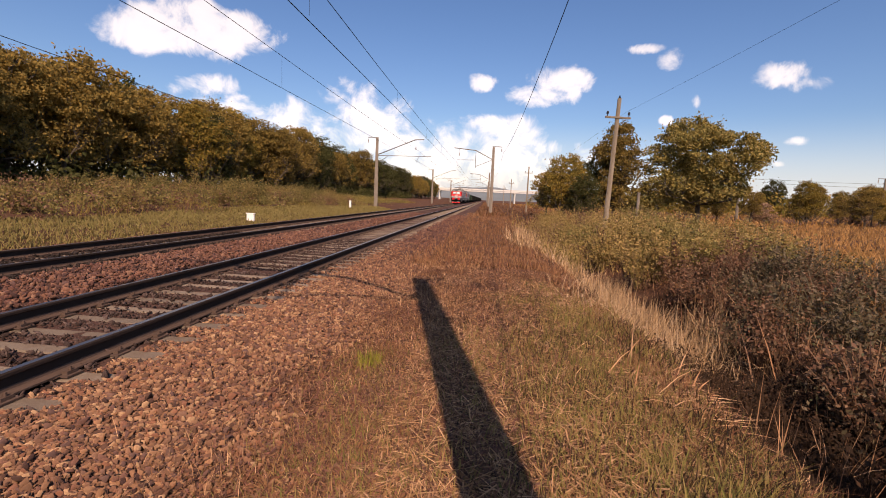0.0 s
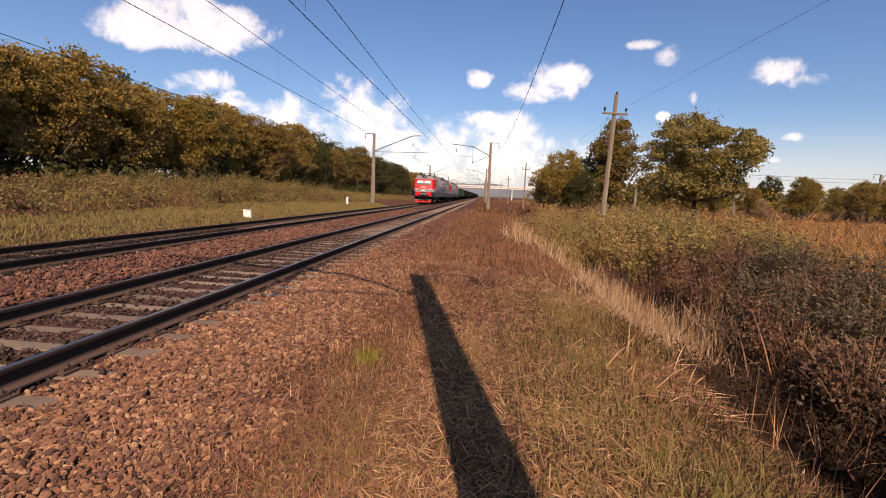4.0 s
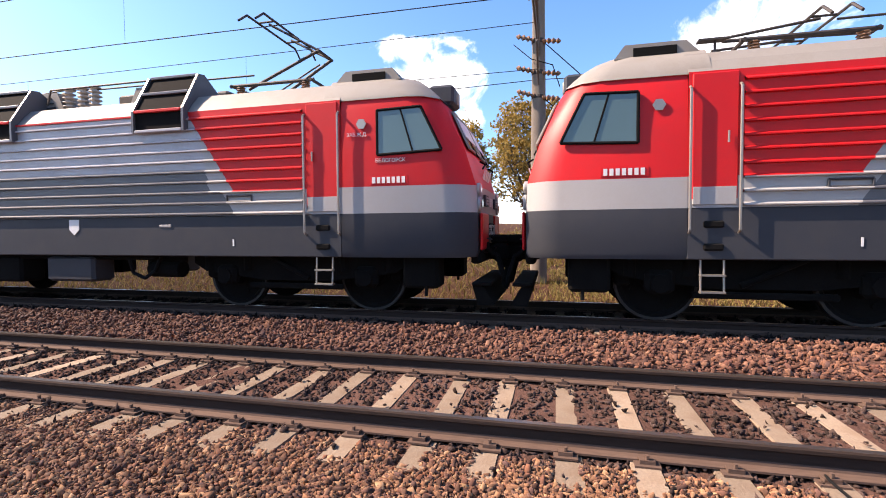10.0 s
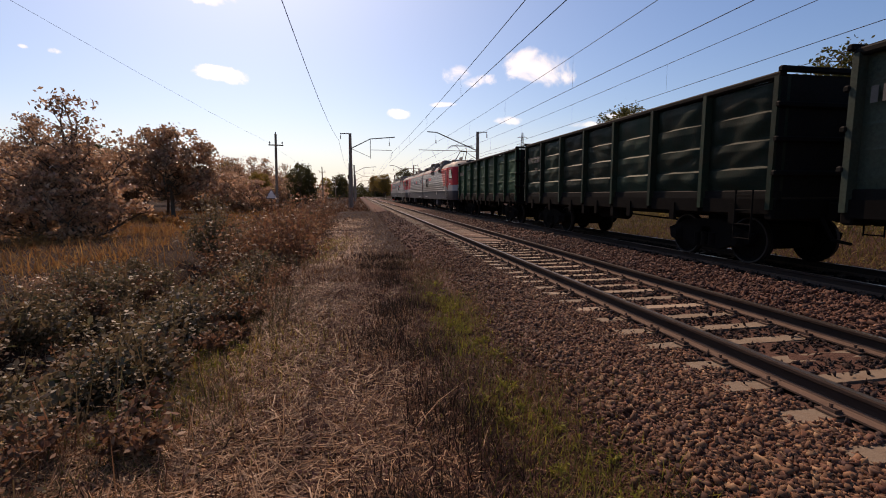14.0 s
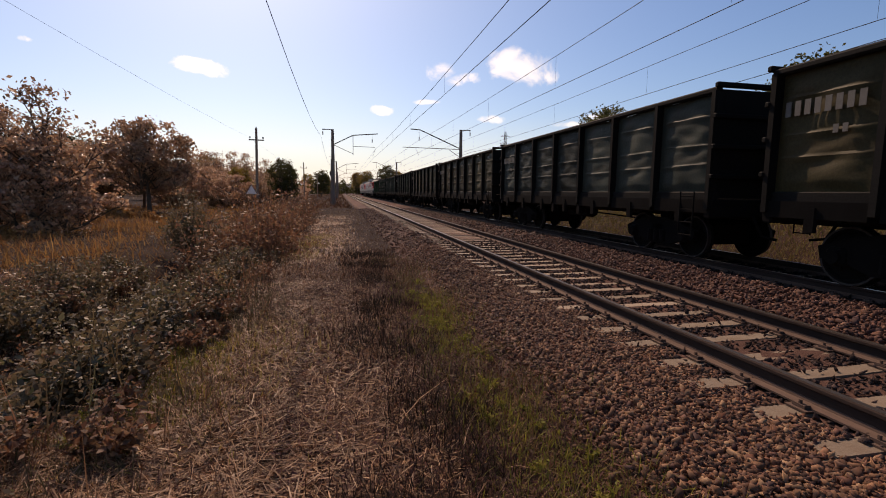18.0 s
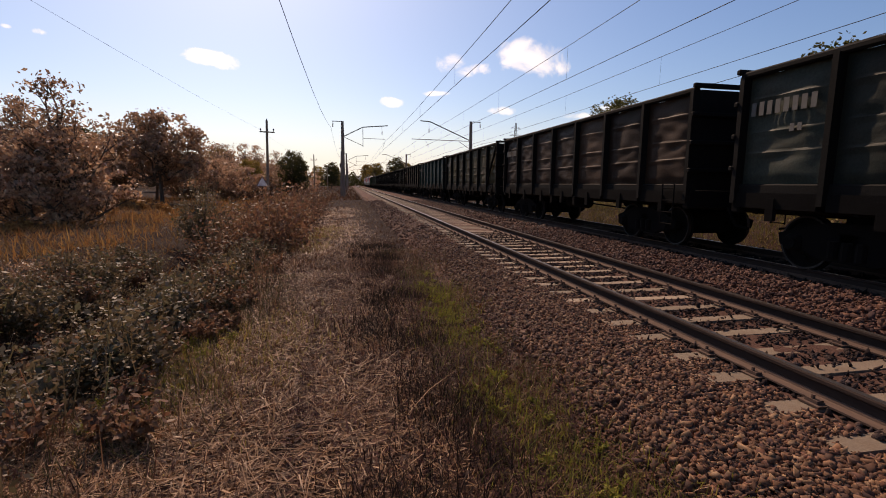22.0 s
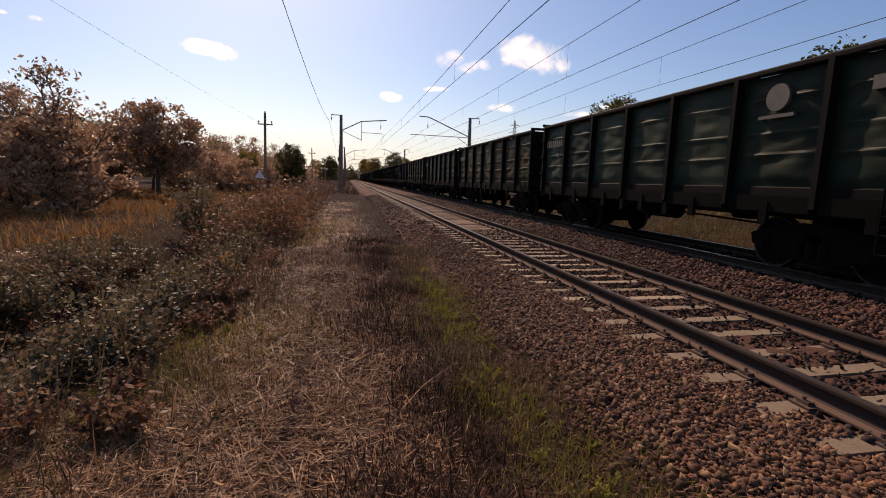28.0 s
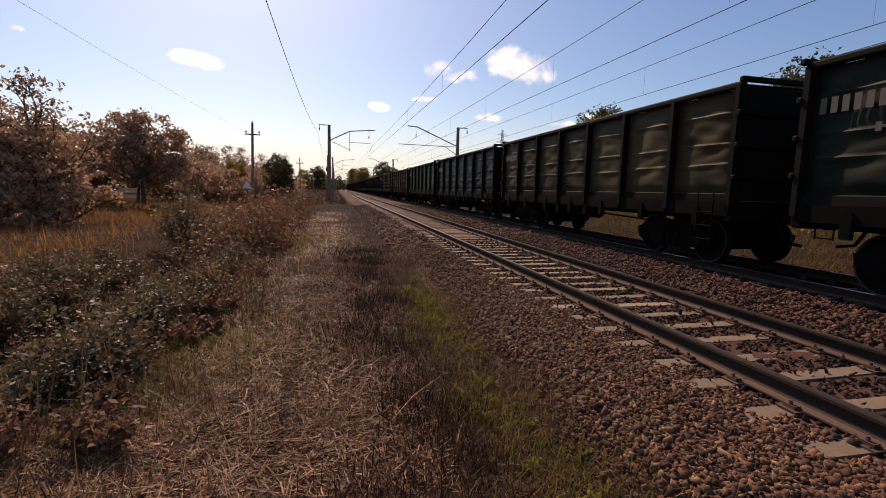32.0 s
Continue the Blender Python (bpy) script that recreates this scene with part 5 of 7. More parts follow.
    fields = {"red": (RED, "red ribbed field"), "light": (LGREY, "light grey field"), "dark": (DRIB, "dark ribbed field"), "grey": (MGREY, "grey ribbed side")}

    def red_end(z_):
        return NOSE + 4.38 + (z_ - 2.17) * 0.66

    for side in (-1, 1):
        x = side * 1.55
        sk = Solid().box(side * 1.5, (yb + rear) / 2, 1.365, 0.1, rear - yb, 0.73, 0.015)
        part("skirt", sk, DGREY, top, "dark grey lower side")
        bodies = {"red": Solid(), "light": Solid(), "dark": Solid(), "grey": Solid()}
        strip(bodies["light"], x, 1.73, 0, 2.17, 0, yb, y1, yb, y1)
        strip(bodies["red"], x, 2.17, 0, 3.62, 0, yb, y1, yb, y1)
        for (z0, o0), (z1, o1) in zip(rows, rows[1:]):
            zm, a, b_ = (z0 + z1) / 2, side * o0, side * o1
            if zm < 2.17:
                e0, e1 = red_end(z0) + 0.25, red_end(z1) + 0.25
                strip(bodies["light"], x, z0, a, z1, b_, y1, e0, y1, e1)
            else:
                r0, r1 = red_end(z0), red_end(z1)
                strip(bodies["red"], x, z0, a, z1, b_, y1, r0, y1, r1)
                wide = max(0.0, 0.5 - (zm - 2.17) * 0.5)
                e0, e1 = r0 + wide, r1 + wide
                if wide:
                    strip(bodies["light"], x, z0, a, z1, b_, r0, e0, r1, e1)
            strip(bodies["dark" if zm < 2.56 else "grey"], x, z0, a, z1, b_, e0, rear, e1, rear)
        for key, (mat, words) in fields.items():
            part("side_panel", bodies[key], mat, top, words)
        # cab side window
        pts = [(x, NOSE + 0.56, 2.72), (x, NOSE + 1.64, 2.68), (x, NOSE + 1.64, 3.40), (x, NOSE + 0.90, 3.42)]
        w = part("side_window", flat(pts, 0.014 * side, (1, 0, 0)), PANE, top, "cab side window with dark glass")
        fr = Solid()
        for p, q_ in zip(pts, pts[1:] + pts[:1]):
            fr.tube((p[0] + side * 0.012, p[1], p[2]), (q_[0] + side * 0.012, q_[1], q_[2]), 0.024, n=6)
        fr.tube((x + side * 0.012, NOSE + 1.04, 2.72), (x + side * 0.012, NOSE + 1.24, 3.4), 0.016, n=6)
        part("window_frame", fr, BLACK, w)
        # door with handrails and steps
        d = part("door", Solid().box(x + side * 0.004, NOSE + 2.64, 2.72, 0.03, 0.58, 1.75, 0.012), RED, top, "red cab door")
        part("door_foot", Solid().box(x + side * 0.006, NOSE + 2.64, 1.9, 0.032, 0.56, 0.26, 0.01), LGREY, d)
        part("door_handle", Solid().tube((x + side * 0.05, NOSE + 2.80, 2.62), (x + side * 0.05, NOSE + 2.80, 2.78), 0.015), CHROME, d)
        for k in (2.32, 2.95):
            part("handrail", Solid().path([(x + side * 0.01, NOSE + k, 3.42), (x + side * 0.07, NOSE + k, 3.38), (x + side * 0.07, NOSE + k, 1.42), (x + side * 0.01, NOSE + k, 1.38)], 0.02), CHROME, top, "upright handrail beside the door")
        st = Solid()
        for zz in (1.18, 1.5):
            st.box(x - side * 0.012, NOSE + 2.64, zz, 0.09, 0.26, 0.1, 0.02)
        part("step_recesses", st, BLACK, top)
        lad = Solid()
        for k in (2.49, 2.79):
            lad.tube((x - side * 0.05, NOSE + k, 1.02), (x - side * 0.02, NOSE + k, 0.52), 0.016)
        for zz in (0.54, 0.78):
            lad.box(x - side * 0.03, NOSE + 2.64, zz, 0.12, 0.32, 0.025)
        part("step_ladder", lad, CHROME, top)
        part("class_plate", Solid().lathe([(0.09, 0), (0.09, 0.012)], (x, NOSE + 1.92, 3.2), (side, 0, 0), 6), CHROME, top, "small maker's plate")
        nb = part("number_plate_ground", Solid().box(x + side * 0.003, NOSE + 1.46, 2.27, 0.006, 0.66, 0.13), RED, top)
        for i in range(7):
            part("number_bar", Solid().box(x + side * 0.008, NOSE + 1.2 + 0.085 * i, 2.27, 0.006, 0.055, 0.1), BARS, nb)
        if side < 0:
            lettering(top, "depot_name", "БЕЛОГОРСК", (x + side * 0.008, NOSE + 1.42, 2.56), 0.085, side)
            lettering(top, "railway_initials", "ЗАБ.Ж.Д.", (x + side * 0.008, NOSE + 2.0, 3.0), 0.085, side)
        if side > 0:
            part("pocket", Solid().box(x + side * 0.004, NOSE + 8.0, 1.52, 0.02, 0.26, 0.05, 0.008), LGREY, top)
        else:
            part("shield_plate", flat([(x, NOSE + 7.88, 1.7), (x, NOSE + 8.12, 1.7), (x, NOSE + 8.12, 1.5), (x, NOSE + 8.0, 1.4), (x, NOSE + 7.88, 1.5)], 0.01 * side), BARS, top, "small pale shield on the skirt")
        for i in range(16):
            part("stencil_bar", Solid().box(x + side * 0.004, NOSE + 13.6 + 0.1 * i, 1.22, 0.006, 0.07, 0.05), BARS, top)
        part("stencil_bar", Solid().box(x + side * 0.004, NOSE + 4.4, 1.25, 0.006, 0.03, 0.12), BARS, top)
        part("pocket", Solid().box(x + side * 0.004, NOSE + 5.85, 1.56, 0.02, 0.26, 0.05, 0.008), LGREY, top)
        part("filler_hatch", Solid().path([(x + side * 0.02, NOSE + 4.0, 1.98), (x + side * 0.02, NOSE + 4.5, 1.98), (x + side * 0.02, NOSE + 4.5, 2.08), (x + side * 0.02, NOSE + 4.0, 2.08), (x + side * 0.02, NOSE + 4.0, 1.98)], 0.018), DGREY, top)
        part("cornice", Solid().box(x + side * 0.01, (NOSE + 5.4 + rear) / 2, 3.6, 0.05, rear - NOSE - 5.4, 0.03), RED, top, "thin red line under the roof edge")
        lx, ly = x + side * 0.04, NOSE + (12.35 if side < 0 else 11.0)
        for pts2 in (((0, 2.78), (0.16, 2.78), (0.16, 3.06), (0, 3.06)), ((-0.05, 3.06), (0.5, 3.06), (0.46, 3.13), (-0.09, 3.13)), ((0.3, 2.78), (0.46, 2.78), (0.62, 3.0), (0.46, 3.0)),
                     ((0.52, 2.78), (0.68, 2.78), (0.82, 3.0), (0.66, 3.0)), ((0.85, 2.78), (1.25, 2.78), (1.25, 2.86), (0.85, 2.86)), ((0.9, 2.86), (1.0, 2.86), (1.0, 3.06), (0.9, 3.06)), ((1.1, 2.86), (1.2, 2.86), (1.2, 3.06), (1.1, 3.06)), ((0.95, 3.0), (1.2, 3.0), (1.2, 3.08), (0.95, 3.08))):
            part("emblem_shape", Solid().add([(lx, ly + side * p[0], p[1]) for p in pts2] + [(lx + side * 0.012, ly + side * p[0], p[1]) for p in pts2], [(3, 2, 1, 0), (4, 5, 6, 7), (0, 1, 5, 4), (1, 2, 6, 5), (2, 3, 7, 6), (3, 0, 4, 7)]), RED, top)
        if side > 0:  # round windows
            for k in (6.1, 9.3, 15.6):
                w = part("porthole", Solid().lathe([(0.27, 0), (0.27, 0.05), (0.22, 0.06), (0.22, 0.03)], (x, NOSE + k, 2.98), (side, 0, 0), 20), MGREY, top, "round porthole")
                part("glass", Solid().lathe([(0.22, 0), (0.22, 0.045)], (x, NOSE + k, 2.98), (side, 0, 0), 20), DARK_PANE, w)
        else:  # machine-room window and tall air intakes
            fr = Solid()
            for za, zb in ((2.16, 2.22), (3.02, 3.08), (2.6, 2.68)):
                fr.box(x + side * 0.03, NOSE + 13.65, (za + zb) / 2, 0.08, 1.2, zb - za)
            for k in (13.06, 14.24):
                fr.box(x + side * 0.03, NOSE + k, 2.62, 0.09, 0.09, 0.95)
            w = part("machine_window", fr, DRIB, top, "barred rectangular opening")
            part("dark_inside", Solid().box(x + side * 0.02, NOSE + 13.65, 2.62, 0.07, 1.12, 0.86), BLACK, w)
        for k in ((5.32, 9.4) if side < 0 else (7.4, 11.0)):
            if side < 0:  # two dark tiers over the roof edge and one in the wall
                ends = [(side * 1.66, 3.28), (side * 1.66, 3.68), (side * 1.26, 4.40), (side * 1.1, 4.42), (side * 0.5, 4.0), (side * 1.3, 3.28)]
                back = [(side * 1.61, 3.32), (side * 1.61, 3.68), (side * 1.22, 4.37), (side * 1.1, 4.38), (side * 0.6, 4.0), (side * 1.3, 3.32)]
            else:
                ends = [(side * 1.5, 3.72), (side * 1.32, 4.14), (side * 0.7, 4.16), (side * 0.7, 3.8)]
                back = [(side * 1.47, 3.74), (side * 1.3, 4.12), (side * 0.8, 4.12), (side * 0.8, 3.8)]
            it = part("air_intake", Solid().prism(ends, NOSE + k - 0.025, NOSE + k + 0.025), DRIB if side < 0 else ROOFG, top, "framed air intake rising over the roof edge" if side < 0 else "closed roof-edge hatch")
            part("end_plate", Solid().prism(ends, NOSE + k + 1.075, NOSE + k + 1.125), DRIB if side < 0 else ROOFG, it)
            if side < 0:
                for xx, zz, mt in ((1.64, 3.66, RED), (1.64, 3.3, MGREY), (1.45, 4.03, DRIB), (1.24, 4.39, DRIB)):
                    part("rail", Solid().box(side * xx, NOSE + k + 0.55, zz, 0.05, 1.03, 0.055, 0.01), mt, it)
            else:
                part("hood", Solid().box(side * 1.0, NOSE + k + 0.55, 4.15, 0.56, 1.2, 0.05), ROOFG, it)
            part("louvre", Solid().prism(back, NOSE + k + 0.02, NOSE + k + 1.08), BLACK if side < 0 else ROOFG, it, "dark opening" if side < 0 else "plain hatch cover")
    # end wall, roof and roof gear
    part("end_wall", Solid().box(0, rear - 0.03, 2.35, 3.06, 0.08, 2.5), DGREY, top)
    part("gangway", Solid().box(0, rear + 0.16, 2.15, 1.1, 0.32, 2.1, 0.06), BLACK, top, "black folded gangway")
    roof = Solid()
    prof = [(-1.55, 3.62), (-1.42, 3.8), (-1.28, 3.96), (-0.8, 4.02), (0.8, 4.02), (1.28, 3.96), (1.42, 3.8), (1.55, 3.62)]
    roof.prism(prof, NOSE + 2.3, rear)
    part("roof", roof, ROOFG, top, "beige grey roof")
    part("floor_pan", Solid().box(0, (yb + rear) / 2, 1.15, 2.9, rear - yb, 0.25), UNDER, top)
    for k, l, w_, h in ((6.5, 1.7, 1.7, 0.4), (9.9, 2.0, 1.9, 0.42), (12.9, 1.5, 1.3, 0.34)):
        hatch = Solid().prism([(NOSE + k - l / 2, 4.0), (NOSE + k - l / 2 + 0.2, 4.0 + h), (NOSE + k + l / 2 - 0.2, 4.0 + h), (NOSE + k + l / 2, 4.0)], -w_ / 2, w_ / 2, "x")
        hb = part("roof_hatch", hatch, ROOFG, top, "raised roof hatch with louvred sides")
        for i in range(3):
            for side in (-1, 1):
                part("louvre_slat", Solid().box(side * (w_ / 2 + 0.01), NOSE + k, 4.1 + 0.1 * i, 0.03, l - 0.5 - 0.1 * i, 0.03), DGREY, hb)
    for side in (-1, 1):
        tank = part("air_tank", Solid().lathe([(0.05, 0), (0.2, 0.03), (0.24, 0.12), (0.24, 1.75), (0.2, 1.84), (0.05, 1.87)], (side * 0.8, NOSE + 14.6, 4.24), (0, 1, 0), 16), DGREY, top, "dark grey roof air tank")
        part("tank_pipe", Solid().path([(side * 0.8, NOSE + 14.6, 4.3), (side * 0.8, NOSE + 14.35, 4.45), (side * 0.9, NOSE + 14.2, 4.3), (side * 0.95, NOSE + 14.1, 4.0)], 0.025), STEEL, tank)
        tank.data.shade_smooth()
        part("tank_cradle", Solid().box(side * 0.72, NOSE + 15.3, 4.08, 0.4, 0.12, 0.16).box(side * 0.72, NOSE + 16.4, 4.08, 0.4, 0.12, 0.16), DGREY, tank)
    post_ins = insulator(Solid(), 0, 0, 0, 0.52, 0.125).mesh("insulator")
    for k in (8.2, 8.5, 8.9, 11.6, 11.9, 14.3, 16.6):
        for x in ((0.85, -0.85) if k < 9 else (-0.3, 0.5)):
            part("roof_insulator", post_ins, WHITE_INS, top, "ribbed porcelain insulator", m=pose(x, NOSE + k, 4.0))
    for x in (-0.85, 0.85):
        part("busbar", Solid().path([(x, NOSE + 4.4, 4.42), (x, NOSE + 8.2, 4.44), (x, NOSE + 8.9, 4.5), (x * 0.5, NOSE + 11.6, 4.52), (x * 0.5, NOSE + 14.3, 4.46), (x * 0.4, NOSE + 16.6, 4.46), (x * 0.4, rear, 4.4)], 0.018), STEEL, top)
    part("roof_rail", Solid().path([(1.15, NOSE + 9.6, 4.1), (1.15, NOSE + 9.65, 4.35), (1.15, NOSE + 12.6, 4.35), (1.15, NOSE + 12.7, 4.1)], 0.02), STEEL, top)
    part("roof_rail", Solid().path([(-1.15, NOSE + 6.2, 4.1), (-1.15, NOSE + 6.25, 4.4), (-1.15, NOSE + 9.0, 4.4), (-1.15, NOSE + 9.1, 4.1)], 0.02), STEEL, top)
    brk = part("roof_breaker", Solid().box(0.75, NOSE + 8.0, 4.14, 0.5, 0.9, 0.26, 0.03), DGREY, top, "dark circuit breaker with ribbed insulators")
    part("insulator", insulator(Solid(), 0.75, NOSE + 7.75, 4.27, 0.42, 0.14), WHITE_INS, brk)
    part("insulator", Solid().lathe([(0.06, 0), (0.13, 0.05), (0.07, 0.1), (0.13, 0.15), (0.07, 0.2), (0.13, 0.25), (0.07, 0.3), (0.13, 0.35), (0.07, 0.4), (0.13, 0.45), (0.1, 0.5)], (0.75, NOSE + 7.5, 4.76), (0, 1, 0), n=12), WHITE_INS, brk)
    for zz in (4.2, 4.33, 4.46):
        part("roof_rail", Solid().tube((1.1, NOSE + 10.9, zz), (1.1, NOSE + 12.2, zz), 0.018), STEEL, top)
    for k in (10.9, 11.55, 12.2):
        part("rail_post", Solid().tube((1.1, NOSE + k, 4.0), (1.1, NOSE + k, 4.48), 0.02), STEEL, top)
    part("roof_switch", Solid().box(0.3, NOSE + 5.9, 4.3, 0.4, 0.35, 0.45, 0.05), STEEL, top, "dark switchgear box")
    part("roof_switch", Solid().box(-0.4, NOSE + 7.6, 4.2, 0.5, 0.5, 0.3, 0.04), STEEL, top, "dark switchgear box")
    big = part("roof_box", Solid().box(-0.72, NOSE + 13.5, 4.32, 0.75, 1.15, 0.56, 0.04), STEEL, top, "dark ribbed equipment box on the roof")
    for i in range(6):
        part("slat", Solid().box(-1.1, NOSE + 13.02 + 0.19 * i, 4.32, 0.02, 0.1, 0.46), DGREY, big)
    part("roof_bushing", Solid().tube((0.9, NOSE + 6.1, 4.0), (0.9, NOSE + 6.1, 4.5), 0.06), STEEL, top)
    part("roof_lightning_arrester", Solid().lathe([(0.16, 0), (0.18, 0.3), (0.1, 0.34)], (-0.6, NOSE + 13.9, 4.0), n=12), STEEL, top)
    part("roof_horn", Solid().tube((0.6, NOSE + 2.9, 4.1), (0.6, NOSE + 2.9, 4.35), 0.02).box(0.6, NOSE + 2.85, 4.37, 0.16, 0.4, 0.03), STEEL, top)
    for side in (-1, 1):
        v = part("roof_vent", Solid().prism([(NOSE + 1.35, 4.0), (NOSE + 1.5, 4.2), (NOSE + 2.35, 4.2), (NOSE + 2.55, 4.0)], side * 0.75, side * 1.2, "x"), ROOFG, top)
        part("vent_opening", Solid().box(side * 1.21, NOSE + 1.92, 4.08, 0.02, 0.6, 0.12), BLACK, v)
    pantograph(top, NOSE + 4.1, raised)
    # underframe gear
    for side in (-1, 1):
        part("equipment_box", Solid().box(side * 1.2, NOSE + 8.3, 0.72, 0.5, 1.2, 0.5, 0.05), DGREY, top, "grey equipment box under the frame")
        part("sand_box", Solid().box(side * 1.08, NOSE + 1.0, 0.78, 0.5, 0.62, 0.62, 0.05), UNDER, top, "black sand box behind the plough")
        part("brake_cylinder", Solid().tube((side * 1.1, NOSE + 5.9, 0.72), (side * 1.1, NOSE + 6.6, 0.72), 0.16, n=12), UNDER, top)
        part("cable_trough", Solid().box(side * 1.3, NOSE + 8.6, 0.96, 0.14, 4.6, 0.1, 0.02), UNDER, top)
        part("equipment_box", Solid().box(side * 1.15, NOSE + 10.1, 0.7, 0.5, 0.9, 0.55, 0.05), UNDER, top)
        part("hose", Solid().path([(side * 1.3, NOSE + 0.9, 1.0), (side * 1.3, NOSE + 0.9, 0.35)], 0.03), BLACK, top)
        hose = Solid().path([(side * 1.3, NOSE + 6.2, 1.0), (side * 1.32, NOSE + 6.35, 0.7), (side * 1.3, NOSE + 6.6, 0.55), (side * 1.28, NOSE + 6.9, 0.65), (side * 1.3, NOSE + 7.0, 1.0)], 0.035)
        part("hose", hose, BLACK, top)
    loco_bogie(top, NOSE + 3.42)
    loco_bogie(top, NOSE + 13.5)
    return top


# open-top coal wagons
WAGON = 13.92


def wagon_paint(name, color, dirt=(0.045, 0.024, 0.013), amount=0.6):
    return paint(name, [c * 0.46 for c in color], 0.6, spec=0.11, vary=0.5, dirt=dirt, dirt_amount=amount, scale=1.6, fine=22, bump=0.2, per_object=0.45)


# near-black for frame grime, and for the shade on the wagon ends
GRIME_SHADE = paint("grimy_shaded_wagon_frame", (0.008, 0.008, 0.0075), 0.75, spec=0.06, vary=0.5, dirt=(0.009, 0.0085, 0.008), dirt_amount=0.6, scale=2, fine=24, bump=0.2, per_object=0.3)
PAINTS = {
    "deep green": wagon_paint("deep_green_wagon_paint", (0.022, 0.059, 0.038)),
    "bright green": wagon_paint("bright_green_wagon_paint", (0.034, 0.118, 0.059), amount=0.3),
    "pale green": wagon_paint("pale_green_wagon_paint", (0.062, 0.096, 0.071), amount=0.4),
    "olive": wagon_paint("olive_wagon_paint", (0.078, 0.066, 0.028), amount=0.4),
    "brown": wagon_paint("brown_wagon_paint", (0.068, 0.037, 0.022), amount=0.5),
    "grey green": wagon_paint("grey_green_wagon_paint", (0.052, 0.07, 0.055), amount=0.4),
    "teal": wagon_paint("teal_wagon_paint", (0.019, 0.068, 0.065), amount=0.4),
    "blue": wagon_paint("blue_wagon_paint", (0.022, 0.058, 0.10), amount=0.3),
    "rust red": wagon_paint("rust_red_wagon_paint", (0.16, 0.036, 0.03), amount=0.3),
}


def panel_mesh(width, z0, z1, bulges, fat, seed):
    """A pressed side sheet between two posts, bulged and dented by loading: stacked pillows, or a few thin swages."""
    nu, nv = 17, 97
    r = np.random.default_rng(seed)
    u, v = np.meshgrid(np.linspace(0, 1, nu), np.linspace(0, 1, nv), indexing="ij")
    edge = np.clip(np.minimum(u - 0.02, 0.98 - u) / 0.2, 0, 1)
    edge = edge * edge * (3 - 2 * edge)
    rise = np.clip(np.minimum(v / 0.12, (0.97 - v) / 0.16), 0, 1)
    out = r.uniform(0.028, 0.05) * edge * rise * rise * (3 - 2 * rise)
    if fat:
        ph = (v * bulges) % 1.0
        out = out * 0.6 + (0.055 + 0.015 * r.uniform()) * np.clip(np.minimum(u, 1 - u) / 0.12, 0, 1) * np.clip(np.minimum(ph / 0.6, (0.95 - ph) / 0.07), 0, 1)
    else:
        for at in (0.3, 0.5, 0.79)[:bulges]:
            at = at + r.normal(0, 0.006) + 0.012 * (u - 0.5) * r.normal()
            out = out + 0.02 * np.clip(np.minimum(u - 0.07, 0.93 - u) / 0.03, 0, 1) * np.clip(np.minimum((v - at + 0.05) / 0.05, (at + 0.014 - v) / 0.014), 0, 1)
    for _ in range(10):
        cu, cv, rad, deep = r.uniform(0.2, 0.8), r.uniform(0.1, 0.9), r.uniform(0.05, 0.2), r.uniform(-0.03, 0.02)
        out = out + deep * edge * np.clip(1 - np.hypot(u - cu, (v - cv) * r.uniform(0.7, 2.0)) / (rad * 1.6), 0, 1)
    for _ in range(8):  # crumpled by loading
        fu, fv, ph0, ph1 = r.uniform(4, 13), r.uniform(6, 26), r.uniform(0, 6), r.uniform(0, 6)
        out = out + 0.006 * edge * np.sin(fu * u + ph0 + 2 * np.sin(fv * 0.4 * v)) * np.sin(fv * v + ph1)
    p = np.stack([out, (u - 0.5) * width, z0 + v * (z1 - z0)], -1).reshape(-1, 3)
    ii_, jj_ = np.meshgrid(np.arange(nu - 1), np.arange(nv - 1), indexing="ij")
    q_ = (ii_ * nv + jj_).ravel()
    me = mesh_fast("panel", p, np.stack([q_, q_ + nv, q_ + nv + 1, q_ + 1], -1), PAINTS["olive"], True)
    me.set_sharp_from_angle(angle=radians(25))
    return me


def wagon_bogie(parent, y):
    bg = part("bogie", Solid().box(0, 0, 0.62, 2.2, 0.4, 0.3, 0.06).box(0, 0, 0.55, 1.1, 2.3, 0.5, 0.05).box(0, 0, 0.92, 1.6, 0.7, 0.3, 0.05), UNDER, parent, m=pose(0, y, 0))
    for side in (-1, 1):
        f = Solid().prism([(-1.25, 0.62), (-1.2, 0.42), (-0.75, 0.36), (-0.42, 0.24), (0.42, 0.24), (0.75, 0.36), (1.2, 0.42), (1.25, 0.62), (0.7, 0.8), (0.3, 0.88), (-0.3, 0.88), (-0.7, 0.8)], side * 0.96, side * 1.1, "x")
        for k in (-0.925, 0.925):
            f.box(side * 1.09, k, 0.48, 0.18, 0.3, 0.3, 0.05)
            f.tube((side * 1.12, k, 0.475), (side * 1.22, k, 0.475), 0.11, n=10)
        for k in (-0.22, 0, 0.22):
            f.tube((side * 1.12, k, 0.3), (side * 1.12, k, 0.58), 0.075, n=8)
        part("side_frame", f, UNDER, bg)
    for k in (-0.925, 0.925):
        wheelset(bg, "wheelset", k, 0.475)


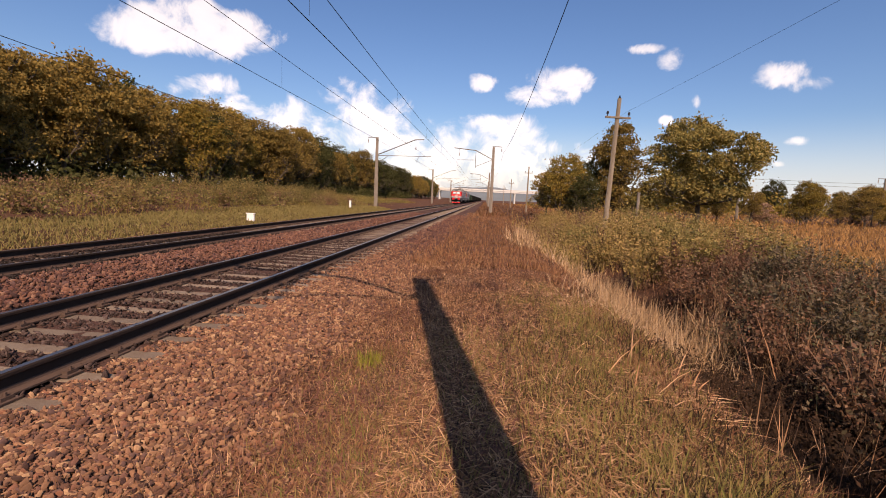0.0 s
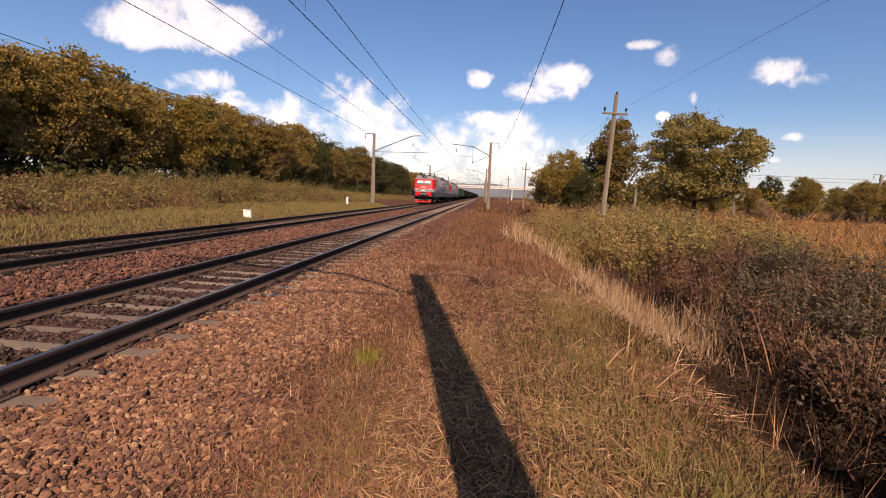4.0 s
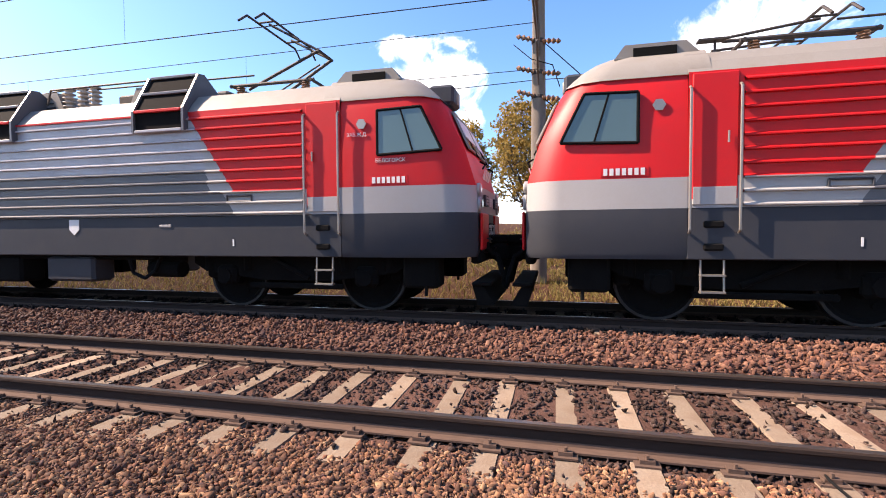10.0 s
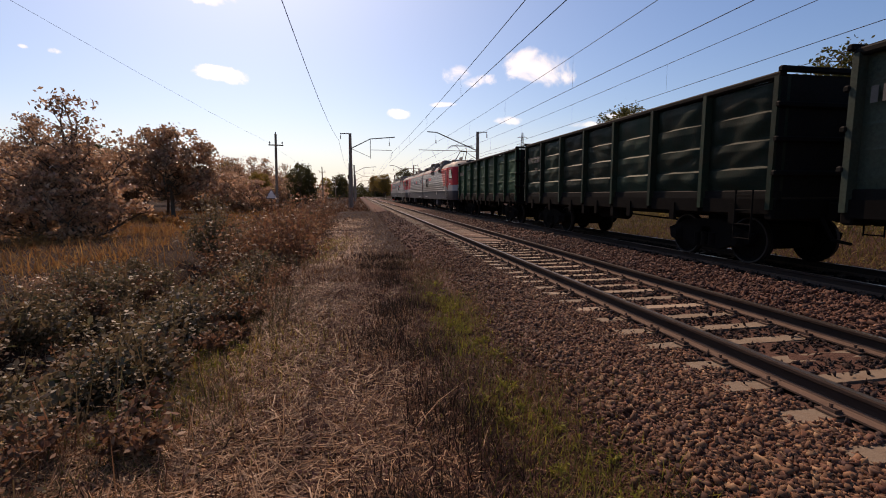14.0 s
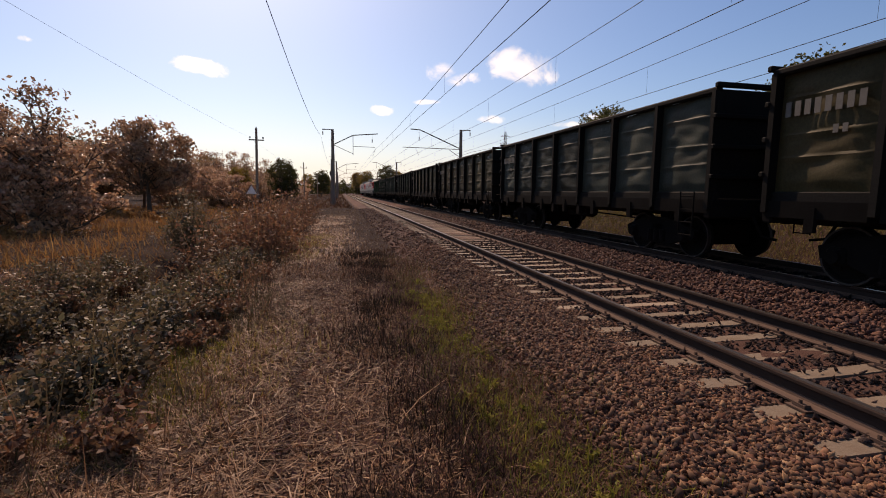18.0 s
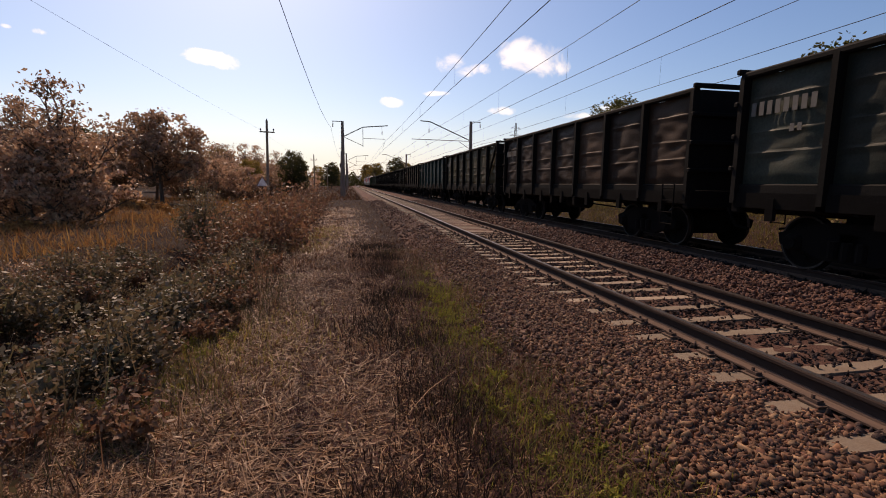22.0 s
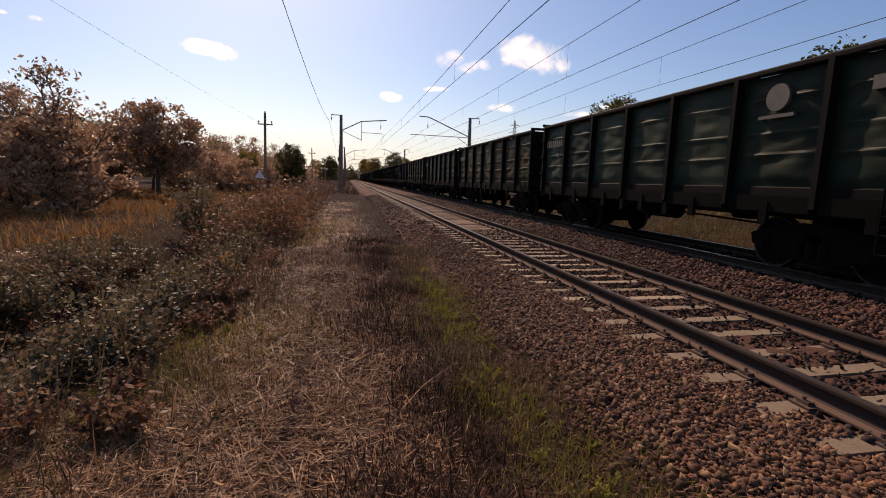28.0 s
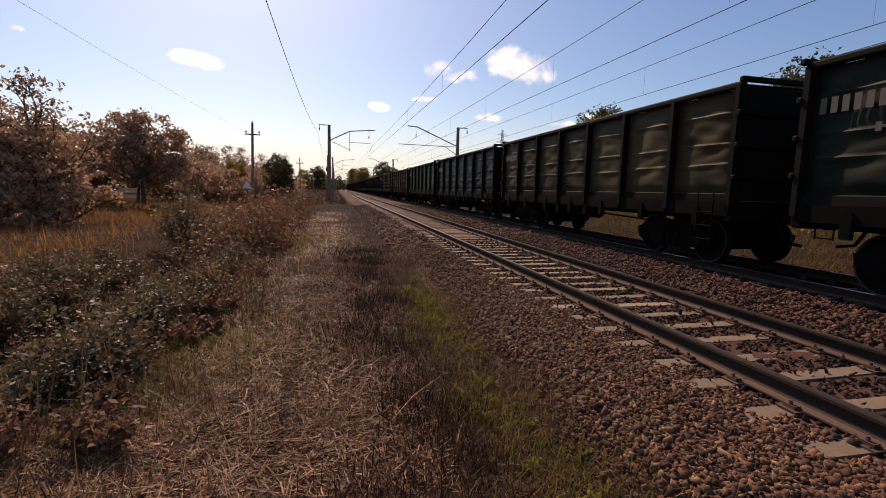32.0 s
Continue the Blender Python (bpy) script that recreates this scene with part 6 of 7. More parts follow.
def build_wagon(bulges, fat):
    top = thing("coal_wagon", "open-top steel coal wagon with ribbed sides and grimy paint", "railway wagon", "coal wagons in the train")
    L, hw, z0, z1 = 12.73, 1.51, 1.36, 3.52
    bay, y0 = L / 7, -L / 2
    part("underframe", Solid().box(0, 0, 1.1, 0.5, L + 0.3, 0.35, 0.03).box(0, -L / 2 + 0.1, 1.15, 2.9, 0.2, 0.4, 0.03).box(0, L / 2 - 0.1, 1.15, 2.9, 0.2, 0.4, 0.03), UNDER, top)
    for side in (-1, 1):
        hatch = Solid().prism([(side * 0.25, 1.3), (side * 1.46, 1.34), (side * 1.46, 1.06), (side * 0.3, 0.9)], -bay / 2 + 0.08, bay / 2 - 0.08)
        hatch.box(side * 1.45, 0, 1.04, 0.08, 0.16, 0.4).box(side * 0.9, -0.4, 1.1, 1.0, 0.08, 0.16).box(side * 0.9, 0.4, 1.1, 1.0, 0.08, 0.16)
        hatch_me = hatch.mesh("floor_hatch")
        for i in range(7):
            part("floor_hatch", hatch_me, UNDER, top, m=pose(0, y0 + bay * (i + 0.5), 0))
    sheets = [panel_mesh(bay - 0.08, z0 + 0.1, z1 - 0.05, bulges, fat, k) for k in range(5)]
    post = Solid().prism([(-0.07, -0.2), (-0.05, 0.03), (0.05, 0.03), (0.07, -0.2)], 1.14, z1 - 0.02, "z")
    post_me = post.mesh("post")
    post_me.materials.append(GRIME_SHADE)
    for side in (-1, 1):
        turn = 0 if side > 0 else 180
        for i in range(7):
            part("side_sheet", sheets[(3 * i + side) % 5], None, top, m=pose(side * (hw - 0.16), y0 + bay * (i + 0.5), 0, 0, 0, turn))
        for i in range(8):
            yy = y0 + bay * i + (0.075 if i == 0 else -0.075 if i == 7 else 0)
            part("post", post_me, None, top, m=pose(side * (hw - 0.03), yy, 0, 0, 0, turn - 90))
        part("top_rail", Solid().box(side * (hw - 0.09), 0, z1, 0.14, L, 0.12, 0.03), GRIME_SHADE, top)
        part("bottom_rail", Solid().box(side * (hw - 0.17), 0, z0 + 0.02, 0.14, L, 0.24, 0.02), GRIME_SHADE, top)
        # corner ladder and lettering
        lad = Solid()
        for k in (-0.2, 0.2):
            lad.tube((side * (hw + 0.05), L / 2 - 0.55 + k, 0.55), (side * (hw + 0.05), L / 2 - 0.55 + k, 1.5), 0.016)
        for zz in (0.58, 0.85, 1.12, 1.4):
            lad.tube((side * (hw + 0.05), L / 2 - 0.75, zz), (side * (hw + 0.05), L / 2 - 0.35, zz), 0.014)
        part("step_ladder", lad, UNDER, top)
        bars = Solid()
        for i in range(8):
            bars.box(side * (hw - 0.062), side * (y0 + 0.34 + 0.165 * i), 2.86, 0.006, 0.1, 0.24)
        for i in range(2):
            bars.box(side * (hw - 0.062), side * (y0 + 1.15 + 0.14 * i), 2.46, 0.006, 0.08, 0.13)
        tagged(part("lettering", bars, DULL_BARS, top), "plain pale lettering bars", kind="stuff")
    for side in (-1, 1):
        yy = side * (L / 2 - 0.04)
        # end wall and ribs have their shade put into the near-black colour
        part("end_wall", Solid().box(0, yy, (z0 + z1) / 2, 2 * hw - 0.1, 0.06, z1 - z0), GRIME_SHADE, top)
        for zz in (1.8, 2.4, 3.0, 3.6):
            part("end_rib", Solid().box(0, yy + side * 0.05, zz, 2 * hw + 0.06, 0.1, 0.1, 0.02), GRIME_SHADE, top)
        c = Solid().box(0, side * (L / 2 + 0.22), 1.04, 0.3, 0.5, 0.28, 0.04).box(0.05 * side, side * (L / 2 + 0.48), 1.04, 0.4, 0.24, 0.34, 0.07)
        c.path([(0.5 * side, side * (L / 2 + 0.1), 1.0), (0.45 * side, side * (L / 2 + 0.3), 0.6), (0.35 * side, side * (L / 2 + 0.55), 0.55)], 0.03)
        part("coupler", c, UNDER, top)
    part("brake_gear", Solid().tube((0.5, -1.2, 0.85), (0.5, 0.2, 0.85), 0.2, n=12).path([(0.6, 0.2, 0.85), (0.6, 3.5, 0.75)], 0.025).box(-0.6, 1.2, 0.9, 0.4, 0.6, 0.3, 0.05).box(1.35, 0.9, 0.95, 0.2, 0.16, 0.3).box(1.35, -0.9, 0.95, 0.2, 0.16, 0.3), UNDER, top)
    wagon_bogie(top, -4.325)
    wagon_bogie(top, 4.325)
    return top


def dress(ob, color, posts):
    """Gives a wagon's painted parts their own colour."""
    for o in ob.children:
        if o.name.split(".")[0] in (("side_sheet", "post") if posts else ("side_sheet",)):
            o.material_slots[0].link = "OBJECT"
            o.material_slots[0].material = PAINTS[color]
    ob["label"] = f"open-top steel coal wagon in grimy {color} paint"


COLORS = ["bright green", "deep green", "pale green", "deep green", "olive", "olive", "grey green", "olive", "olive", "teal", "olive", "brown", "grey green",
          "brown", "deep green", "blue", "deep green", "deep green", "olive", "deep green", "rust red", "rust red", "bright green", "teal", "olive", "deep green",
          "grey green", "brown", "olive", "deep green", "pale green", "brown", "olive", "grey green", "deep green", "brown", "olive", "teal", "brown", "olive"]
SPEED = 17.6  # metres a second along -y, about
NOSE_AT = [(0, 139.5), (7, 17.3), (9, -17.4), (10, -35.3), (10.5, -43.4), (11, -51.4), (12, -69.3), (13, -87.5), (14, -104.5), (18, -175.0), (23, -263.2), (28, -352.2), (32, -424.9)]  # seconds, the leading nose
TRAIN = []  # thing, middle behind the leading nose, turn
front_a = loco_section(False)
front_b = loco_section(True)
second_a = copy_thing(front_a, Matrix())
second_b = copy_thing(front_b, Matrix())
for o in front_a.children:
    if o.name.startswith("plough_step"):
        o.material_slots[0].link = "OBJECT"
        o.material_slots[0].material = LGREY
        o["label"] = "grey step over the plough"
    if o.name.startswith("snow_plough"):
        o.material_slots[0].link = "OBJECT"
        o.material_slots[0].material = RED
        o["label"] = "red plough plate under the bufferbeam"
y = -NOSE
for ob, turn in ((front_a, 0), (front_b, 180), (second_a, 0), (second_b, 180)):
    TRAIN.append((ob, y, turn))
    y += 17.5
y += -17.5 + 8.75 + 0.65 + WAGON / 2
plain = build_wagon(3, False)
ribbed = build_wagon(4, True)
kinds = [ribbed if i in (1, 16, 20, 21, 27, 33) else plain for i in range(len(COLORS))]
for i, color in enumerate(COLORS):
    ob = kinds[i] if i < 2 else copy_thing(kinds[i], Matrix())
    TRAIN.append((ob, y + i * WAGON, 0))
for i, ((ob, _, _), color) in enumerate(zip(TRAIN[4:], COLORS)):
    dress(ob, color, i in (0, 1, 2, 9))  # posts take the body paint on these green wagons only
# one wagon has a diagonal brace at its end bay
part("diagonal_brace", Solid().tube((1.47, 6.2, 3.4), (1.47, 4.6, 1.45), 0.06, n=6), GRIME_SHADE, TRAIN[4 + 10][0], "diagonal brace over the end bay")
# one wagon carries two faded pale marks high on its side
marked = TRAIN[4 + 19][0]
mark = Solid().tube((1.40, 3.64, 3.04), (1.474, 3.64, 3.04), 0.23, n=24)
part("painted_mark", mark, DULL_BARS, marked, "faded pale round mark")
part("painted_mark", Solid().box(1.437, 3.64, 2.72, 0.074, 0.7, 0.06).box(1.437, 5.45, 3.0, 0.074, 0.55, 0.2), DULL_BARS, marked, "faded pale bars")


# ---- grass, weeds and bushes ----
STRAW = leaves("pale_straw", [(0.478, 0.260, 0.131), (0.302, 0.149, 0.075), (0.634, 0.384, 0.217), (0.146, 0.070, 0.041)], 0.5, 0.12, 0.14)
DRY = leaves("dry_brown_grass", [(0.187, 0.086, 0.042), (0.250, 0.126, 0.060), (0.114, 0.054, 0.030), (0.187, 0.072, 0.038), (0.302, 0.170, 0.081)], 0.66, 0.06, 0.15)
PURPLE = leaves("withered_purple_brown_weeds", [(0.135, 0.060, 0.048), (0.187, 0.082, 0.059), (0.088, 0.043, 0.036), (0.177, 0.098, 0.067)], 0.8, 0.04)
GREEN = leaves("fresh_green_grass", [(0.206, 0.207, 0.034), (0.290, 0.256, 0.047), (0.112, 0.122, 0.026), (0.300, 0.225, 0.065)], 0.6, 0.35)
RUSSET = leaves("russet_field_grass", [(0.367, 0.172, 0.062), (0.275, 0.119, 0.046), (0.428, 0.239, 0.087), (0.183, 0.095, 0.041)], 0.8, 0.3)
REED = leaves("golden_reed", [(0.50, 0.325, 0.17), (0.34, 0.20, 0.10), (0.62, 0.43, 0.26), (0.16, 0.09, 0.05)], 0.5, 0.15, 0.12)
TAN = leaves("tan_field_grass", [(0.454, 0.232, 0.081), (0.356, 0.178, 0.063), (0.518, 0.292, 0.113), (0.259, 0.135, 0.054)], 0.8, 0.3)
LAWN = leaves("pale_green_short_grass", [(0.27, 0.21, 0.075), (0.34, 0.265, 0.10), (0.21, 0.18, 0.06), (0.36, 0.25, 0.11)], 0.8, 0.2)
OCHRE = leaves("ochre_meadow_grass", [(0.293, 0.206, 0.058), (0.220, 0.169, 0.046), (0.354, 0.244, 0.074), (0.146, 0.125, 0.038)], 0.8, 0.3)
# shade in the ditch and under bushes is put into this near-black
DITCH = leaves("shade_darkened_withered_leaves", [(0.035, 0.021, 0.013), (0.053, 0.029, 0.018), (0.024, 0.017, 0.012), (0.078, 0.041, 0.023)], 0.8, 0.05)
BROWNWEED = leaves("brown_withered_leaves", [(0.174, 0.083, 0.051), (0.251, 0.122, 0.070), (0.099, 0.054, 0.036), (0.147, 0.090, 0.050), (0.350, 0.201, 0.120)], 0.58, 0.25, 0.14)
WEED = leaves("grey_green_weed_leaves", [(0.104, 0.084, 0.043), (0.153, 0.106, 0.059), (0.055, 0.046, 0.025), (0.239, 0.168, 0.107), (0.072, 0.084, 0.039)], 0.55, 0.25, 0.16)
MEADOW = leaves("meadow_shrub_leaves", [(0.16, 0.125, 0.045), (0.22, 0.165, 0.055), (0.09, 0.08, 0.03), (0.29, 0.22, 0.08), (0.13, 0.125, 0.04)], 0.6, 0.25, 0.12)
OLIVE_GRASS = leaves("dull_olive_grass", [(0.20, 0.15, 0.05), (0.28, 0.20, 0.075), (0.13, 0.12, 0.036), (0.17, 0.16, 0.045), (0.33, 0.21, 0.10)], 0.8, 0.1)
TUSSOCK = leaves("dark_olive_grass", [(0.10, 0.085, 0.035), (0.15, 0.10, 0.045), (0.07, 0.07, 0.026), (0.19, 0.12, 0.06)], 0.7, 0.1)
SHRUB = leaves("olive_shrub_leaves", [(0.25, 0.18, 0.06), (0.34, 0.235, 0.085), (0.15, 0.12, 0.04), (0.40, 0.26, 0.105), (0.22, 0.14, 0.06)], 0.6, 0.3, 0.12)


def blades(name, label, xs, ys, tall, width, lean, material, category="grass"):
    """Bent grass blades, one joined piece. lean: how far they lie over (0 upright, 2 flat)."""
    n = len(xs)
    zs = surface(xs, ys) - 0.01
    h = tall * rng.uniform(0.45, 1.25, n)
    a, l = rng.uniform(0, 6.283, n), np.abs(rng.normal(lean, 0.3 + 0.16 * lean, n))
    dx, dy = np.cos(a), np.sin(a)
    wx, wy = -dy * width * 0.5, dx * width * 0.5
    wx, wy = wx * rng.uniform(0.6, 1.5, n), wy * rng.uniform(0.6, 1.5, n)
    s1, c1 = np.sin(np.clip(l * 0.78, 0, 1.55)), np.cos(np.clip(l * 0.78, 0, 1.55))
    s2, c2 = np.sin(np.clip(l, 0, 1.75)), np.cos(np.clip(l, 0, 1.75))
    mx, my, mz = xs + dx * h * 0.5 * s1, ys + dy * h * 0.5 * s1, zs + h * 0.5 * c1 + 0.01
    tx, ty, tz = mx + dx * h * 0.5 * s2, my + dy * h * 0.5 * s2, np.maximum(mz + h * 0.5 * c2, zs + 0.012)
    p = np.stack([np.stack([xs - wx, ys - wy, zs], -1), np.stack([xs + wx, ys + wy, zs], -1), np.stack([mx + wx * 0.7, my + wy * 0.7, mz], -1), np.stack([mx - wx * 0.7, my - wy * 0.7, mz], -1), np.stack([tx, ty, tz], -1)], 1)
    base = 5 * np.arange(n)[:, None]
    f = np.concatenate([base + [0, 1, 2], base + [0, 2, 3], base + [3, 2, 4]])
    return tagged(new(name, mesh_fast(name, p.reshape(-1, 3), f, material)), label, category, kind="stuff")


def weeds(name, label, xs, ys, tall, per, leaf, material, category="weeds", spread=0.3):
    """Leafy stalks, one joined piece."""
    n = len(xs)
    zs = height(xs, ys)
    h = tall * rng.uniform(0.5, 1.2, n)
    lx, ly = rng.normal(0, 0.22, n) * h, rng.normal(0, 0.22, n) * h
    t = rng.uniform(0.12, 1.0, (n, per))
    c = np.stack([xs[:, None] + lx[:, None] * t, ys[:, None] + ly[:, None] * t, zs[:, None] + h[:, None] * t], -1)
    c = c + rng.normal(0, 1, (n, per, 3)) * (spread * h)[:, None, None] * np.array([1, 1, 0.35]) * (1.15 - 0.6 * t)[..., None]
    p, f = leaf_quads(c.reshape(-1, 3), leaf * rng.uniform(0.5, 1.4, n * per), rng)
    w = 0.006 + 0.004 * h
    st = np.stack([np.stack([xs - w, ys, zs - 0.05], -1), np.stack([xs + w, ys, zs - 0.05], -1), np.stack([xs + lx + 0.003, ys + ly, zs + h], -1), np.stack([xs + lx - 0.003, ys + ly, zs + h], -1)], 1).reshape(-1, 3)
    f2 = np.arange(4 * n).reshape(-1, 4) + len(p)
    return tagged(new(name, mesh_fast(name, np.concatenate([p, st]), np.concatenate([f, f2]), material)), label, category, kind="stuff")


def patch(n, x0, x1, y0, y1, lumps=0.0, power=1.0):
    """Random places in a field, gathered unevenly by lumps."""
    xs, ys = rng.uniform(x0, x1, n), y0 + (y1 - y0) * rng.uniform(0, 1, n) ** power
    if lumps:
        g = np.sin(xs * 1.7 + ys * 0.9) * np.sin(ys * 1.3 - xs * 0.6) + 0.6 * np.sin(xs * 3.9 - ys * 2.3 + 1)
        keep = rng.uniform(-1.2, 1.2, n) < g + 1 - lumps
        xs, ys = xs[keep], ys[keep]
        xs = xs + rng.normal(0, 0.22, len(xs))
    return xs, ys


def clumps(n, count, x0, x1, y0, y1, sigma):
    """Places gathered in clumps of uneven size, and a size for each."""
    cx, cy = rng.uniform(x0, x1, count), rng.uniform(y0, y1, count)
    big = rng.uniform(0.45, 1.35, count)
    k = rng.integers(0, count, n)
    return cx[k] + rng.normal(0, sigma, n) * big[k], cy[k] + rng.normal(0, sigma, n) * big[k], big[k]


def around(n, spots, sigma):
    k = rng.integers(0, len(spots), n)
    s = np.array(spots, float)[k]
    return s[:, 0] + rng.normal(0, sigma, n), s[:, 1] + rng.normal(0, sigma * 1.6, n)


def litter(name, label, xs, ys, long, wide, material):
    """Loose bits of straw and dead leaf lying on the ground, one joined piece."""
    n = len(xs)
    a, b = rng.uniform(0, 6.283, n), rng.normal(0, 0.22, n)
    l, w = long * rng.uniform(0.3, 1.4, n) * 0.5, wide * rng.uniform(0.5, 1.5, n) * 0.5
    c = np.stack([xs, ys, surface(xs, ys) + 0.012 + np.abs(np.sin(b)) * l], -1)
    u = np.stack([np.cos(a) * np.cos(b), np.sin(a) * np.cos(b), np.sin(b)], -1) * l[:, None]
    t = rng.normal(0, 0.5, n)
    v = np.stack([-np.sin(a) * np.cos(t), np.cos(a) * np.cos(t), np.sin(t)], -1) * w[:, None]
    p = np.stack([c - u - v, c + u - v * 0.6, c + u * 1.1 + v * 0.6, c - u + v], 1).reshape(-1, 3)
    return tagged(new(name, mesh_fast(name, p, np.arange(4 * n).reshape(-1, 4), material)), label, "litter", kind="stuff")


def mounds(name, label, count, xs, ys, radii, tall, per, leaf, material, lie=0.7):
    """Bushes of arching leafy stems that spring from one root, one joined piece."""
    n, k = count, max(7, per // 34)
    m_ = max(8, per // k)
    cx, cy, rad = rng.uniform(*xs, n), rng.uniform(*ys, n), rng.uniform(*radii, n)
    turn = rng.uniform(0, 6.283, (n, k))
    out = rad[:, None] * rng.uniform(0.15, 1.0, (n, k)) ** 0.7
    up = (tall * 1.3 * rad)[:, None] * rng.uniform(0.55, 1.2, (n, k)) * (1.12 - 0.45 * (out / rad[:, None]) ** 2)
    bx, by = cx[:, None] + 0.2 * out * np.cos(turn), cy[:, None] + 0.2 * out * np.sin(turn)
    bz = height(bx, by)

    def along(t):
        reach = 0.8 * out[..., None] * t ** 1.5
        return np.stack([bx[..., None] + reach * np.cos(turn)[..., None], by[..., None] + reach * np.sin(turn)[..., None],
                         bz[..., None] + up[..., None] * (1.3 * t - 0.3 * t * t)], -1)

    c = along(rng.uniform(0.1, 1, (n, k, m_)) ** 0.75)
    c = c + rng.normal(0, 1, c.shape) * np.array([1, 1, 0.7]) * (0.1 * rad)[:, None, None, None]
    p, f = leaf_quads(c.reshape(-1, 3), leaf * rng.uniform(0.5, 1.5, n * k * m_), rng, lie)
    line = along(np.broadcast_to(np.array([0, 0.35, 0.7, 1.0]), (n, k, 4)))
    w = (0.003 + 0.004 * rad)[:, None, None, None] * np.array([1.0, 0, 0])
    stem = np.stack([line - w, line + w], 3).reshape(-1, 8, 3)
    q_ = np.array([(0, 1, 3, 2), (2, 3, 5, 4), (4, 5, 7, 6)])
    f2 = (q_[None] + 8 * np.arange(n * k)[:, None, None]).reshape(-1, 4) + len(p)
    return tagged(new(name, mesh_fast(name, np.concatenate([p, stem.reshape(-1, 3)]), np.concatenate([f, f2]), material)), label, "bushes", kind="stuff")


# the verge and the trodden path beside the ballast
x, y = patch(90000, 2.45, 7.2, -12, 13, 0.75)
blades("verge_grass", "short dry brown grass on the verge", x, y, 0.11, 0.0055, 1.15, DRY)
x, y, k = clumps(9000, 110, 3.9, 6.8, 1.5, 14, 0.3)
blades("straw_litter", "flattened pale straw on the verge", x, y, 0.2, 0.005, 2.75, STRAW, "straw")
x, y, k = clumps(32000, 210, 3.9, 6.6, -13, 1.0, 0.32)
blades("straw_litter", "flattened pale straw on the trodden path", x, y, 0.22, 0.0042, 2.75, STRAW, "straw")
x, y, k = clumps(14000, 160, 3.8, 5.9, -34, -11, 0.4)
blades("straw_litter", "flattened pale straw far along the path", x, y, 0.26, 0.012, 2.4, STRAW, "straw")
x, y, k = clumps(12000, 110, 3.1, 4.6, 1.5, 15, 0.28)
blades("straw_litter", "flattened pale straw at the edge of the ballast", x, y, 0.17, 0.005, 2.4, STRAW, "straw")
x, y = around(5000, [(3.3, 2.8), (3.6, 3.3), (3.2, 4.5), (3.9, 2.5), (4.2, 5.4), (4.9, 8.0), (5.6, 9.5)], 0.28)
blades("green_grass", "thin olive grass on the verge", x, y, 0.1, 0.006, 1.0, OLIVE_GRASS)
x, y, k = clumps(7000, 60, 3.0, 4.2, -13, 14, 0.3)
blades("straw_litter", "scattered pale straw beside the path", x, y, 0.2, 0.005, 2.75, STRAW, "straw")
x, y, k = clumps(36000, 170, 2.5, 4.6, -14, 16, 0.2)
blades("withered_weeds", "low withered purple-brown weeds", x, y, 0.11 * k, 0.006, 1.3, PURPLE)
x, y, k = clumps(16000, 150, 4.4, 7.0, -13, 14, 0.18)
blades("withered_weeds", "dark withered tufts in the straw", x, y, 0.12 * k, 0.006, 1.2, PURPLE)
x, y = patch(22000, 2.5, 7.0, 12, 60, 0.3, 1.5)
blades("verge_grass", "dry brown grass along the line", x, y, 0.22, 0.016, 0.8, DRY)
x, y = patch(22000, 2.5, 7.0, -9, -60, 0.5, 1.6)
blades("verge_grass", "dry brown grass along the line", x, y, 0.13, 0.014, 1.1, DRY)
x, y, k = clumps(8500, 90, 5.3, 7.2, -9, 0.2, 0.2)
blades("tussocks", "dark olive tussocks beside the path", x, y, 0.2 * k, 0.006, 0.9, TUSSOCK)
x, y, k = clumps(8000, 80, 3.2, 4.3, -12, -0.6, 0.2)
blades("withered_weeds", "dark purple-brown weeds along the ballast", x, y, 0.12 * k, 0.006, 1.2, PURPLE)
x, y = rng.uniform(2.5, 7.0, 70000), np.clip(rng.normal(0, 5, 70000), -13, 14)
litter("dead_leaf_litter", "brown dead leaf litter over the verge", x, y, 0.055, 0.011, DRY)
x, y = rng.uniform(3.6, 6.6, 36000), np.clip(rng.normal(0, 5, 36000), -13, 14)
litter("straw_bits", "short pale straw bits on the path", x, y, 0.13, 0.007, STRAW)
x, y = rng.uniform(2.5, 4.8, 30000), np.clip(rng.normal(0, 5, 30000), -13, 14)
litter("dead_leaf_litter", "dark purple-brown litter along the ballast", x, y, 0.05, 0.012, PURPLE)
x, y, k = clumps(1500, 120, 5.6, 10.5, -12, -1.0, 0.35)
blades("pale_stalks", "thin pale dead stalks among the low bushes", x, y, 0.38 * k, 0.006, 0.9, STRAW, "straw")
x, y, k = clumps(16000, 190, 2.45, 4.0, -14, 15, 0.2)
blades("verge_grass", "thin dry grass at the foot of the ballast", x, y, 0.13 * k, 0.005, 0.9, DRY)
x, y, k = clumps(6000, 110, 2.5, 4.2, -12, 14, 0.16)
blades("pale_stalks", "thin pale stalks at the foot of the ballast", x, y, 0.15 * k, 0.004, 0.9, STRAW, "straw")
x, y, k = clumps(6000, 60, 2.5, 3.5, -12, 0.5, 0.2)
blades("tussocks", "dull olive tufts at the foot of the ballast", x, y, 0.12 * k, 0.006, 0.9, OLIVE_GRASS)
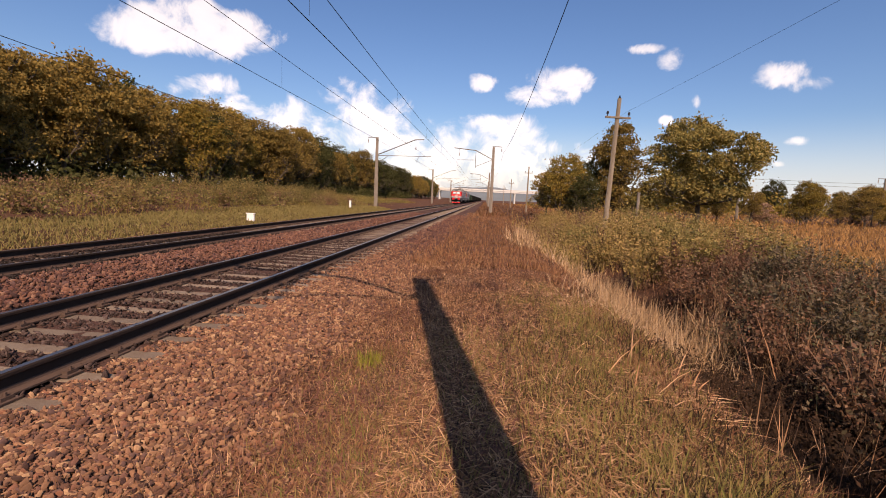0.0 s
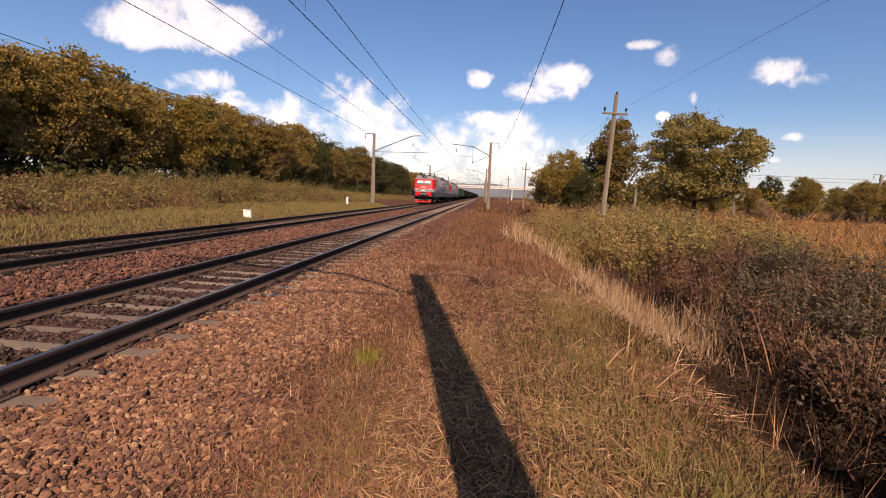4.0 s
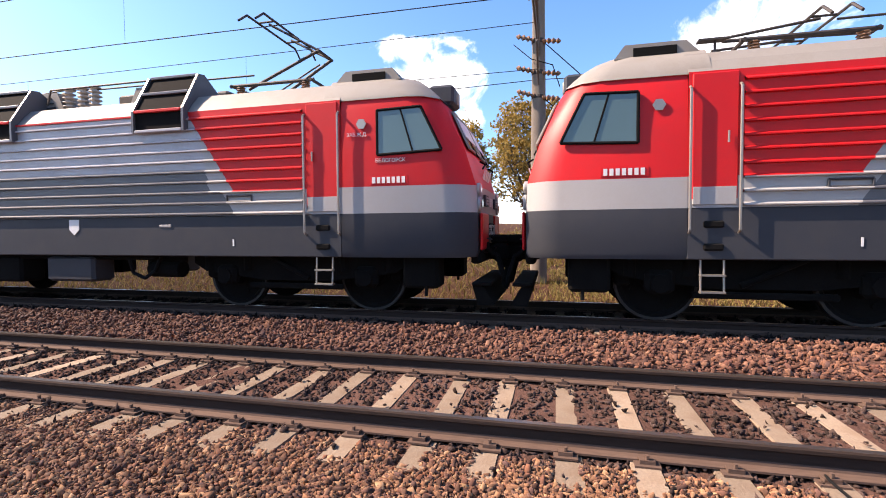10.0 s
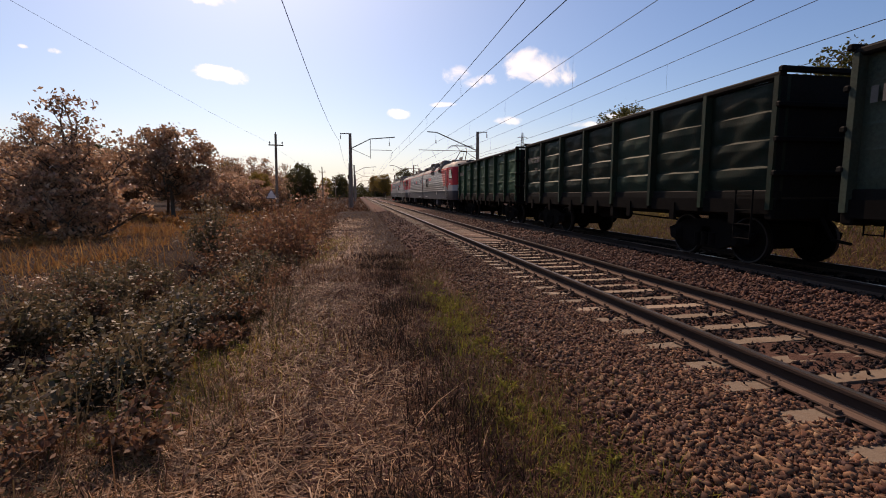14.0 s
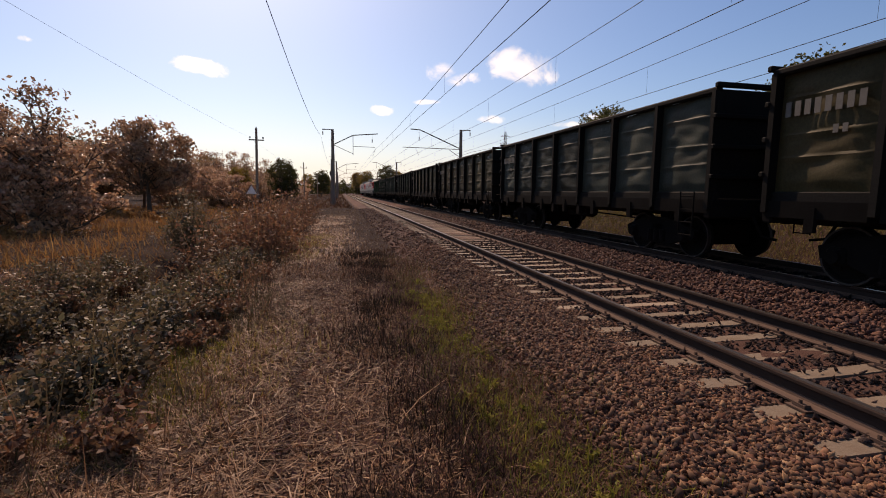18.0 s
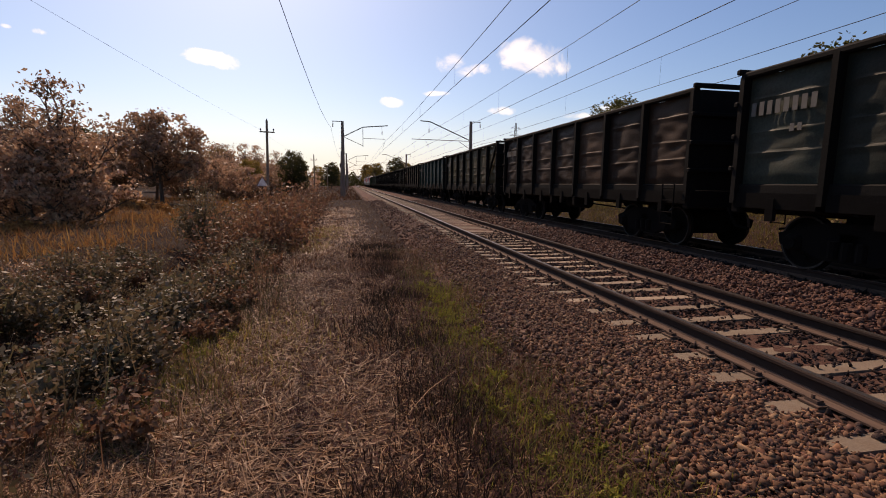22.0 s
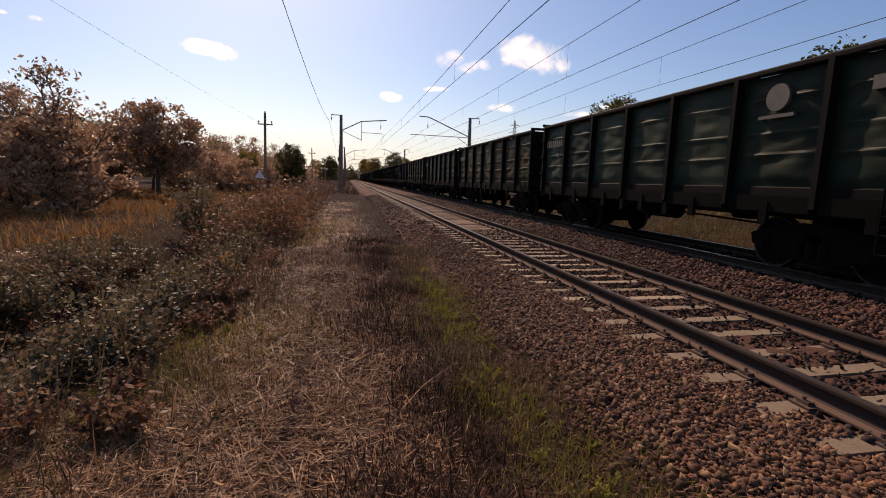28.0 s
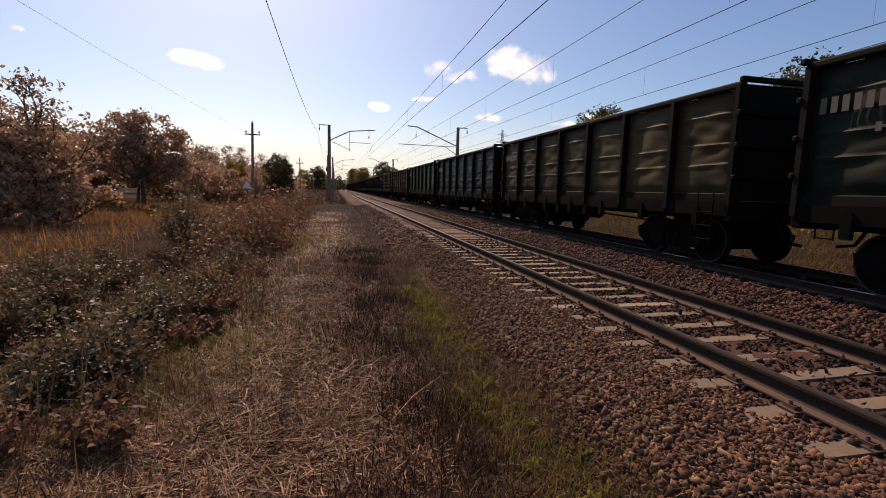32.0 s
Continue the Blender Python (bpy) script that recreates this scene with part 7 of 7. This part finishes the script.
# green tufts
x, y = around(6500, [(2.95, -7.2), (2.9, -6.0), (3.15, -4.9), (3.0, -2.3), (3.1, -3.2), (2.75, -1.5), (6.0, -4.3), (5.9, -3.7), (6.2, -4.8)], 0.23)
blades("green_grass", "tufts of fresh green grass beside the ballast", x, y, 0.13, 0.007, 0.9, GREEN)
x, y = around(5000, [(5.3, -5.2), (5.6, -4.2), (5.3, -15.4), (5.6, -12.9), (5.2, -18)], 0.45)
blades("green_grass", "thin greenish grass among straw", x, y, 0.13, 0.008, 1.1, OCHRE)
x, y = around(11000, [(4.9, 2.4), (5.4, 3.0), (5.8, 3.4), (5.0, 4.2), (5.6, 4.4), (6.0, 2.6), (5.2, 5.6), (5.9, 6.2)], 0.45)
blades("green_grass", "olive-green grass beside the mast", x, y, 0.12, 0.006, 0.8, OLIVE_GRASS)
x, y = around(200, [(3.2, 4.7)], 0.06)
blades("green_tuft", "small bright green tuft", x, y, 0.13, 0.012, 0.5, GREEN)
mounds("green_weeds", "low leafy bright green weeds beside the ballast", 40, (2.65, 3.35), (-8.5, -1.6), (0.06, 0.16), 0.6, 110, 0.012, GREEN)
mounds("green_weeds", "low leafy green weeds on the path", 14, (5.6, 6.3), (-5.6, -3.2), (0.06, 0.16), 0.6, 110, 0.013, GREEN)
# fallen reed stalks
x, y = around(420, [(5.8, 4.6), (5.9, 5.2), (6.1, 4.2), (5.6, 5.0), (5.2, 3.3), (5.8, 8.2), (5.4, 9.2), (6.2, 6.6), (6.6, 7.6)], 0.24)
blades("fallen_stalks", "long fallen pale reed stalks", x, y, 0.5, 0.017, 2.9, STRAW, "straw")
x, y = around(260, [(4.6, -3.6), (5.2, -5.5), (5.6, -7.5), (4.0, -2.6), (6.3, -7)], 0.6)
blades("fallen_stalks", "long fallen pale reed stalks", x, y, 0.5, 0.011, 2.75, STRAW, "straw")
x, y = around(170, [(6.25, 4.8), (6.1, 4.3), (6.35, 5.3), (6.3, 4.5)], 0.2)
blades("fallen_stalks", "heap of broken reed stalks at the bank", x, y, 0.5, 0.016, 2.8, STRAW, "straw")
x, y = around(900, [(6.25, 4.8), (6.1, 4.2), (6.35, 5.3), (6.1, 7.4), (5.9, 8.6)], 0.28)
blades("fallen_stalks", "brown broken stalks at the bank", x, y, 0.3, 0.012, 2.6, DRY, "straw")
x, y = around(60, [(5.0, 3.0), (6.65, 3.4), (5.15, 2.7), (6.6, 9.4), (6.2, 9.8)], 0.14)
blades("dead_leaves", "broad pale dead reed leaves on the grass", x, y, 0.26, 0.032, 3.0, STRAW, "straw")
# standing reeds, weeds and the ditch, looking along the line
x, y = around(2600, [(7.3, 12.0), (7.5, 9.8), (7.7, 8.7), (8.3, 8.7), (7.4, 10.8), (8.1, 10.4), (7.8, 12.6), (8.8, 9.6)], 0.24)
blades("dry_reeds", "tall dry golden reeds at the ditch", x, y, 0.75, 0.013, 0.8, REED, "reeds")
x, y = around(2400, [(7.2, 11.6), (7.4, 9.2), (7.9, 8.3), (6.9, 10.3), (8.5, 8.5), (6.6, 8.6), (7.0, 7.6)], 0.36)
blades("dry_reeds", "bent dry golden reeds at the ditch", x, y, 0.55, 0.013, 1.7, REED, "reeds")
x, y = around(1300, [(6.9, 15.5), (6.3, 19.5), (6.1, 21.5), (7.6, 17), (7.1, 23), (6.6, 27), (7.4, 32), (8.4, 20)], 0.4)
blades("dry_reeds", "tall dry reeds along the ditch", x, y, 0.75, 0.018, 0.8, REED, "reeds")
x, y = around(26, [(9.0, 8.2), (9.4, 8.8), (8.8, 7.6), (12.6, 10.4), (11.8, 9.0), (10.6, 9.6)], 0.3)
blades("dead_stalks", "single tall dead stalks over the weeds", x, y, 1.15, 0.022, 0.35, STRAW, "straw")
x, y, k = clumps(1300, 40, 8.6, 15.0, 4.5, 16, 0.22)
blades("dry_reeds", "pale reed stalks among the weeds", x, y, 0.75 * k, 0.01, 0.6, STRAW, "reeds")
x, y, k = clumps(7000, 80, 8.8, 15.0, 6.5, 24, 0.45)
blades("rough_grass", "brown rough grass among the weeds", x, y, 0.4 * k, 0.012, 1.0, DRY)
# the ditch's deep shade is coloured into its grass and weeds
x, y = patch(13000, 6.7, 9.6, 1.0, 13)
blades("ditch_grass", "withered grass in the ditch, colour darkened for shade", x, y, 0.25, 0.011, 1.1, DITCH)
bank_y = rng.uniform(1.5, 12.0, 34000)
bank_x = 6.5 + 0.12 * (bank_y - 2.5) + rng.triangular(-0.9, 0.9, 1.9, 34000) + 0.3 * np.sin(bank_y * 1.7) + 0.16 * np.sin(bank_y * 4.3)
blades("ditch_grass", "withered grass on the side of the ditch, colour darkened for shade", bank_x, bank_y, 0.2, 0.01, 1.2, DITCH)
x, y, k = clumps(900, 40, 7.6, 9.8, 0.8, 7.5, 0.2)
weeds("ditch_weeds", "withered weeds filling the ditch, colour darkened for shade", x, y, 0.4 * k, 34, 0.02, DITCH, "weeds", 0.35)
x, y, k = clumps(600, 45, 8.8, 14.5, 1.8, 12, 0.3)
weeds("ditch_weeds", "grey-green weeds over the ditch", x, y, 0.7 * k, 26, 0.034, WEED, "weeds", 0.3)
x, y, k = clumps(700, 45, 8.4, 15.5, 4, 20, 0.3)
weeds("ditch_weeds", "russet withered weeds over the ditch", x, y, 0.75 * k, 22, 0.03, BROWNWEED, "weeds", 0.3)
x, y, k = clumps(620, 45, 7.4, 17, 16, 46, 0.7)
weeds("shrubs", "low olive shrubs beside the line", x, y, 1.3 * k, 64, 0.05, SHRUB, "shrubs", 0.35)
x, y, k = clumps(420, 35, 7.4, 18, 14, 46, 0.6)
weeds("shrubs", "brown withered shrubs beside the line", x, y, 1.1 * k, 56, 0.046, BROWNWEED, "shrubs", 0.35)
x, y = patch(26000, 13, 60, 14, 80, 0.2, 1.4)
blades("field_grass", "tall tan grass of the open field", x, y, 0.75, 0.05, 0.9, TAN)
# bushy weeds over the ditch, and the field behind them
mounds("ditch_bushes", "dark grey-green bushy weeds over the ditch", 22, (9.8, 13.4), (6.5, 12), (0.5, 0.95), 0.95, 1100, 0.032, WEED)
mounds("ditch_bushes", "brown withered bushy weeds over the ditch", 30, (8.8, 14), (5.0, 13), (0.4, 0.85), 0.85, 700, 0.032, BROWNWEED)
mounds("ditch_bushes", "withered brush in the ditch, colour darkened for shade", 26, (7.0, 9.4), (1.2, 7.5), (0.2, 0.6), 0.5, 420, 0.02, DITCH)
x, y, k = clumps(350, 26, 6.9, 9.6, 2.0, 8, 0.2)
blades("pale_stalks", "thin pale stalks standing in the ditch", x, y, 0.55 * k, 0.008, 0.7, STRAW, "straw")
mounds("ditch_bushes", "olive bushy weeds behind the reeds", 22, (8.6, 14.5), (14, 27), (0.7, 1.15), 1.05, 1300, 0.045, SHRUB)
mounds("ditch_bushes", "dull green bushy weeds behind the reeds", 20, (8.6, 15.5), (13, 27), (0.7, 1.15), 1.05, 1300, 0.042, MEADOW)
mounds("ditch_bushes", "brown bushy weeds behind the reeds", 9, (8.2, 14.5), (12, 25), (0.5, 0.9), 1.0, 1000, 0.04, BROWNWEED)
x, y = patch(30000, 9.8, 26, 7.5, 28, 0.2)
blades("field_grass", "tan grass at the edge of the field", x, y, 0.65, 0.013, 1.15, TAN)
x, y = patch(9000, 18, 170, 70, 280)
blades("field_grass", "tan grass of the far field", x, y, 1.0, 0.3, 1.1, TAN)
x, y = patch(9000, 3.1, 22, 50, 330, 0.0, 1.6)
blades("verge_grass", "dry brown grass far along the line", x, y, 0.45, 0.12, 0.8, DRY)
x, y = patch(7000, 3.1, 16, -50, -300, 0.0, 1.6)
blades("verge_grass", "dry brown grass far along the line", x, y, 0.45, 0.12, 0.8, DRY)
x, y, k = clumps(9000, 130, 5.9, 7.3, 1.5, 12, 0.2)
blades("bank_grass", "rough dry grass hanging over the bank", x, y, 0.2 * k, 0.008, 1.3, DRY)
x, y, k = clumps(5000, 60, 5.4, 6.8, 1.5, 9, 0.18)
blades("bank_grass", "olive grass along the bank", x, y, 0.2 * k, 0.007, 1.0, OLIVE_GRASS)
# the other way: low bushes, russet field
mounds("low_bushes", "low dark grey-green bushes beside the path", 60, (6.6, 9.8), (-12, -1.5), (0.35, 0.85), 0.75, 900, 0.036, WEED)
mounds("low_bushes", "small dark grey-green bushes along the edge of the path", 34, (6.1, 7.0), (-12, -2.6), (0.22, 0.48), 0.85, 520, 0.032, WEED)
mounds("low_bushes", "small brown bushes along the edge of the path", 18, (5.75, 7.0), (-10, -2.6), (0.16, 0.38), 0.85, 400, 0.028, BROWNWEED)
mounds("low_bushes", "low dark grey-green bushes away from the path", 26, (9.4, 13.5), (-7.5, -1.5), (0.35, 0.75), 0.7, 800, 0.034, WEED)
# unseen bushes, added to cast shade into the ditch
mounds("low_bushes", "dark bushes added out of view to shade the ditch", 30, (8.0, 10.8), (-2.2, 2.8), (0.45, 0.9), 1.0, 700, 0.034, DITCH)
# taller unseen weeds, added so their shadow reaches further along the ditch
mounds("ditch_bushes", "tall dark weeds added beyond the view's edge to shade the ditch", 12, (8.0, 9.4), (1.6, 4.0), (0.5, 0.8), 1.7, 900, 0.034, DITCH)
mounds("low_bushes", "tall dark bush at the end of the path", 3, (8.2, 9.4), (-16, -14), (0.8, 1.05), 1.7, 1500, 0.045, WEED)
mounds("field_bushes", "russet brush in the open field", 26, (13, 34), (-42, -18), (0.5, 1.0), 0.65, 460, 0.06, RUSSET)
x, y = patch(34000, 9.4, 30, -42, -7.5, 0.2)
blades("field_grass", "soft russet grass of the open field", x, y, 0.42, 0.018, 1.2, RUSSET)
mounds("low_bushes", "taller russet bushes at the end of the path", 12, (6.5, 7.8), (-17, -10.5), (0.5, 0.85), 1.45, 900, 0.046, BROWNWEED)
mounds("low_bushes", "small sunlit olive bushes beside the path", 6, (6.1, 10.5), (-11, -2.2), (0.2, 0.5), 0.75, 520, 0.026, SHRUB)
mounds("low_bushes", "small rusty bushes beside the path", 6, (6.1, 10.5), (-12, -2.6), (0.2, 0.5), 0.75, 420, 0.026, RUSTY_LEAF)
mounds("low_bushes", "taller olive bushes at the end of the path", 7, (6.6, 7.9), (-17, -11.5), (0.5, 0.8), 1.3, 900, 0.044, SHRUB)
mounds("low_bushes", "low brown withered bushes beside the path", 30, (6.4, 10.5), (-12, -2.2), (0.3, 0.75), 0.7, 640, 0.033, BROWNWEED)
x, y, k = clumps(15000, 90, 3.3, 4.2, -13, -0.9, 0.17)
blades("withered_weeds", "dark withered weeds between path and ballast", x, y, 0.17 * k, 0.007, 1.0, DITCH)
x, y, k = clumps(8000, 100, 3.1, 6.2, 1.5, 13, 0.17)
blades("withered_weeds", "dark withered tufts on the verge", x, y, 0.11 * k, 0.006, 1.2, DITCH)
x, y, k = clumps(5000, 60, 4.7, 6.3, 1.2, 7, 0.16)
blades("withered_weeds", "dark withered tufts near the bank", x, y, 0.12 * k, 0.007, 1.1, DITCH)
x, y, k = clumps(900, 70, 6.1, 10.5, -12, -1.6, 0.3)
weeds("low_bushes", "low dark olive bushes beside the path", x, y, 0.42 * k, 34, 0.02, WEED, "bushes", 0.4)
x, y, k = clumps(450, 40, 6.1, 10.5, -12, -1.6, 0.3)
weeds("low_bushes", "low brown withered bushes beside the path", x, y, 0.42 * k, 32, 0.019, BROWNWEED, "bushes", 0.4)
x, y, k = clumps(9000, 90, 5.5, 7.8, -4.5, 0.2, 0.25)
blades("tangled_grass", "tangled brown dead grass at the ditch side", x, y, 0.26 * k, 0.006, 1.5, DRY)
x, y, k = clumps(900, 60, 5.4, 7.6, -5, 0, 0.3)
blades("pale_stalks", "bent pale stalks in the dead grass", x, y, 0.36 * k, 0.006, 1.6, STRAW, "straw")
# near-black blades paint in the shade below the bushes
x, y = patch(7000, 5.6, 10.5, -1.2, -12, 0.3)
blades("bush_grass", "dry grass under the bushes, colour darkened for shade", x, y, 0.17, 0.009, 1.3, DITCH)
x, y, k = clumps(380, 14, 6.2, 7.6, -24, -12.5, 0.35)
weeds("shrubs", "tall russet shrubs along the path", x, y, 1.5 * k, 40, 0.05, BROWNWEED, "shrubs", 0.3)
x, y, k = clumps(420, 22, 6.2, 8.4, -34, -13.5, 0.4)
weeds("shrubs", "brown-tinged shrubs along the path", x, y, 1.35 * k, 36, 0.055, BROWNWEED, "shrubs", 0.35)
x, y, k = clumps(200, 11, 6.6, 8.4, -26, -13.5, 0.4)
weeds("shrubs", "dark green shrubs along the path", x, y, 1.3 * k, 36, 0.055, WEED, "shrubs", 0.35)
x, y, k = clumps(30000, 420, 9.5, 42, -60, -10, 0.75)
blades("field_grass", "tall russet grass of the open field", x, y, 0.5 * k, 0.028, 0.95, RUSSET)
# beyond the far track
mounds("meadow_bushes", "tangled olive bushes in the meadow", 60, (-27, -12.4), (4, 70), (0.8, 1.8), 0.8, 1000, 0.055, SHRUB)
mounds("meadow_bushes", "dull green tangled bushes in the meadow", 50, (-27, -13), (4, 70), (0.7, 1.7), 0.85, 900, 0.055, MEADOW)
x, y = patch(18000, -9.6, -7.2, -40, 60)
blades("short_grass", "thin pale grass along the far ballast", x, y, 0.13, 0.014, 1.0, LAWN)
x, y = patch(16000, -14.0, -7.4, -40, 0)
blades("short_grass", "rough yellowing grass beyond the far track", x, y, 0.3, 0.022, 0.9, OLIVE_GRASS)
x, y = patch(60000, -12.0, -7.6, 0, 60)
blades("short_grass", "short yellow-green grass along the far ballast", x, y, 0.18, 0.026, 0.9, LAWN)
x, y, k = clumps(44000, 700, -30, -12.2, -40, 110, 0.7)
blades("meadow_grass", "tall ochre meadow grass below the wood", x, y, 0.7 * k, 0.028, 0.8, OCHRE)
x, y = patch(1300, -28, -10.5, -30, 90, 0.5)
weeds("shrubs", "tangled olive shrubs below the wood", x, y, 1.0, 60, 0.06, MEADOW, "shrubs", 0.5)
x, y = patch(500, -27, -11, 14, 60, 0.6)
weeds("shrubs", "brown withered shrubs below the wood", x, y, 1.1, 46, 0.065, BROWNWEED, "shrubs", 0.4)
x, y = patch(1100, -42, -26, 10, 200, 0.1)
weeds("undergrowth", "dark undergrowth at the edge of the wood", x, y, 2.6, 34, 0.2, DARK_LEAF, "undergrowth", 0.35)


def roll(rep, wheels, radius, sense):
    """Rolls one wheelset and lets all alike share its turning."""
    rows = [(k / FPS, Matrix.Translation(rep.location) @ Matrix.Rotation(sense * SPEED * k / FPS / radius, 4, "X")) for k in range(0, 32 * FPS + 1)]
    walk(rep, rows)
    for o in wheels:
        if o is not rep:
            o.rotation_mode = "QUATERNION"
            o.animation_data_create()
            o.animation_data.action = rep.animation_data.action
            o.animation_data.action_slot = rep.animation_data.action_slot


def motions():
    for ob, y0, turn in TRAIN:
        walk(ob, [(t, pose(XT, nose + y0, 0, 0, 0, turn)) for t, nose in NOSE_AT])
    groups = {}
    for ob, y0, turn in TRAIN:
        for w in ob.children_recursive:
            if w.name.split(".")[0] == "wheelset":
                groups.setdefault((round(w.location.z, 3), round(w.location.y, 2), turn), []).append(w)
    for (radius, _, turn), wheels in groups.items():
        roll(wheels[0], wheels, radius, -1 if turn else 1)


motions()
